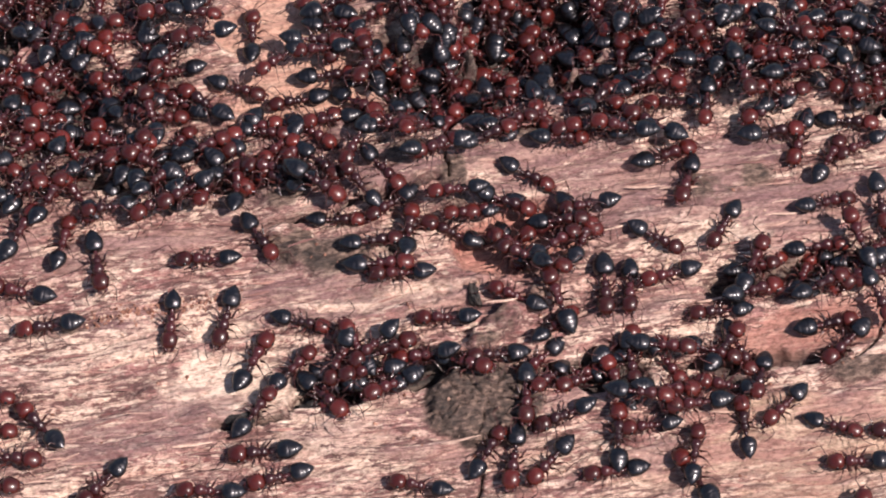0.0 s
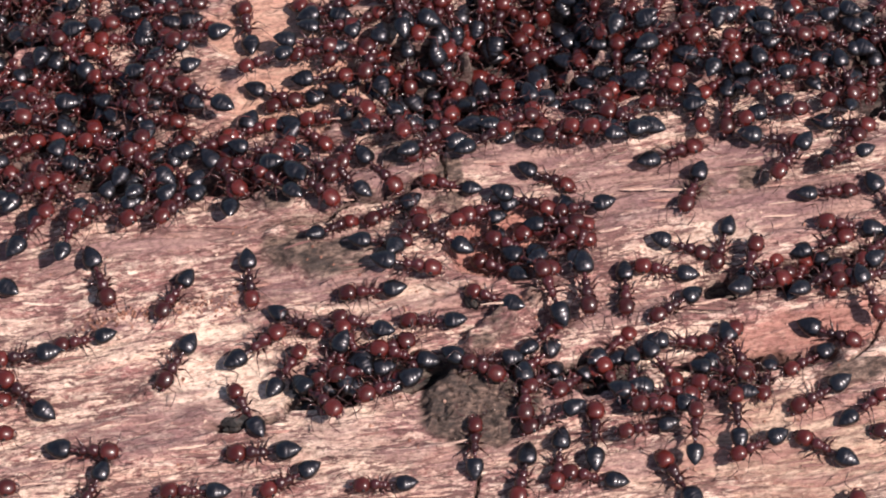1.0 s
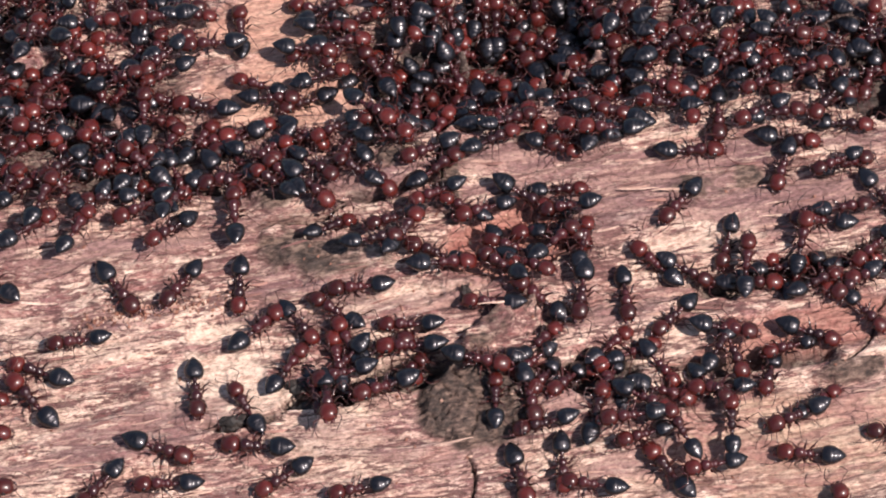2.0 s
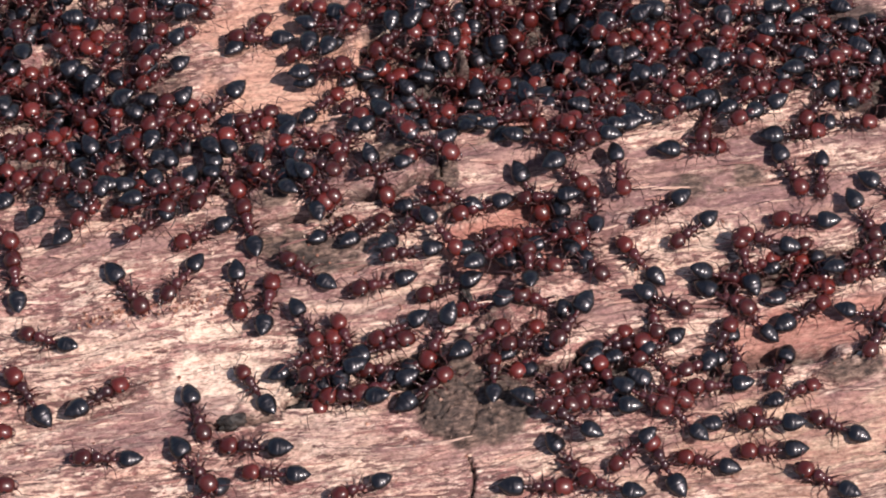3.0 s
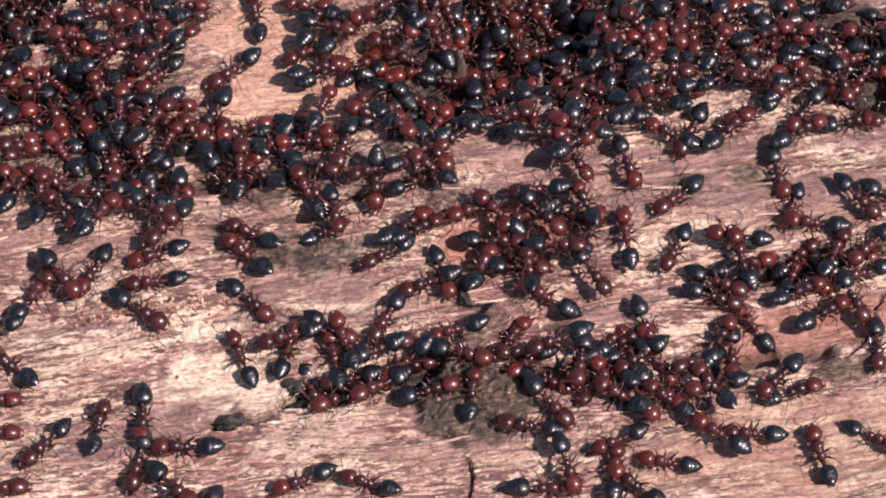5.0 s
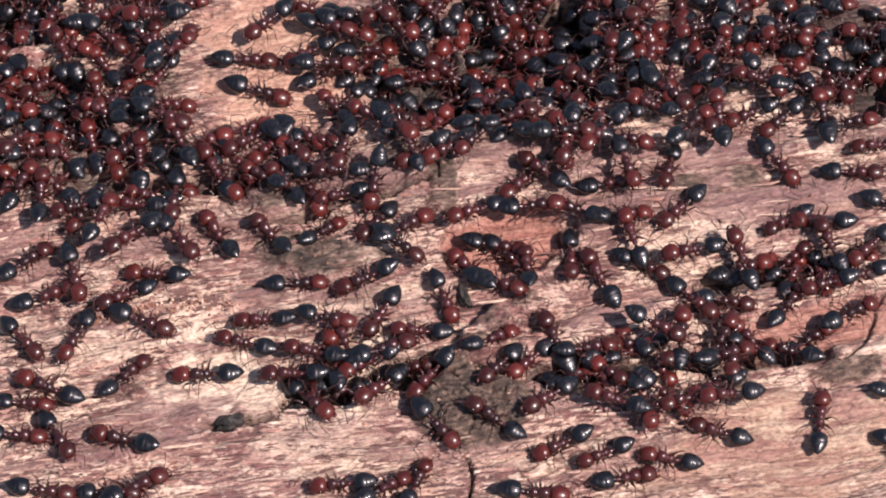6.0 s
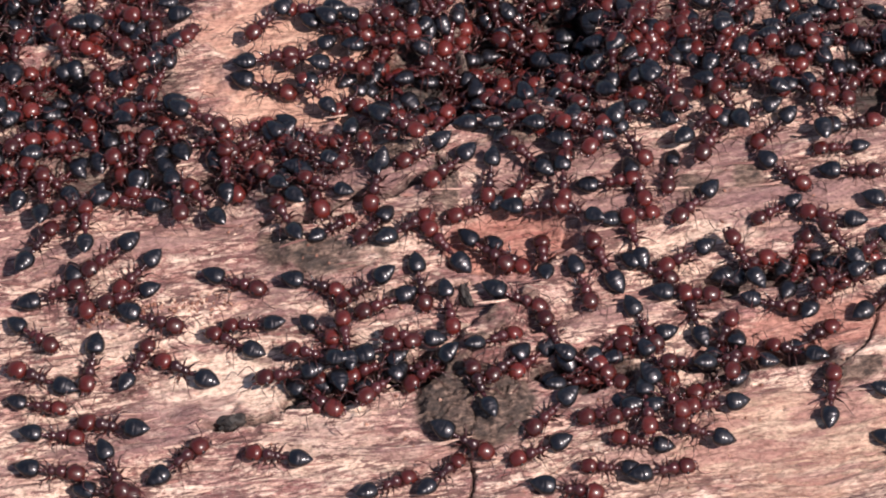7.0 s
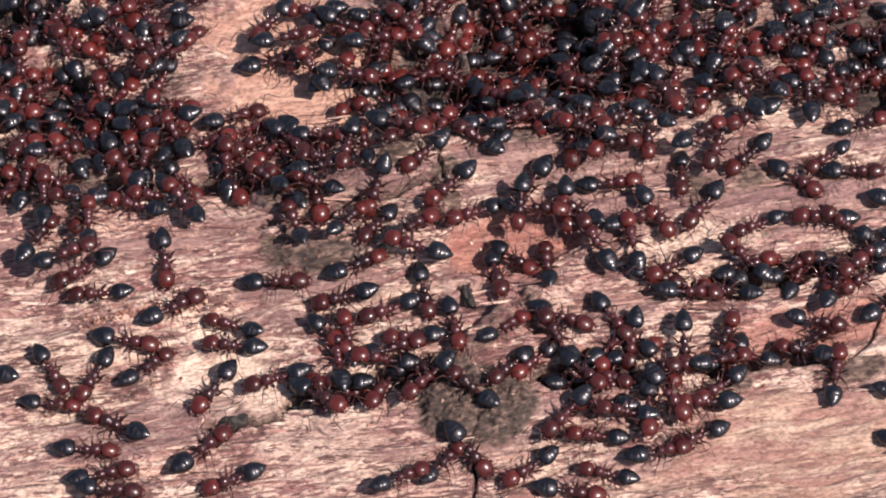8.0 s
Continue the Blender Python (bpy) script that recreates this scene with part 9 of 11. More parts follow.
    go(171, (0.00, -26.64, -10.87, 1, 0.0), (4.70, -26.08, -10.86, 1, 0.0), (5.80, -24.00, -10.95, -5, 0.0), (6.50, -23.79, -10.99, -5, 0.0), (7.50, -22.60, -11.19, -15, 0.0), (8.00, -22.52, -10.93, -6, 0.0))
    go(172, (0.00, -26.53, -12.84, 2, 0.0), (4.70, -25.97, -12.86, 2, 0.0), (6.00, -24.16, -13.05, -6, 0.0), (6.50, -23.25, -13.08, -6, 0.0), (7.00, -22.12, -13.12, -6, 0.0), (7.50, -21.35, -13.74, -17, 0.0), (8.00, -20.24, -14.06, -4, 0.0))
    go(173, (0.00, -26.20, -16.67, 5, 0.0), (4.70, -25.65, -16.61, 7, 0.0), (5.80, -22.69, -16.77, -9, 0.0), (7.00, -21.99, -15.46, -9, 0.0), (7.50, -20.57, -15.68, -10, 0.0), (8.00, -19.34, -15.62, 13, 0.0))
    go(174, (0.00, -27.11, 18.20, 65, 0.8), (8.00, -26.86, 18.51, 34, 0.6))
    go(175, (0.00, -16.76, 13.10, -131, 0.9), (0.50, -16.78, 13.04, -131, 1.2), (1.70, -16.83, 12.89, -132, 0.9), (2.25, -16.85, 12.95, -132, 1.4), (4.70, -16.87, 13.22, -135, 1.3), (5.25, -16.88, 13.19, -136, 1.0), (7.00, -16.97, 12.91, -137, 1.4), (8.00, -16.98, 13.13, -139, 1.4))
    go(176, (0.00, -17.10, 16.41, -168, 1.2), (0.50, -17.10, 16.33, -169, 1.0), (1.00, -17.10, 16.25, -169, 0.0), (1.50, -17.10, 16.18, -170, 0.6), (2.25, -17.12, 16.32, -171, 0.9), (2.80, -17.14, 16.44, -173, 0.3), (3.00, -17.17, 16.44, -173, 0.6), (4.70, -17.36, 16.43, -176, 0.3), (5.80, -17.38, 16.21, -176, 0.7), (6.00, -17.39, 16.23, -176, 1.1), (7.00, -17.44, 16.34, -178, 0.7), (7.50, -17.46, 16.39, -178, 0.0), (8.00, -17.49, 16.44, -179, 0.0))
    go(177, (0.00, -16.41, 17.52, -9, 0.7), (1.70, -16.31, 17.44, -11, 0.6), (2.80, -15.96, 17.06, -13, 0.0), (3.00, -15.90, 16.99, -14, 0.3), (4.70, -15.84, 16.97, 4, 0.0), (5.80, -17.76, 15.01, -44, 0.3), (6.00, -18.10, 14.75, -50, 0.7), (7.00, -18.20, 14.91, -37, 0.4), (7.50, -18.70, 14.65, -37, 0.7), (8.00, -18.89, 14.64, -37, 0.4))
    go(178, (0.00, -24.98, 18.20, -146, 0.7), (6.50, -25.38, 17.85, -116, 0.6), (8.00, -25.48, 17.07, -93, 0.6))
    go(179, (0.00, -17.48, 13.24, 72, 0.5), (0.50, -17.48, 13.48, 73, 0.7), (1.00, -17.48, 13.56, 74, 0.6), (1.70, -17.48, 13.42, 76, 0.4), (2.25, -17.47, 13.51, 77, 0.9), (4.00, -17.38, 13.74, 79, 0.9), (4.70, -17.35, 14.00, 83, 1.0), (5.25, -16.81, 13.54, 62, 0.6), (5.80, -16.27, 13.07, 40, 1.2), (6.00, -16.29, 13.09, 40, 1.4), (7.50, -16.51, 13.24, 42, 1.3), (8.00, -16.47, 13.23, 45, 1.0))
    go(180, (0.00, -21.83, 16.28, 2, 0.0), (1.00, -21.83, 16.28, 3, 0.0), (1.50, -21.83, 16.28, 4, 0.5), (1.70, -21.80, 16.29, 4, 0.2), (4.00, -21.12, 16.59, 10, 0.6), (6.50, -21.09, 16.33, 18, 0.4), (7.50, -20.78, 16.46, 22, 0.4), (8.00, -20.63, 16.53, 25, 0.7))
    go(181, (0.00, -27.08, 15.94, 133, 1.2), (1.70, -27.12, 15.69, 138, 1.1), (3.50, -27.35, 16.30, 145, 1.0), (4.00, -27.35, 16.49, 156, 0.9), (4.70, -27.35, 16.46, 157, 0.8), (6.00, -27.37, 15.94, 170, 0.0), (6.50, -27.40, 15.95, 176, 0.9), (7.00, -27.51, 16.22, 187, 1.1), (7.50, -27.61, 16.39, 195, 0.8), (8.00, -27.70, 16.48, 202, 0.0))
    go(182, (0.00, -22.69, 13.30, 134, 0.5), (0.50, -22.73, 13.36, 133, 1.2), (1.70, -22.76, 13.67, 131, 1.4), (2.25, -22.76, 13.74, 130, 0.5), (8.00, -23.04, 14.25, 116, 0.7))
    go(183, (0.00, -27.34, 18.43, -122, 0.7), (1.60, -27.38, 18.56, -121, 0.4), (3.20, -27.38, 18.36, -124, 0.8), (4.00, -27.39, 18.54, -130, 0.4), (8.00, -27.51, 18.41, -146, 0.4))
    go(184, (0.00, -23.52, 17.09, -154, 0.7), (0.80, -23.52, 17.19, -158, 0.6), (1.60, -23.52, 17.04, -145, 0.8), (2.40, -23.53, 17.27, -126, 0.4), (3.20, -23.55, 17.24, -118, 0.4), (4.00, -23.57, 17.21, -121, 0.4), (5.60, -23.57, 16.86, -109, 1.0), (6.40, -23.57, 16.96, -110, 0.8), (7.20, -23.57, 16.95, -102, 0.8), (8.00, -23.58, 16.91, -108, 0.8))
    go(185, (0.00, -16.57, 12.53, -168, 0.0), (1.60, -16.57, 11.77, -154, 1.3), (2.40, -16.74, 12.29, -149, 0.3), (3.20, -16.91, 11.93, -147, 0.7), (4.80, -16.91, 12.34, -138, 0.0), (6.40, -16.91, 11.84, -119, 0.8), (7.20, -17.00, 11.63, -113, 0.9), (8.00, -17.08, 11.75, -112, 0.4))
    go(186, (0.00, -26.09, 17.78, 86, 0.8), (0.80, -26.09, 17.93, 76, 0.7), (1.60, -26.01, 18.40, 76, 0.4), (2.40, -25.95, 18.65, 62, 0.4), (4.80, -25.95, 18.65, 49, 0.4), (5.60, -25.92, 18.57, 39, 0.6), (7.20, -25.46, 18.93, 33, 0.6), (8.00, -25.46, 18.52, 21, 1.3))
    go(187, (0.00, -20.19, 17.89, -60, 0.0), (2.40, -20.18, 17.85, -68, 0.0), (4.00, -20.05, 17.32, -70, 0.4), (5.60, -20.05, 17.32, -72, 0.4), (7.20, -20.05, 17.53, -84, 0.0), (8.00, -20.03, 17.36, -87, 0.0))
    go(188, (0.00, -17.58, 17.64, 160, 0.8), (2.40, -17.58, 17.89, 174, 0.4), (7.20, -17.95, 17.93, 178, 0.4), (8.00, -18.00, 17.75, 188, 0.7))
    go(189, (0.00, -24.99, 18.26, 17, 0.4), (3.20, -24.82, 18.11, 26, 0.8), (4.80, -24.50, 18.50, 37, 0.4), (5.60, -24.35, 18.42, 41, 0.7), (8.00, -24.35, 18.86, 54, 0.0))
    go(190, (0.00, -16.56, 13.64, 33, 1.3), (0.80, -16.56, 13.85, 33, 0.9), (2.40, -16.56, 13.69, 31, 1.2), (4.00, -16.19, 13.86, 31, 1.3), (4.80, -16.18, 14.06, 31, 0.9), (5.60, -16.18, 13.87, 30, 1.3), (7.20, -16.18, 13.96, 35, 1.1), (8.00, -16.01, 14.74, 37, 0.0))
    go(191, (0.00, -16.80, 2.92, 129, 0.4), (1.60, -16.80, 2.92, 128, 0.4), (2.40, -16.80, 2.92, 142, 0.4), (4.80, -16.90, 3.05, 139, 0.3), (5.60, -16.90, 3.12, 155, 0.2), (7.20, -16.90, 3.21, 172, 0.1), (8.00, -16.90, 3.00, 169, 0.4))
    go(192, (0.00, -15.93, 4.99, -69, 0.2), (4.00, -15.82, 4.61, -66, 0.4), (5.60, -15.80, 4.83, -50, 0.0), (7.20, -15.64, 4.40, -48, 0.4), (8.00, -15.64, 4.65, -49, 0.0))
    go(193, (0.00, -18.31, 5.23, 76, 0.9), (0.80, -18.31, 5.48, 73, 0.5), (1.60, -18.30, 5.42, 85, 0.7), (2.40, -18.29, 5.91, 89, 0.1), (3.20, -18.29, 5.99, 86, 0.1), (4.00, -18.29, 5.79, 84, 0.4), (5.60, -18.29, 6.04, 101, 0.0), (8.00, -18.34, 6.03, 111, 0.4))
    go(194, (0.00, -22.04, 2.78, 129, 0.4), (1.60, -22.40, 2.97, 130, 0.8), (2.40, -22.44, 3.25, 131, 0.5), (4.00, -22.44, 3.02, 132, 0.8), (4.80, -22.44, 3.18, 134, 0.6), (5.60, -22.61, 3.67, 135, 0.0), (8.00, -22.89, 3.73, 137, 0.4))
    go(195, (0.00, -17.22, 2.41, -140, 0.8), (1.60, -17.60, 2.11, -147, 0.8), (3.20, -17.64, 2.42, -165, 0.3), (4.80, -17.64, 2.13, -179, 0.8), (7.20, -18.17, 2.60, -189, 0.0), (8.00, -18.17, 2.41, -193, 0.3))
    go(196, (0.00, -20.69, 2.71, -119, 0.0), (4.00, -20.78, 1.92, -120, 1.1), (5.60, -20.95, 2.10, -120, 0.2), (8.00, -20.95, 1.99, -120, 0.4))
    go(197, (0.00, -25.50, 2.89, 19, 0.9), (1.60, -25.13, 3.17, 32, 0.8), (2.40, -25.09, 3.65, 43, 0.0), (4.00, -25.09, 3.65, 46, 0.0), (4.80, -25.09, 3.56, 60, 0.1), (5.60, -25.01, 3.54, 61, 0.4), (7.20, -24.88, 3.80, 82, 0.4), (8.00, -24.88, 3.80, 82, 0.4))
    go(198, (0.00, -26.68, 8.46, -134, 0.4), (2.40, -26.93, 8.08, -127, 0.6), (3.20, -26.93, 8.13, -126, 0.5), (4.00, -26.93, 8.20, -133, 0.4), (4.80, -26.93, 8.20, -131, 0.4), (5.60, -27.03, 8.09, -146, 0.4), (6.40, -27.18, 7.80, -150, 0.7), (8.00, -27.21, 7.97, -151, 0.4))
    go(199, (0.00, -27.12, 11.88, -160, 0.4), (3.20, -27.21, 11.67, -124, 0.6), (5.60, -27.31, 11.63, -125, 0.4), (6.40, -27.31, 11.63, -118, 0.4), (7.20, -27.31, 11.63, -121, 0.4), (8.00, -27.38, 11.50, -115, 0.4))
    go(200, (0.00, -17.50, 9.14, -1, 0.0), (0.80, -17.50, 9.14, -4, 0.0), (1.60, -17.50, 9.04, -16, 0.2), (2.40, -17.50, 9.14, -15, 0.0), (3.20, -17.36, 8.80, -23, 0.5), (4.80, -17.02, 8.97, -20, 0.0), (6.40, -17.02, 8.97, -17, 0.0), (7.20, -17.02, 8.76, -22, 0.4), (8.00, -16.90, 8.92, -21, 0.0))
    go(201, (0.00, -19.31, 6.47, -133, 0.8), (0.80, -19.32, 6.46, -128, 0.8), (1.60, -19.41, 6.25, -132, 1.0), (2.40, -19.51, 6.24, -115, 0.8), (3.20, -19.51, 6.31, -118, 0.7), (5.60, -19.51, 6.46, -75, 0.5), (6.40, -19.47, 6.32, -79, 0.5), (7.20, -19.44, 6.19, -68, 0.4), (8.00, -19.44, 5.94, -62, 0.8))
    go(202, (0.00, -17.66, 5.14, 155, 1.3), (0.80, -17.71, 5.17, 141, 1.3), (1.60, -17.74, 5.19, 143, 1.3), (3.20, -17.74, 5.44, 122, 0.8), (4.00, -17.74, 5.44, 124, 0.8), (4.80, -17.75, 5.62, 116, 0.6), (6.40, -17.78, 5.66, 86, 0.7), (8.00, -17.78, 5.54, 75, 0.8))
    go(203, (0.00, -15.56, 2.81, -143, 1.3), (0.80, -15.56, 3.06, -124, 0.8), (1.60, -15.56, 3.24, -123, 0.5), (2.40, -15.56, 3.11, -128, 0.8), (3.20, -15.57, 3.02, -110, 0.9), (4.80, -15.66, 2.80, -100, 0.8), (6.40, -15.66, 2.91, -88, 0.7), (8.00, -15.66, 2.80, -51, 0.8))
    go(204, (0.00, -16.55, 6.99, 50, 0.0), (0.80, -16.43, 7.13, 46, 0.0), (2.40, -16.43, 6.60, 66, 0.9), (3.20, -16.43, 6.86, 64, 0.5), (4.00, -16.42, 6.64, 62, 0.8), (6.40, -16.24, 7.16, 67, 0.6), (7.20, -16.24, 7.41, 64, 0.1), (8.00, -16.24, 7.24, 68, 0.4))
    go(205, (0.00, -25.14, 7.63, -162, 0.0), (0.80, -25.14, 7.63, -150, 0.0), (4.80, -25.28, 7.49, -144, 0.0), (5.60, -25.28, 6.90, -130, 1.0), (6.40, -25.28, 6.94, -120, 1.0), (7.20, -25.28, 7.27, -115, 0.4), (8.00, -25.29, 7.25, -108, 0.4))
    go(206, (0.00, -26.89, 8.38, -109, 0.8), (4.00, -26.96, 8.17, -108, 0.8), (5.60, -27.05, 7.87, -108, 0.8), (6.40, -27.05, 7.68, -108, 1.2), (8.00, -27.05, 7.87, -108, 0.8))
    go(207, (0.00, -20.57, 10.25, 112, 0.8), (1.60, -20.57, 10.28, 109, 0.8), (2.40, -20.57, 10.50, 110, 0.4), (3.20, -20.61, 10.45, 109, 0.7), (4.00, -20.69, 10.86, 107, 0.4), (4.80, -20.73, 10.68, 106, 0.9), (7.20, -20.73, 10.71, 103, 0.9), (8.00, -20.76, 10.59, 101, 1.3))
    go(208, (0.00, -23.65, 2.36, 64, 0.8), (0.80, -23.61, 2.65, 67, 0.5), (1.60, -23.60, 2.49, 66, 0.8), (2.40, -23.60, 2.21, 72, 1.3), (3.20, -23.60, 2.62, 78, 0.6), (4.80, -23.59, 2.60, 87, 0.7), (5.60, -23.59, 2.86, 89, 0.5), (8.00, -23.59, 2.66, 94, 0.8))
    go(209, (0.00, -23.51, 12.54, -144, 0.8), (1.60, -23.51, 12.69, -144, 0.6), (3.20, -23.81, 12.21, -144, 1.0), (4.00, -23.95, 12.48, -144, 0.4), (7.20, -24.02, 12.17, -144, 0.8), (8.00, -24.23, 12.20, -144, 0.5))
    go(210, (0.00, -7.93, 3.22, -34, 1.3), (0.80, -7.93, 3.48, -40, 0.8), (1.60, -7.93, 3.48, -39, 0.8), (2.40, -7.89, 3.44, -52, 0.8), (4.00, -7.68, 3.44, -47, 0.4), (4.80, -7.68, 3.53, -52, 0.3), (5.60, -7.68, 3.69, -68, 0.0), (7.20, -7.65, 3.44, -67, 0.3), (8.00, -7.58, 3.46, -78, 0.0))
    go(211, (0.00, -7.63, 5.39, -48, 0.1), (0.80, -7.63, 5.21, -46, 0.4), (1.60, -7.57, 5.31, -46, 0.1), (2.40, -7.47, 4.84, -34, 0.8), (4.80, -7.42, 5.00, -26, 0.4), (6.40, -7.35, 5.04, -6, 0.3), (8.00, -7.13, 4.71, 8, 0.8))
    go(212, (0.00, -13.07, 5.01, -45, 0.4), (0.80, -13.07, 4.76, -49, 0.8), (3.20, -12.78, 4.63, -55, 0.4), (4.00, -12.78, 4.88, -56, 0.0), (5.60, -12.78, 4.67, -57, 0.4), (6.40, -12.77, 4.84, -59, 0.0), (8.00, -12.56, 4.47, -62, 0.0))
    go(213, (0.00, -9.85, 3.83, 143, 0.4), (0.80, -9.86, 3.47, 141, 1.0), (3.20, -9.86, 3.75, 141, 0.6), (4.00, -10.06, 3.75, 141, 0.8), (4.80, -10.28, 4.13, 141, 0.5), (6.40, -10.31, 4.20, 139, 0.4), (8.00, -10.31, 3.95, 136, 0.8))
    go(214, (0.00, -7.43, 16.85, 159, 0.4), (2.40, -7.50, 17.12, 158, 0.0), (3.20, -7.50, 17.07, 164, 0.1), (4.80, -7.62, 16.91, 158, 0.4), (5.60, -7.69, 17.05, 159, 0.2), (6.40, -7.69, 17.19, 170, 0.0), (7.20, -7.69, 17.03, 178, 0.3), (8.00, -7.69, 16.94, 178, 0.4))
    go(215, (0.00, -5.10, 16.26, 24, 0.0), (0.80, -5.10, 16.24, 23, 0.0), (1.60, -5.10, 15.87, 17, 0.7), (2.40, -4.96, 16.28, 16, 0.0), (4.00, -4.44, 16.18, 4, 0.4), (4.80, -4.44, 16.27, 7, 0.3), (6.40, -4.44, 16.16, -6, 0.5), (7.20, -4.31, 15.74, -6, 1.1), (8.00, -3.98, 16.01, -7, 0.6))
    go(216, (0.00, -6.90, 15.63, -4, 0.4), (0.80, -6.90, 15.60, -1, 0.5), (1.60, -6.90, 15.29, -6, 1.0), (2.40, -6.89, 15.65, -8, 0.4), (5.60, -6.74, 15.45, -19, 0.7), (6.40, -6.74, 15.57, -16, 0.5), (7.20, -6.73, 15.76, -24, 0.1), (8.00, -6.66, 15.62, -26, 0.3))
    go(217, (0.00, -7.66, 13.43, -171, 1.3), (3.20, -7.68, 14.02, -159, 0.3), (8.00, -7.98, 13.80, -143, 0.4))
    go(218, (0.00, -7.35, 12.22, 6, 0.4), (0.80, -7.35, 12.21, 5, 0.4), (1.60, -7.35, 11.92, 17, 0.9), (2.40, -7.26, 12.32, 21, 0.3), (4.00, -7.00, 12.11, 29, 0.8), (4.80, -7.00, 12.13, 29, 0.8), (5.60, -7.00, 12.61, 30, 0.0), (7.20, -6.93, 12.15, 30, 0.8), (8.00, -6.78, 12.24, 46, 0.8))
    go(219, (0.00, 4.31, 19.15, 95, 0.0), (0.80, 4.30, 19.27, 96, 0.0), (4.00, 4.31, 19.31, 64, 0.0), (5.60, 4.44, 19.57, 62, 0.0), (6.40, 4.44, 19.57, 52, 0.0), (8.00, 4.44, 19.57, 54, 0.0))
    go(220, (0.00, 5.89, 18.23, 47, 0.4), (3.20, 5.97, 18.31, 44, 0.4), (4.00, 5.97, 18.31, 31, 0.4), (4.80, 5.97, 18.31, 33, 0.4), (8.00, 6.08, 18.10, 3, 0.8))
    go(221, (0.00, -0.66, 16.48, 125, 0.8), (1.60, -0.68, 17.01, 113, 0.0), (3.20, -0.68, 17.01, 95, 0.0), (7.20, -0.69, 17.10, 96, 0.0), (8.00, -0.69, 17.10, 87, 0.0))
    go(222, (0.00, 3.55, 18.65, -9, 0.2), (0.80, 3.58, 18.27, -13, 0.8), (1.60, 3.66, 18.47, -19, 0.5), (3.20, 3.72, 18.23, -10, 0.8), (4.00, 3.72, 18.23, -27, 0.8), (4.80, 3.72, 18.23, -35, 0.8), (5.60, 3.74, 18.22, -54, 0.8), (6.40, 3.79, 18.29, -62, 0.6), (8.00, 3.82, 18.34, -92, 0.4))
    go(223, (0.00, -1.47, 7.97, -144, 0.4), (2.40, -1.85, 7.75, -141, 0.3), (4.80, -1.85, 7.93, -141, 0.0), (8.00, -2.22, 7.13, -140, 0.8))
    go(224, (0.00, 9.29, 18.82, 16, 0.0), (3.20, 9.60, 18.75, -28, 0.0), (4.80, 9.60, 18.75, -31, 0.0), (8.00, 9.77, 18.49, -67, 0.0))
    go(225, (0.00, 8.95, 12.77, 175, 0.4), (1.60, 8.95, 12.75, 175, 0.5), (2.40, 8.95, 12.52, 180, 0.8), (3.20, 8.94, 12.59, 189, 0.7), (4.00, 8.86, 12.51, 188, 0.8), (5.60, 8.79, 12.50, 208, 0.8), (7.20, 8.79, 12.24, 212, 1.3), (8.00, 8.79, 12.49, 216, 0.8))
    go(226, (0.00, -2.13, 16.46, 140, 0.8), (1.60, -2.33, 16.57, 159, 0.8), (3.20, -2.75, 17.06, 173, 0.3), (4.80, -2.75, 16.73, 207, 0.8), (5.60, -2.75, 16.82, 212, 0.7), (6.40, -2.93, 16.44, 211, 1.1), (8.00, -3.31, 16.35, 223, 0.8))
    go(227, (0.00, 10.73, 13.25, 88, 0.4), (2.40, 10.73, 13.37, 88, 0.4), (5.60, 10.73, 13.13, 87, 0.8), (8.00, 10.74, 13.23, 87, 0.8))
    go(228, (0.00, 9.62, 9.30, -10, 0.4), (2.40, 9.73, 9.07, -8, 0.8), (4.00, 9.73, 9.22, -7, 0.5), (4.80, 9.73, 9.28, -15, 0.4), (6.40, 9.82, 9.26, -19, 0.4), (7.20, 9.83, 9.25, -28, 0.4), (8.00, 9.83, 9.06, -25, 0.7))
    go(229, (0.00, 10.53, 16.19, 26, 0.8), (0.80, 10.69, 16.27, 16, 0.8), (1.60, 10.78, 16.29, 21, 0.8), (2.40, 10.78, 16.29, 3, 0.8), (4.00, 10.78, 16.55, -1, 0.4), (4.80, 10.85, 16.34, -18, 0.8), (6.40, 11.11, 16.21, -14, 0.8), (8.00, 11.11, 16.21, -22, 0.8))
    go(230, (0.00, 8.28, 7.58, -168, 0.4), (0.80, 8.12, 7.55, -166, 0.4), (2.40, 8.04, 7.78, -130, 0.0), (4.00, 8.04, 7.53, -116, 0.4), (4.80, 8.01, 7.02, -102, 1.2), (5.60, 7.98, 6.92, -99, 1.1), (6.40, 7.96, 6.86, -104, 1.0), (8.00, 7.96, 7.48, -89, 0.0))
    go(231, (0.00, 8.77, 19.04, 112, 0.4), (1.60, 8.64, 19.50, 82, 0.4), (2.40, 8.64, 19.50, 74, 0.4), (3.20, 8.64, 19.50, 57, 0.4), (4.80, 8.68, 19.32, 60, 0.8), (6.40, 8.97, 19.93, 30, 0.5), (7.20, 8.97, 19.96, 30, 0.4), (8.00, 8.97, 19.96, 21, 0.4))
    go(232, (0.00, 2.88, 10.34, 3, 1.3), (0.80, 2.88, 10.36, -1, 1.2), (2.40, 3.07, 10.84, 15, 0.5), (3.20, 3.17, 10.89, 20, 0.4), (4.00, 3.17, 10.70, 23, 0.7), (4.80, 3.17, 10.89, 32, 0.4), (6.40, 3.21, 10.69, 35, 0.8), (7.20, 3.33, 10.86, 34, 0.6), (8.00, 3.42, 10.80, 46, 0.8))
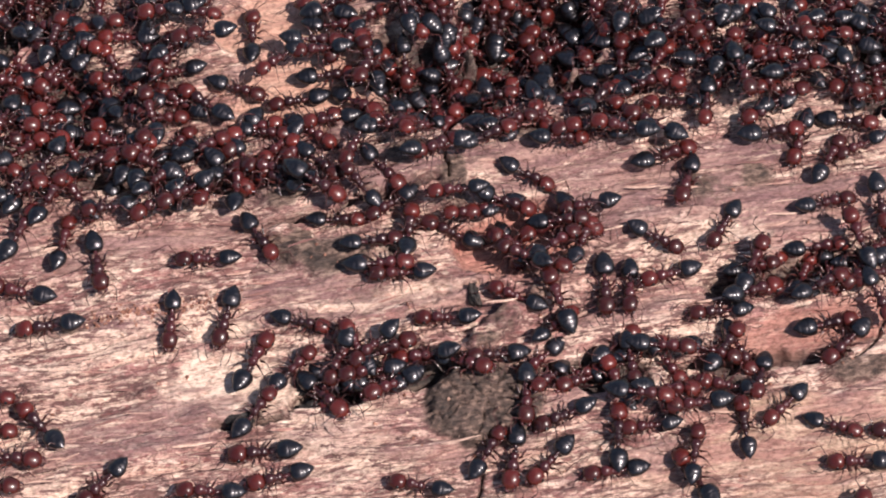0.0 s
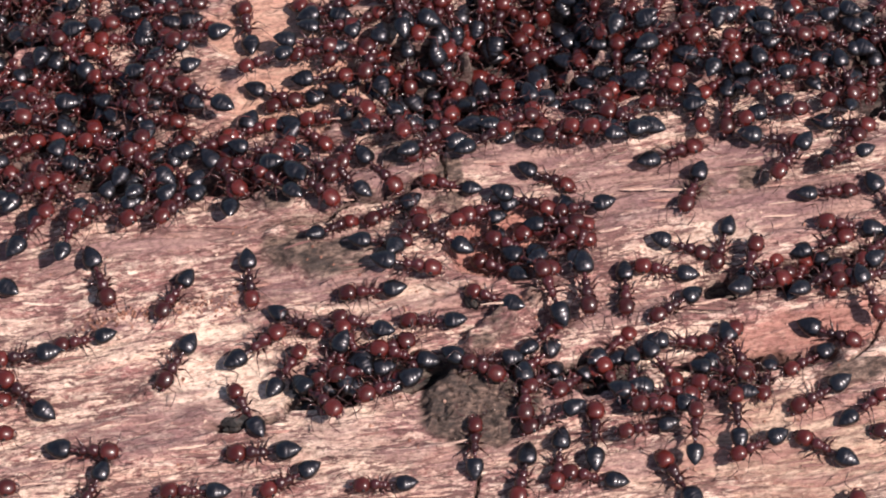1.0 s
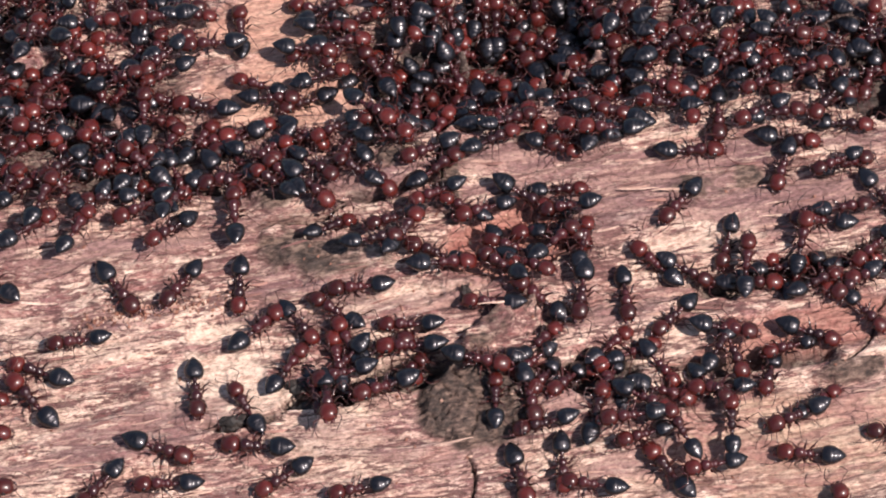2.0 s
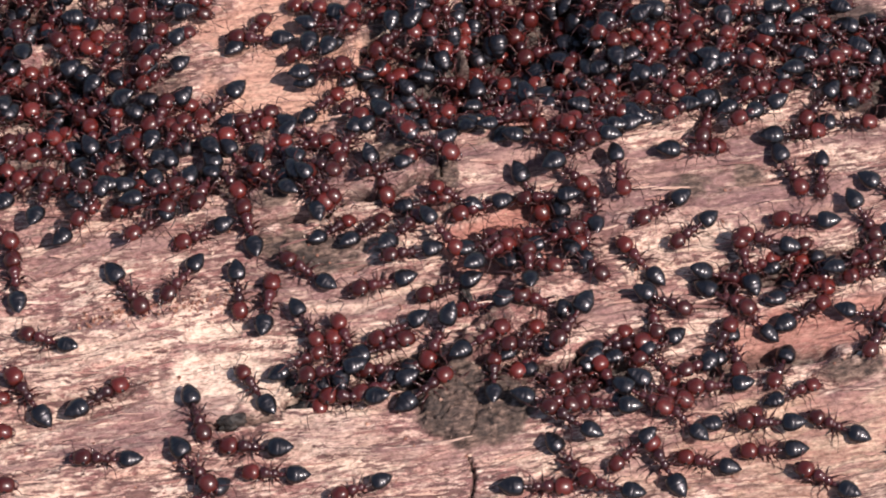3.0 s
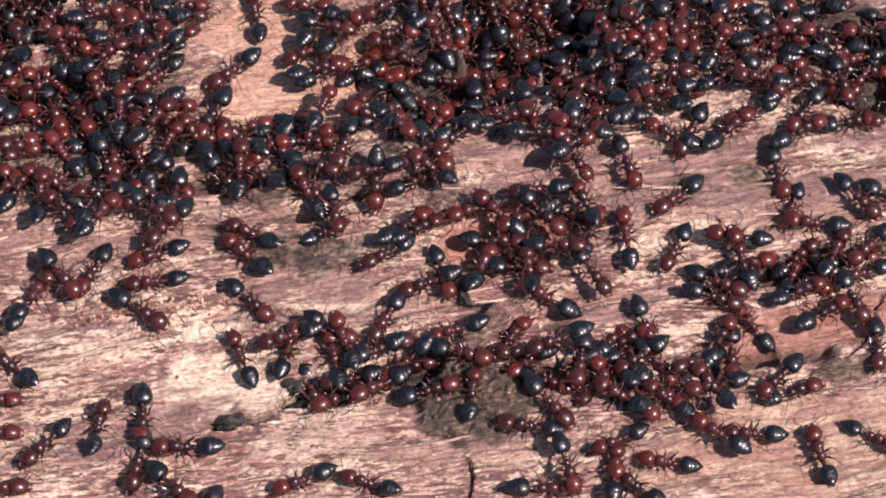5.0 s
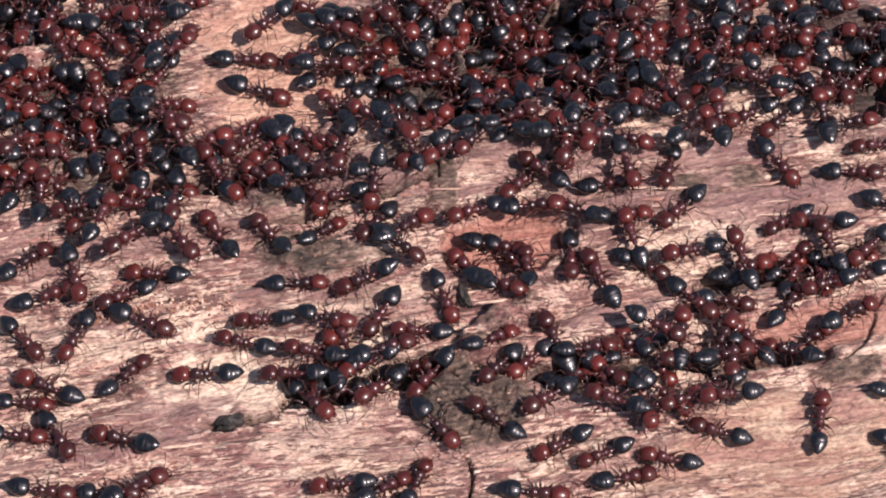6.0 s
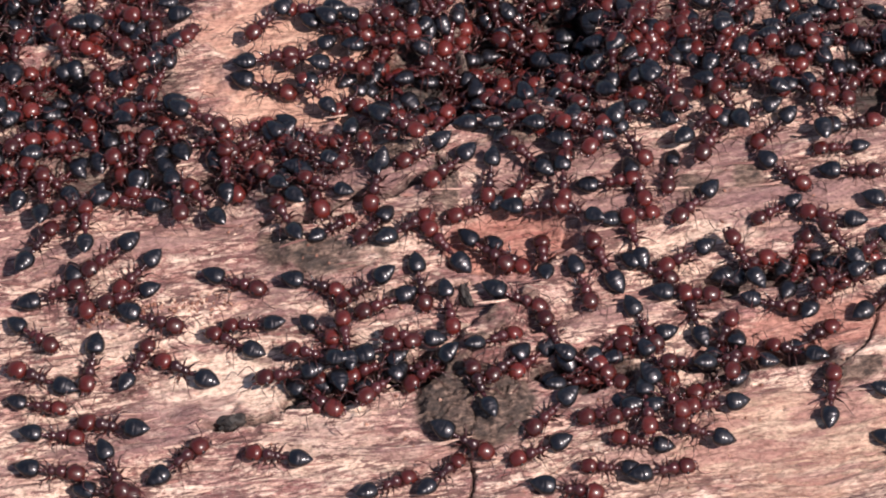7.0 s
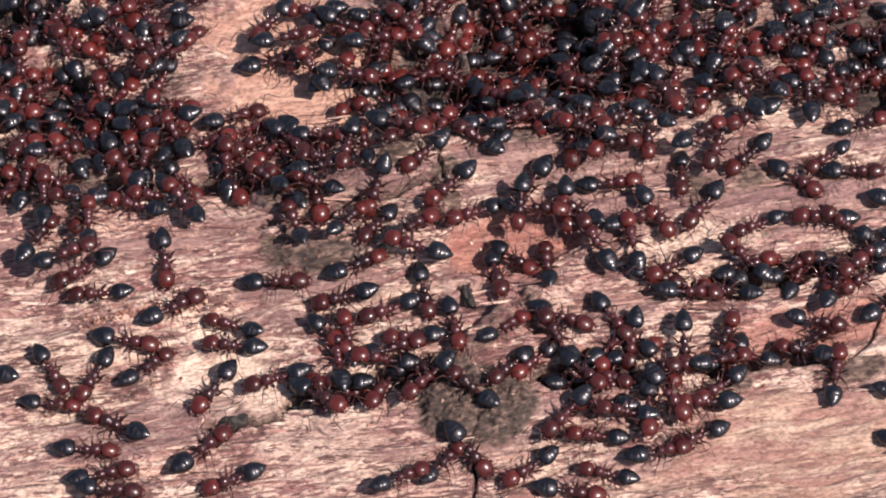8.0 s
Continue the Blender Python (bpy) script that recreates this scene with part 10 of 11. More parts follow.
    go(233, (0.00, -3.21, 8.50, -168, 0.4), (1.60, -3.21, 8.48, -171, 0.5), (2.40, -3.29, 8.46, -184, 0.5), (3.20, -3.53, 8.51, -185, 0.4), (4.00, -3.69, 8.71, -200, 0.1), (5.60, -3.69, 8.23, -210, 0.9), (7.20, -3.75, 8.79, -227, 0.0), (8.00, -3.91, 8.99, -230, 0.0))
    go(234, (0.00, 3.55, 17.12, 68, 0.9), (0.80, 3.55, 16.93, 77, 1.3), (1.60, 3.55, 17.35, 86, 0.6), (2.40, 3.55, 16.96, 95, 1.2), (3.20, 3.55, 16.96, 97, 1.3), (4.80, 3.47, 17.44, 113, 1.3), (7.20, 3.47, 17.70, 111, 0.8), (8.00, 3.46, 17.71, 118, 0.8))
    go(235, (0.00, 8.93, 7.72, -174, 0.6), (1.60, 8.83, 7.61, -179, 0.8), (2.40, 8.83, 7.80, -181, 0.5), (4.80, 8.53, 7.57, -190, 0.9), (7.20, 8.43, 7.82, -192, 0.5), (8.00, 8.43, 7.64, -192, 0.8))
    go(236, (0.00, 11.43, 15.54, -169, 0.8), (2.40, 11.38, 15.39, -164, 1.1), (4.00, 11.34, 15.52, -155, 0.8), (4.80, 11.34, 15.92, -151, 0.2), (7.20, 11.30, 15.99, -145, 0.0), (8.00, 11.27, 15.40, -137, 0.9))
    go(237, (0.00, 11.23, 8.40, 139, 0.8), (0.80, 11.23, 8.40, 149, 0.8), (1.60, 11.18, 8.85, 166, 0.1), (2.40, 11.10, 8.53, 167, 0.7), (3.20, 11.07, 8.79, 172, 0.3), (4.00, 11.07, 8.52, 169, 0.7), (4.80, 11.07, 8.86, 175, 0.2), (6.40, 11.02, 8.44, 207, 0.8), (8.00, 10.91, 8.13, 215, 1.3))
    go(238, (0.00, 9.35, 17.47, 80, 0.9), (0.80, 9.35, 17.46, 81, 1.0), (1.60, 9.35, 17.79, 81, 0.4), (3.20, 9.37, 17.73, 83, 0.7), (4.00, 9.40, 17.92, 86, 0.8), (4.80, 9.41, 18.26, 86, 0.5), (6.40, 9.41, 17.80, 88, 1.3), (8.00, 9.41, 17.93, 89, 1.3))
    go(239, (0.00, -1.62, 17.12, 112, 0.4), (1.60, -1.65, 17.15, 108, 0.5), (2.40, -1.74, 17.01, 109, 1.2), (3.20, -1.80, 17.40, 108, 0.8), (4.00, -1.80, 17.21, 107, 1.2), (4.80, -1.80, 17.54, 105, 0.6), (5.60, -1.80, 17.42, 105, 0.8), (8.00, -1.91, 18.21, 101, 0.4))
    go(240, (0.00, 5.67, 19.05, -71, 0.8), (2.40, 5.69, 19.00, -82, 0.8), (4.80, 5.61, 18.47, -124, 1.3), (6.40, 5.58, 18.56, -125, 1.0), (7.20, 5.58, 18.91, -131, 0.4), (8.00, 5.58, 18.42, -146, 1.3))
    go(241, (0.00, 9.05, 7.69, 170, 0.2), (0.80, 9.05, 7.06, 170, 1.3), (2.40, 9.05, 7.35, 167, 0.8), (3.20, 9.01, 7.17, 165, 1.1), (4.80, 8.77, 7.13, 164, 1.3), (6.40, 8.77, 7.41, 163, 0.8), (7.20, 8.77, 7.14, 163, 1.2), (8.00, 8.73, 7.14, 162, 1.3))
    go(242, (0.00, 11.03, 16.58, 71, 1.3), (2.40, 11.03, 16.58, 60, 1.3), (4.80, 11.24, 17.35, 38, 0.5), (5.60, 11.24, 17.64, 39, 0.0), (8.00, 11.29, 17.43, 41, 0.4))
    go(243, (0.00, 3.73, 7.93, 15, 0.4), (1.60, 4.10, 7.81, 17, 0.8), (4.80, 4.11, 8.03, 24, 0.4), (5.60, 4.28, 7.68, 23, 1.2), (6.40, 4.46, 8.08, 23, 0.6), (8.00, 4.46, 8.19, 27, 0.4))
    go(244, (0.00, -2.63, 7.89, -76, 0.8), (0.80, -2.59, 7.75, -79, 0.8), (1.60, -2.59, 7.73, -64, 0.8), (2.40, -2.59, 8.08, -59, 0.2), (3.20, -2.59, 7.62, -49, 1.0), (4.00, -2.59, 7.90, -47, 0.5), (5.60, -2.42, 7.54, -50, 0.8), (8.00, -2.39, 7.23, -18, 1.3))
    go(245, (0.00, -0.26, 16.14, 96, 0.9), (0.80, -0.26, 16.54, 88, 0.3), (1.60, -0.26, 16.22, 77, 0.8), (4.00, -0.21, 16.37, 77, 0.8), (5.60, -0.17, 16.69, 65, 0.6), (6.40, -0.17, 16.56, 51, 0.8), (8.00, -0.17, 16.75, 54, 0.5))
    go(246, (0.00, 9.14, 17.61, 80, 1.2), (0.80, 9.17, 17.97, 70, 0.8), (2.40, 9.20, 18.06, 44, 0.8), (3.20, 9.20, 17.87, 48, 1.2), (4.00, 9.20, 18.31, 36, 0.4), (4.80, 9.26, 18.05, 29, 0.9), (6.40, 9.49, 18.45, 29, 0.5), (8.00, 9.49, 18.47, 15, 0.4))
    go(247, (0.00, 2.33, 17.86, 67, 0.9), (0.80, 2.36, 17.73, 77, 1.3), (2.40, 2.36, 17.75, 78, 1.2), (4.00, 2.37, 18.34, 82, 0.4), (5.60, 2.40, 18.58, 90, 0.4), (7.20, 2.40, 18.58, 119, 0.4), (8.00, 2.40, 18.83, 130, 0.0))
    go(248, (0.00, 5.58, 14.64, 113, 0.8), (0.80, 5.48, 14.90, 115, 0.8), (1.60, 5.41, 14.89, 118, 1.1), (3.20, 5.41, 15.18, 117, 0.6), (5.60, 5.23, 15.26, 129, 0.8), (7.20, 5.12, 15.19, 154, 1.2), (8.00, 5.12, 15.64, 171, 0.4))
    go(249, (0.00, 8.37, 14.63, -76, 0.9), (0.80, 8.37, 14.58, -81, 1.0), (1.60, 8.37, 14.69, -95, 0.8), (2.40, 8.36, 14.64, -94, 0.8), (4.00, 8.33, 14.64, -115, 0.4), (6.40, 8.33, 14.61, -116, 0.5), (7.20, 8.29, 14.39, -121, 0.7), (8.00, 8.21, 13.93, -119, 1.3))
    go(250, (0.00, -0.20, 12.68, -2, 0.8), (0.80, -0.20, 12.68, -3, 0.8), (1.60, -0.20, 12.70, 5, 0.8), (2.40, -0.20, 12.47, 5, 1.2), (4.00, 0.25, 12.96, 4, 0.4), (7.20, 0.28, 12.71, 15, 0.8), (8.00, 0.48, 12.76, 18, 0.8))
    go(251, (0.00, 6.85, 19.15, 123, 0.8), (0.80, 6.79, 19.69, 116, 0.1), (1.60, 6.77, 19.78, 122, 0.0), (2.40, 6.77, 19.78, 103, 0.0), (3.20, 6.77, 19.78, 99, 0.0), (4.00, 6.77, 19.78, 104, 0.0), (5.60, 6.75, 19.76, 75, 0.3), (8.00, 6.76, 19.98, 85, 0.0))
    go(252, (0.00, 10.54, 7.15, 172, 1.3), (0.80, 10.37, 7.17, 181, 1.3), (1.60, 10.20, 7.17, 180, 1.3), (3.20, 10.20, 7.62, 199, 0.5), (4.00, 10.20, 7.30, 207, 1.1), (4.80, 10.20, 7.32, 216, 1.0), (7.20, 9.92, 6.96, 238, 1.3), (8.00, 9.92, 7.34, 245, 0.6))
    go(253, (0.00, 6.81, 15.45, -144, 1.3), (2.40, 6.68, 15.36, -153, 1.3), (4.00, 6.68, 15.61, -157, 0.8), (5.60, 6.63, 15.33, -156, 1.3), (7.20, 6.54, 15.80, -159, 0.4), (8.00, 6.54, 15.30, -161, 1.3))
    go(254, (0.00, 7.27, 10.72, 4, 0.4), (0.80, 7.36, 10.72, 6, 0.4), (2.40, 7.69, 10.55, -14, 0.7), (4.80, 7.69, 10.49, -37, 0.8), (5.60, 7.76, 10.44, -35, 0.8), (7.20, 8.02, 10.23, -51, 0.8), (8.00, 8.02, 10.35, -56, 0.6))
    go(255, (0.00, -2.78, 16.63, 108, 1.3), (0.80, -2.78, 16.63, 101, 1.3), (1.60, -2.78, 16.63, 102, 1.3), (2.40, -2.79, 16.69, 92, 1.3), (3.20, -2.80, 17.17, 83, 1.0), (4.00, -2.77, 18.04, 85, 0.0), (4.80, -2.77, 17.77, 85, 0.4), (7.20, -2.76, 18.09, 78, 0.0), (8.00, -2.69, 18.40, 80, 0.0))
    go(256, (0.00, 20.72, 15.44, -41, 0.8), (0.80, 20.80, 15.48, -40, 0.7), (1.60, 21.07, 15.03, -38, 1.0), (2.40, 21.25, 15.13, -36, 0.6), (3.20, 21.25, 15.50, -34, 0.0), (4.80, 21.25, 15.47, -32, 0.0), (5.60, 21.34, 15.15, -30, 0.5), (7.20, 21.85, 14.90, -24, 0.4), (8.00, 21.85, 14.90, -20, 0.4))
    go(257, (0.00, 26.27, 12.98, 22, 0.4), (3.20, 26.32, 12.79, 6, 0.8), (4.00, 26.35, 13.25, 1, 0.0), (8.00, 26.40, 13.23, -19, 0.0))
    go(258, (0.00, 26.42, 15.12, -20, 0.9), (0.80, 26.42, 15.33, -18, 0.6), (4.80, 26.71, 15.26, -8, 0.6), (8.00, 27.00, 15.06, -6, 0.8))
    go(259, (0.00, 16.54, 15.45, -146, 0.8), (1.60, 16.49, 15.44, -143, 0.8), (2.40, 16.46, 15.64, -148, 0.4), (3.20, 16.46, 15.59, -156, 0.5), (4.00, 16.46, 15.39, -155, 0.8), (4.80, 16.46, 15.80, -167, 0.2), (6.40, 16.40, 15.89, -181, 0.0), (8.00, 16.36, 15.89, -185, 0.0))
    go(260, (0.00, 19.78, 12.02, -77, 0.4), (0.80, 19.78, 11.82, -73, 0.8), (2.40, 19.78, 12.02, -58, 0.4), (4.00, 19.87, 11.61, -57, 0.8), (4.80, 19.96, 11.37, -49, 1.0), (5.60, 19.96, 11.32, -52, 1.1), (7.20, 19.96, 11.71, -43, 0.4), (8.00, 19.97, 11.71, -44, 0.4))
    go(261, (0.00, 17.27, 16.99, 78, 1.3), (1.60, 17.29, 17.29, 85, 0.9), (3.20, 17.29, 17.39, 104, 0.8), (4.00, 17.25, 17.52, 100, 0.8), (4.80, 17.20, 17.97, 106, 0.6), (5.60, 17.17, 17.92, 124, 0.8), (7.20, 17.17, 18.17, 136, 0.4), (8.00, 17.17, 18.17, 155, 0.4))
    go(262, (0.00, 27.42, 15.60, 12, 1.3), (0.80, 27.61, 15.89, 5, 0.8), (5.60, 27.98, 16.34, -27, 0.0), (8.00, 28.14, 16.26, -49, 0.0))
    go(263, (0.00, 26.50, 12.88, -87, 0.8), (2.40, 26.50, 12.63, -110, 1.3), (4.80, 26.46, 12.88, -120, 0.7), (5.60, 26.46, 13.04, -129, 0.4), (7.20, 26.46, 12.84, -138, 0.8), (8.00, 26.46, 13.04, -140, 0.4))
    go(264, (0.00, 23.77, 16.38, 29, 0.8), (1.60, 23.89, 16.68, 22, 0.4), (6.40, 24.35, 16.86, 16, 0.4), (8.00, 24.71, 16.77, 16, 0.7))
    go(265, (0.00, 24.53, 11.72, -73, 1.3), (3.20, 24.54, 12.02, -77, 0.7), (4.00, 24.62, 11.61, -77, 0.8), (8.00, 24.69, 11.55, -83, 0.4))
    go(266, (0.00, 16.99, 13.21, 63, 1.1), (2.40, 17.02, 13.14, 64, 1.3), (4.00, 17.11, 13.85, 64, 0.4), (5.60, 17.11, 13.34, 64, 1.3), (6.40, 17.11, 13.67, 65, 0.7), (8.00, 17.20, 13.78, 66, 0.8))
    go(267, (0.00, 24.24, 17.32, 156, 0.4), (1.60, 23.79, 17.28, 154, 0.8), (5.60, 23.51, 17.43, 145, 0.8), (7.20, 23.08, 17.78, 142, 0.8), (8.00, 23.08, 17.98, 140, 0.4))
    go(268, (0.00, 12.95, 11.42, -16, 0.8), (1.60, 13.07, 11.37, -22, 0.9), (3.20, 13.49, 11.19, -38, 0.8), (4.00, 13.49, 11.19, -36, 0.8), (4.80, 13.49, 11.39, -45, 0.5), (7.20, 13.70, 10.85, -65, 0.8), (8.00, 13.78, 10.68, -63, 0.8))
    go(269, (0.00, 20.05, 11.22, -142, 0.8), (0.80, 19.94, 10.93, -147, 1.2), (2.40, 19.90, 11.11, -154, 0.8), (3.20, 19.90, 11.17, -165, 0.7), (4.00, 19.90, 10.86, -180, 1.3), (5.60, 19.65, 10.88, -193, 1.3), (8.00, 19.60, 10.89, -222, 1.3))
    go(270, (0.00, 27.34, 15.28, -168, 0.4), (1.60, 27.34, 14.82, -173, 1.2), (3.20, 27.25, 15.02, -178, 0.8), (4.00, 26.91, 14.76, -181, 1.3), (4.80, 26.67, 14.76, -184, 1.3), (8.00, 26.59, 14.77, -188, 1.3))
    go(271, (0.00, 20.82, 14.60, -12, 1.3), (1.60, 20.85, 14.59, -10, 1.3), (3.20, 21.38, 14.65, -3, 1.0), (4.80, 21.38, 15.02, -0, 0.4), (6.40, 21.41, 14.77, 4, 0.8), (8.00, 21.94, 14.81, 7, 0.8))
    go(272, (0.00, -2.33, 0.22, 85, 0.1), (1.60, -2.33, 0.01, 56, 0.5), (2.40, -2.33, -0.12, 60, 0.7), (3.20, -2.26, 0.14, 47, 0.4), (4.00, -2.11, 0.31, 52, 0.4), (5.60, -2.07, 0.37, 35, 0.4), (7.20, -2.07, 0.57, 36, 0.1), (8.00, -1.96, 0.45, 35, 0.4))
    go(273, (0.00, 2.72, 2.22, -159, 0.4), (2.40, 2.63, 2.16, -157, 0.5), (4.00, 2.29, 2.29, -156, 0.0), (5.60, 2.29, 1.88, -156, 0.7), (7.20, 2.21, 2.20, -155, 0.1), (8.00, 2.01, 1.91, -155, 0.4))
    go(274, (0.00, 3.78, -0.12, -67, 0.0), (1.60, 3.78, -0.31, -61, 0.3), (2.40, 3.85, -0.71, -61, 0.8), (3.20, 3.99, -0.83, -52, 0.5), (4.00, 4.08, -0.87, -54, 0.4), (4.80, 4.08, -0.78, -45, 0.3), (5.60, 4.08, -0.62, -45, 0.0), (6.40, 4.08, -0.71, -48, 0.1), (8.00, 4.38, -0.91, -42, 0.0))
    go(275, (0.00, -3.96, 4.80, -50, 0.0), (0.80, -3.96, 4.80, -48, 0.0), (1.60, -3.96, 4.78, -53, 0.0), (4.00, -3.70, 4.10, -79, 0.4), (6.40, -3.70, 3.95, -103, 0.7), (7.20, -3.72, 3.98, -105, 0.4), (8.00, -3.79, 3.73, -110, 0.4))
    go(276, (0.00, -0.42, 5.84, -159, 0.8), (3.20, -0.74, 6.13, -145, 0.1), (4.00, -0.74, 5.69, -141, 0.8), (7.20, -1.02, 5.98, -143, 0.0), (8.00, -1.02, 5.98, -135, 0.0))
    go(277, (0.00, -5.43, 6.39, -112, 0.8), (1.60, -5.44, 6.74, -112, 0.2), (3.20, -5.44, 6.63, -108, 0.4), (4.00, -5.46, 6.74, -106, 0.1), (5.60, -5.49, 6.19, -104, 0.8), (7.20, -5.49, 6.44, -102, 0.4), (8.00, -5.49, 5.93, -102, 1.3))
    go(278, (0.00, 17.09, -6.97, -65, 0.0), (0.80, 17.09, -7.21, -66, 0.4), (1.60, 17.09, -7.18, -74, 0.4), (2.40, 17.14, -7.34, -72, 0.4), (3.20, 17.20, -7.46, -85, 0.3), (4.80, 17.20, -7.35, -91, 0.0), (5.60, 17.20, -7.75, -94, 0.7), (7.20, 17.17, -7.99, -101, 0.8), (8.00, 17.14, -7.67, -106, 0.0))
    go(279, (0.00, 16.24, -9.76, 172, 0.1), (0.80, 16.19, -9.95, 168, 0.4), (2.40, 16.19, -9.95, 187, 0.4), (4.00, 16.18, -9.70, 185, 0.0), (4.80, 16.12, -9.98, 191, 0.5), (5.60, 16.07, -10.23, 206, 0.9), (6.40, 16.07, -9.82, 207, 0.2), (7.20, 16.07, -9.76, 203, 0.1), (8.00, 16.07, -9.96, 219, 0.4))
    go(280, (0.00, 12.52, -10.32, 3, 0.4), (0.80, 12.69, -10.38, -5, 0.5), (1.60, 12.80, -10.07, -12, 0.0), (3.20, 12.80, -10.23, -29, 0.3), (4.00, 12.80, -10.32, -28, 0.4), (4.80, 12.84, -10.14, -38, 0.1), (5.60, 12.97, -10.22, -41, 0.0), (6.40, 13.06, -10.62, -43, 0.6), (7.20, 13.06, -10.59, -55, 0.5), (8.00, 13.06, -10.65, -57, 0.6))
    go(281, (0.00, 16.09, -7.14, 55, 0.4), (0.80, 16.22, -6.87, 55, 0.3), (1.60, 16.26, -7.12, 58, 0.8), (2.40, 16.26, -6.74, 61, 0.1), (3.20, 16.26, -7.07, 61, 0.7), (4.00, 16.26, -7.09, 61, 0.7), (4.80, 16.33, -6.84, 61, 0.5), (5.60, 16.44, -6.93, 62, 1.0), (7.20, 16.48, -6.51, 65, 0.4), (8.00, 16.48, -6.51, 68, 0.4))
    go(282, (0.00, 11.08, -10.99, -9, 0.8), (2.40, 11.70, -10.96, -33, 0.4), (3.20, 11.70, -10.91, -35, 0.3), (4.00, 11.70, -10.70, -46, 0.0), (4.80, 11.70, -11.01, -64, 0.5), (5.60, 11.76, -10.83, -69, 0.0), (6.40, 11.88, -11.69, -82, 0.9), (7.20, 11.90, -11.51, -87, 0.3), (8.00, 11.90, -11.58, -92, 0.4))
    go(283, (0.00, 25.73, -2.03, -158, 0.4), (3.20, 25.67, -1.80, -165, 0.0), (4.00, 25.38, -2.07, -162, 0.3), (6.40, 25.16, -1.95, -161, 0.0), (8.00, 25.12, -1.98, -146, 0.0))
    go(284, (0.00, 18.04, -1.61, 65, 0.9), (2.40, 18.04, -1.55, 93, 0.8), (3.20, 18.03, -1.25, 107, 0.5), (4.00, 17.97, -1.26, 103, 0.8), (4.80, 17.93, -1.11, 110, 0.8), (5.60, 17.93, -1.20, 109, 1.0), (8.00, 17.89, -1.06, 142, 0.8))
    go(285, (0.00, 25.89, 0.04, -136, 0.4), (3.20, 25.87, 0.01, -136, 0.4), (4.00, 25.81, -0.29, -136, 0.8), (4.80, 25.78, -0.13, -136, 0.5), (8.00, 25.76, -0.34, -136, 0.8))
    go(286, (0.00, 24.37, 8.76, -8, 0.0), (0.80, 24.37, 8.56, -7, 0.3), (2.40, 24.57, 8.73, -6, 0.0), (4.00, 24.96, 8.64, 7, 0.1), (6.40, 24.96, 8.60, 8, 0.2), (7.20, 25.15, 8.73, 7, 0.0), (8.00, 25.44, 8.76, 16, 0.0))
    go(287, (0.00, 19.52, 9.21, -152, 0.4), (2.40, 19.49, 8.98, -152, 0.8), (3.20, 19.29, 8.92, -152, 0.7), (4.00, 19.11, 9.17, -152, 0.1), (4.80, 19.11, 9.07, -153, 0.3), (6.40, 19.11, 9.20, -153, 0.1), (8.00, 18.89, 8.62, -153, 0.8))
    go(288, (0.00, 13.89, 9.91, -178, 0.0), (2.40, 13.89, 9.61, -190, 0.5), (5.60, 13.44, 9.73, -196, 0.4), (8.00, 13.44, 9.98, -213, 0.0))
    go(289, (0.00, -2.16, -8.90, 55, 0.4), (1.60, -2.16, -8.90, 47, 0.4), (3.20, -1.81, -8.61, 21, 0.4), (5.60, -1.72, -8.32, 12, 0.0), (7.20, -1.54, -8.55, 2, 0.4), (8.00, -1.27, -8.54, -3, 0.4))
    go(290, (0.00, -3.65, -7.84, 25, 0.4), (2.40, -3.37, -7.50, 21, 0.1), (5.60, -3.24, -7.80, 19, 0.7), (8.00, -2.81, -7.53, 16, 0.4))
    go(291, (0.00, -5.20, -7.67, 120, 0.8), (3.20, -5.27, -7.18, 115, 0.3), (4.00, -5.32, -7.48, 110, 0.9), (5.60, -5.32, -7.28, 111, 0.6), (6.40, -5.32, -7.11, 104, 0.3), (7.20, -5.32, -7.30, 100, 0.7), (8.00, -5.34, -6.90, 102, 0.2))
    go(292, (0.00, -3.20, -10.15, -146, 0.8), (2.40, -3.20, -10.32, -156, 1.1), (3.20, -3.23, -9.96, -155, 0.5), (4.00, -3.32, -10.20, -146, 0.8), (4.80, -3.36, -10.27, -147, 0.9), (5.60, -3.36, -9.98, -137, 0.4), (6.40, -3.36, -10.12, -134, 0.7), (8.00, -3.38, -9.76, -116, 0.0))
    go(293, (0.00, 4.15, -0.37, 153, 0.5), (0.50, 4.25, -0.36, 156, 0.3), (1.00, 4.34, -0.35, 160, 0.6), (1.70, 4.45, -0.36, 163, 0.5), (4.50, 3.71, -0.59, 136, 0.6), (4.70, 3.58, -0.60, 142, 0.6), (5.07, 3.65, 2.57, 142, 0.7), (5.80, 3.81, 9.79, 142, 0.7), (6.00, 3.71, 9.95, 142, 0.5), (7.00, 4.13, 9.82, 142, 0.5), (7.50, 4.13, 9.97, 142, 0.4), (8.00, 4.11, 10.57, 142, 0.6))
    go(294, (0.00, 6.25, 1.05, 204, 0.2), (1.70, 6.31, 0.77, 187, 0.3), (3.50, 5.76, 0.73, 201, 0.0), (4.00, 5.63, 0.55, 208, 0.0), (4.50, 5.60, 0.76, 212, 0.2), (4.70, 5.52, 0.96, 204, 0.3), (5.43, 5.41, 3.20, 216, 0.6), (5.80, 5.35, 4.33, 223, 0.0), (8.00, 5.40, 4.13, 234, 0.0))
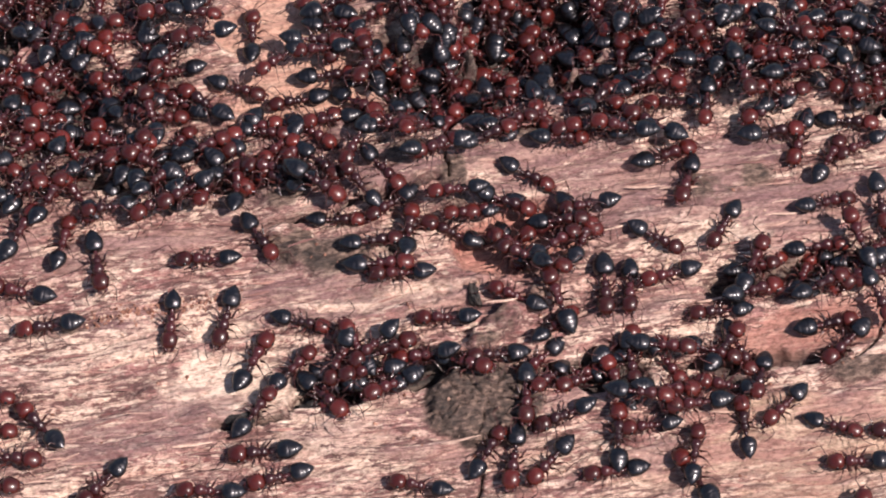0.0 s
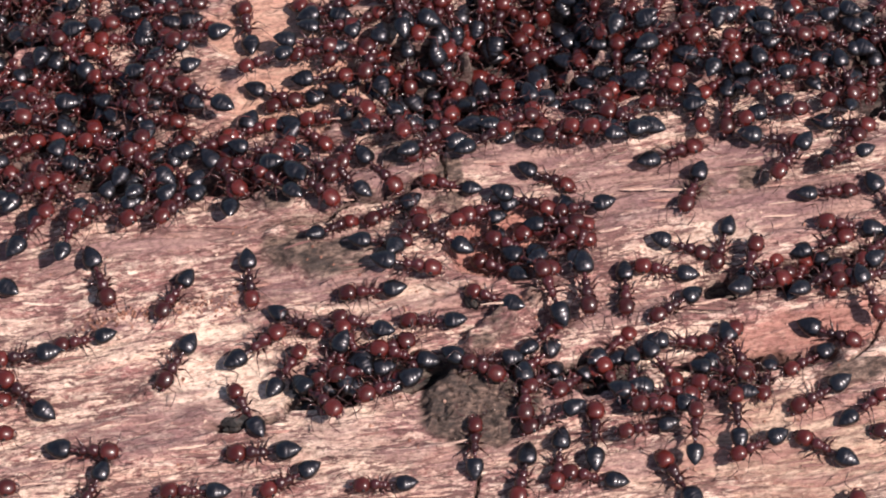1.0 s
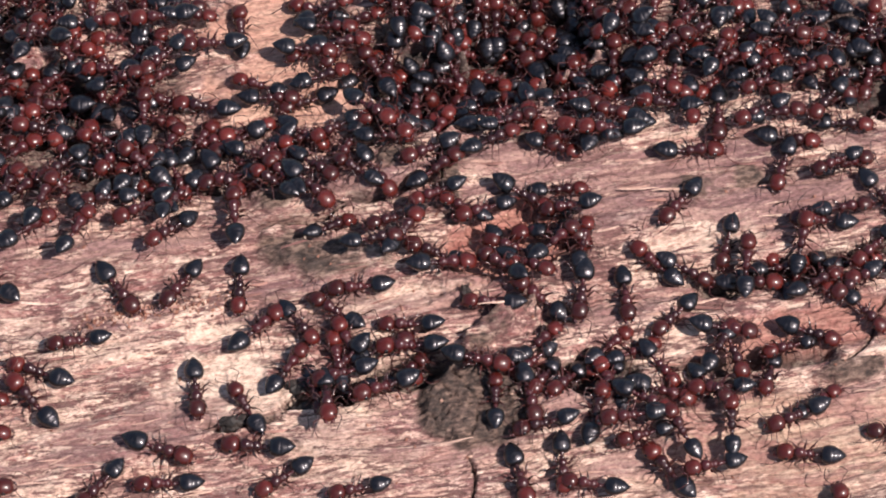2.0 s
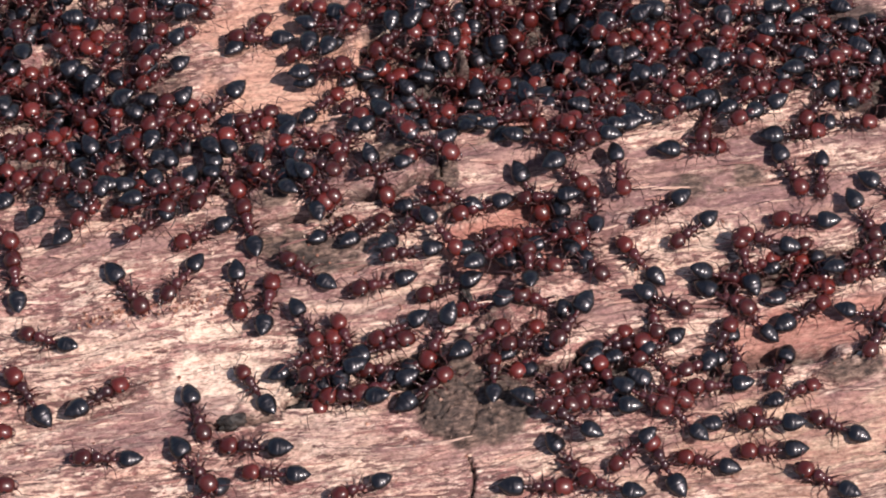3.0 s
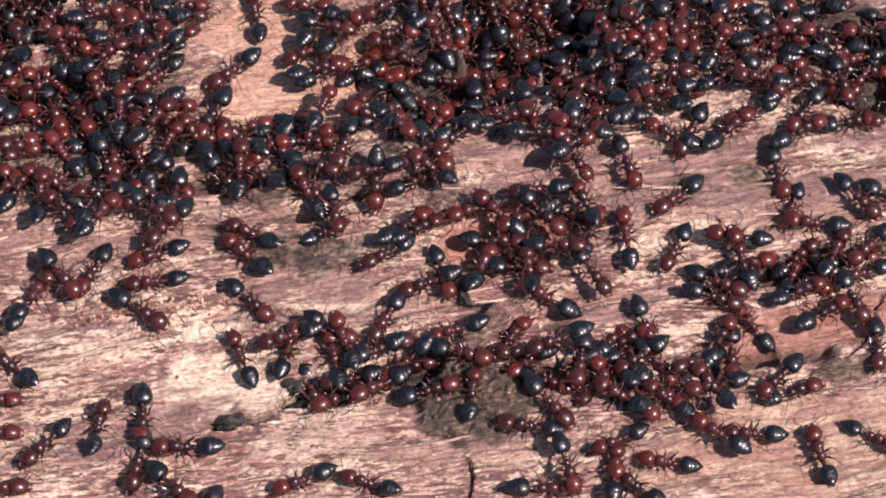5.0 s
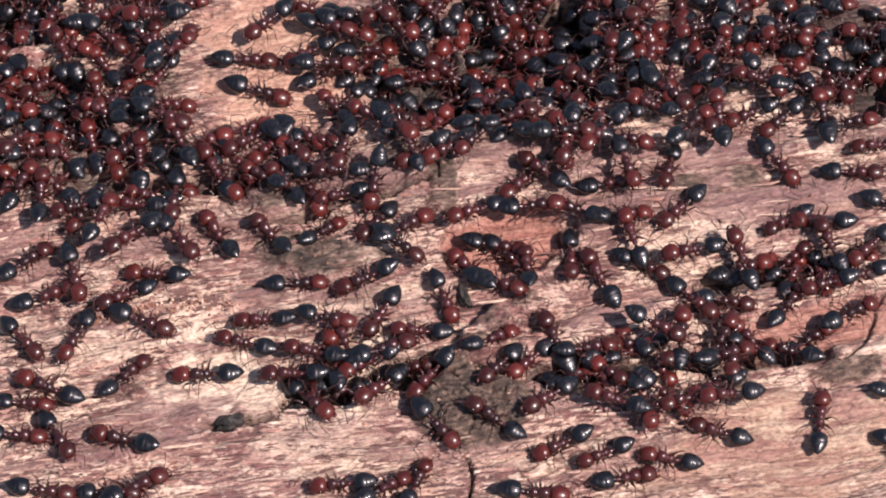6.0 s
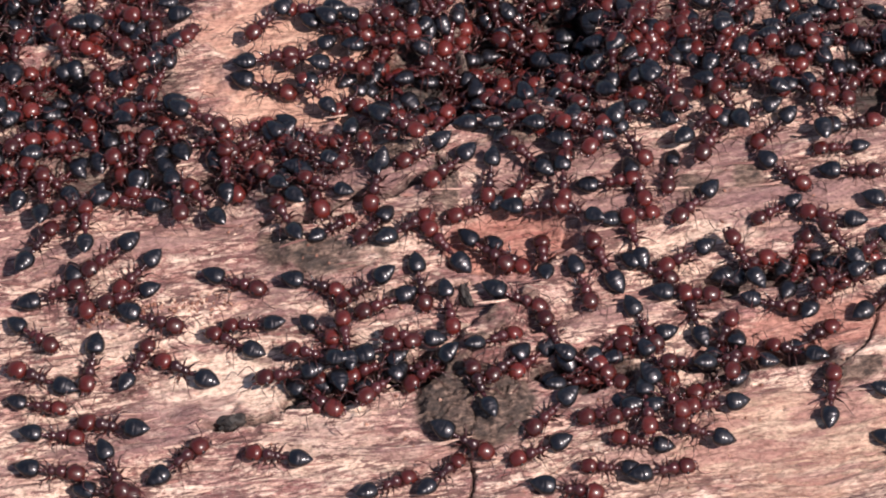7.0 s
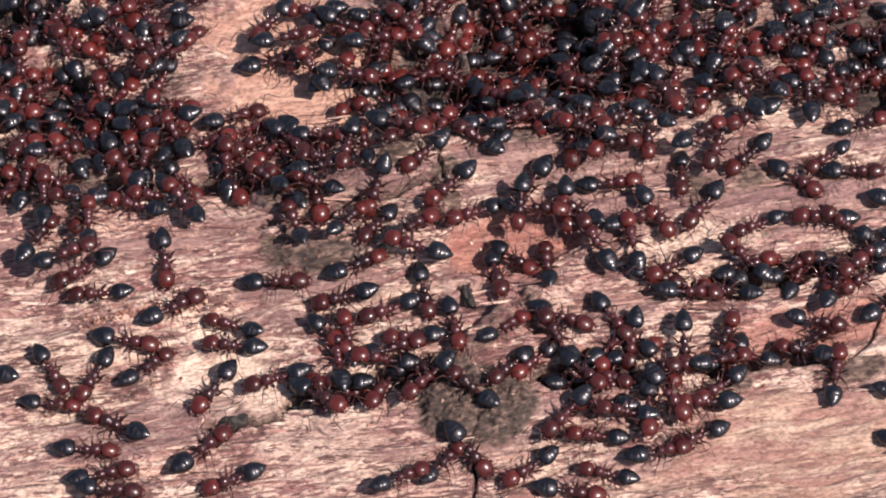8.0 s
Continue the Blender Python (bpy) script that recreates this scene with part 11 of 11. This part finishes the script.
    go(295, (0.00, 7.83, 1.68, -51, 0.0), (1.70, 7.95, 1.21, -68, 0.0), (3.50, 7.55, 1.05, -65, 0.0), (4.50, 7.30, 1.27, -51, 0.0), (4.70, 7.38, 1.26, -43, 0.0), (5.80, 10.36, 3.95, 9, 0.0), (8.00, 10.15, 4.05, 4, 0.0))
    go(296, (0.00, 6.34, -0.70, 33, 1.0), (0.50, 6.46, -0.66, 36, 0.7), (1.70, 6.76, -0.55, 43, 1.1), (3.00, 6.96, -0.31, 18, 1.1), (3.50, 7.06, -0.27, 16, 0.4), (4.70, 7.10, -0.33, 16, 0.7), (5.07, 7.14, -1.18, -19, 1.3), (5.43, 7.30, -0.43, -55, 0.0), (5.80, 7.41, -0.48, -90, 0.0), (6.00, 7.85, -1.07, -90, 0.0), (6.50, 7.95, -2.06, -90, 0.0), (7.00, 8.41, -3.02, -72, 0.0), (7.50, 9.06, -4.05, -59, 0.0), (8.00, 9.98, -5.29, -57, 0.0))
    go(297, (0.00, 8.01, -0.41, 69, 0.4), (1.70, 8.34, -0.47, 76, 0.4), (3.00, 8.78, -0.24, 85, 0.0), (4.70, 8.69, -0.40, 91, 0.3), (5.07, 9.29, 0.24, 63, 0.4), (5.43, 9.88, 0.87, 35, 0.0), (5.80, 10.48, 1.50, 7, 0.0), (6.00, 10.91, 1.59, 8, 0.0), (6.50, 11.25, 1.61, 11, 0.0), (7.50, 11.36, 1.30, 19, 0.0), (8.00, 11.33, 1.31, 21, 0.0))
    go(298, (0.00, 5.62, -1.85, -23, 0.5), (1.00, 5.28, -1.68, -32, 0.5), (1.70, 5.08, -1.85, -33, 0.6), (3.00, 5.44, -2.07, -11, 0.6), (4.70, 5.21, -1.92, -3, 0.4), (5.25, 4.15, -2.63, -12, 0.0), (5.80, 3.10, -3.35, -22, 0.0), (6.00, 3.46, -3.39, -22, 0.0), (6.50, 3.68, -3.48, -22, 0.0), (7.00, 4.47, -4.31, -22, 0.0), (7.50, 5.46, -5.15, -22, 0.0), (8.00, 7.00, -5.43, -22, 0.0))


motions()
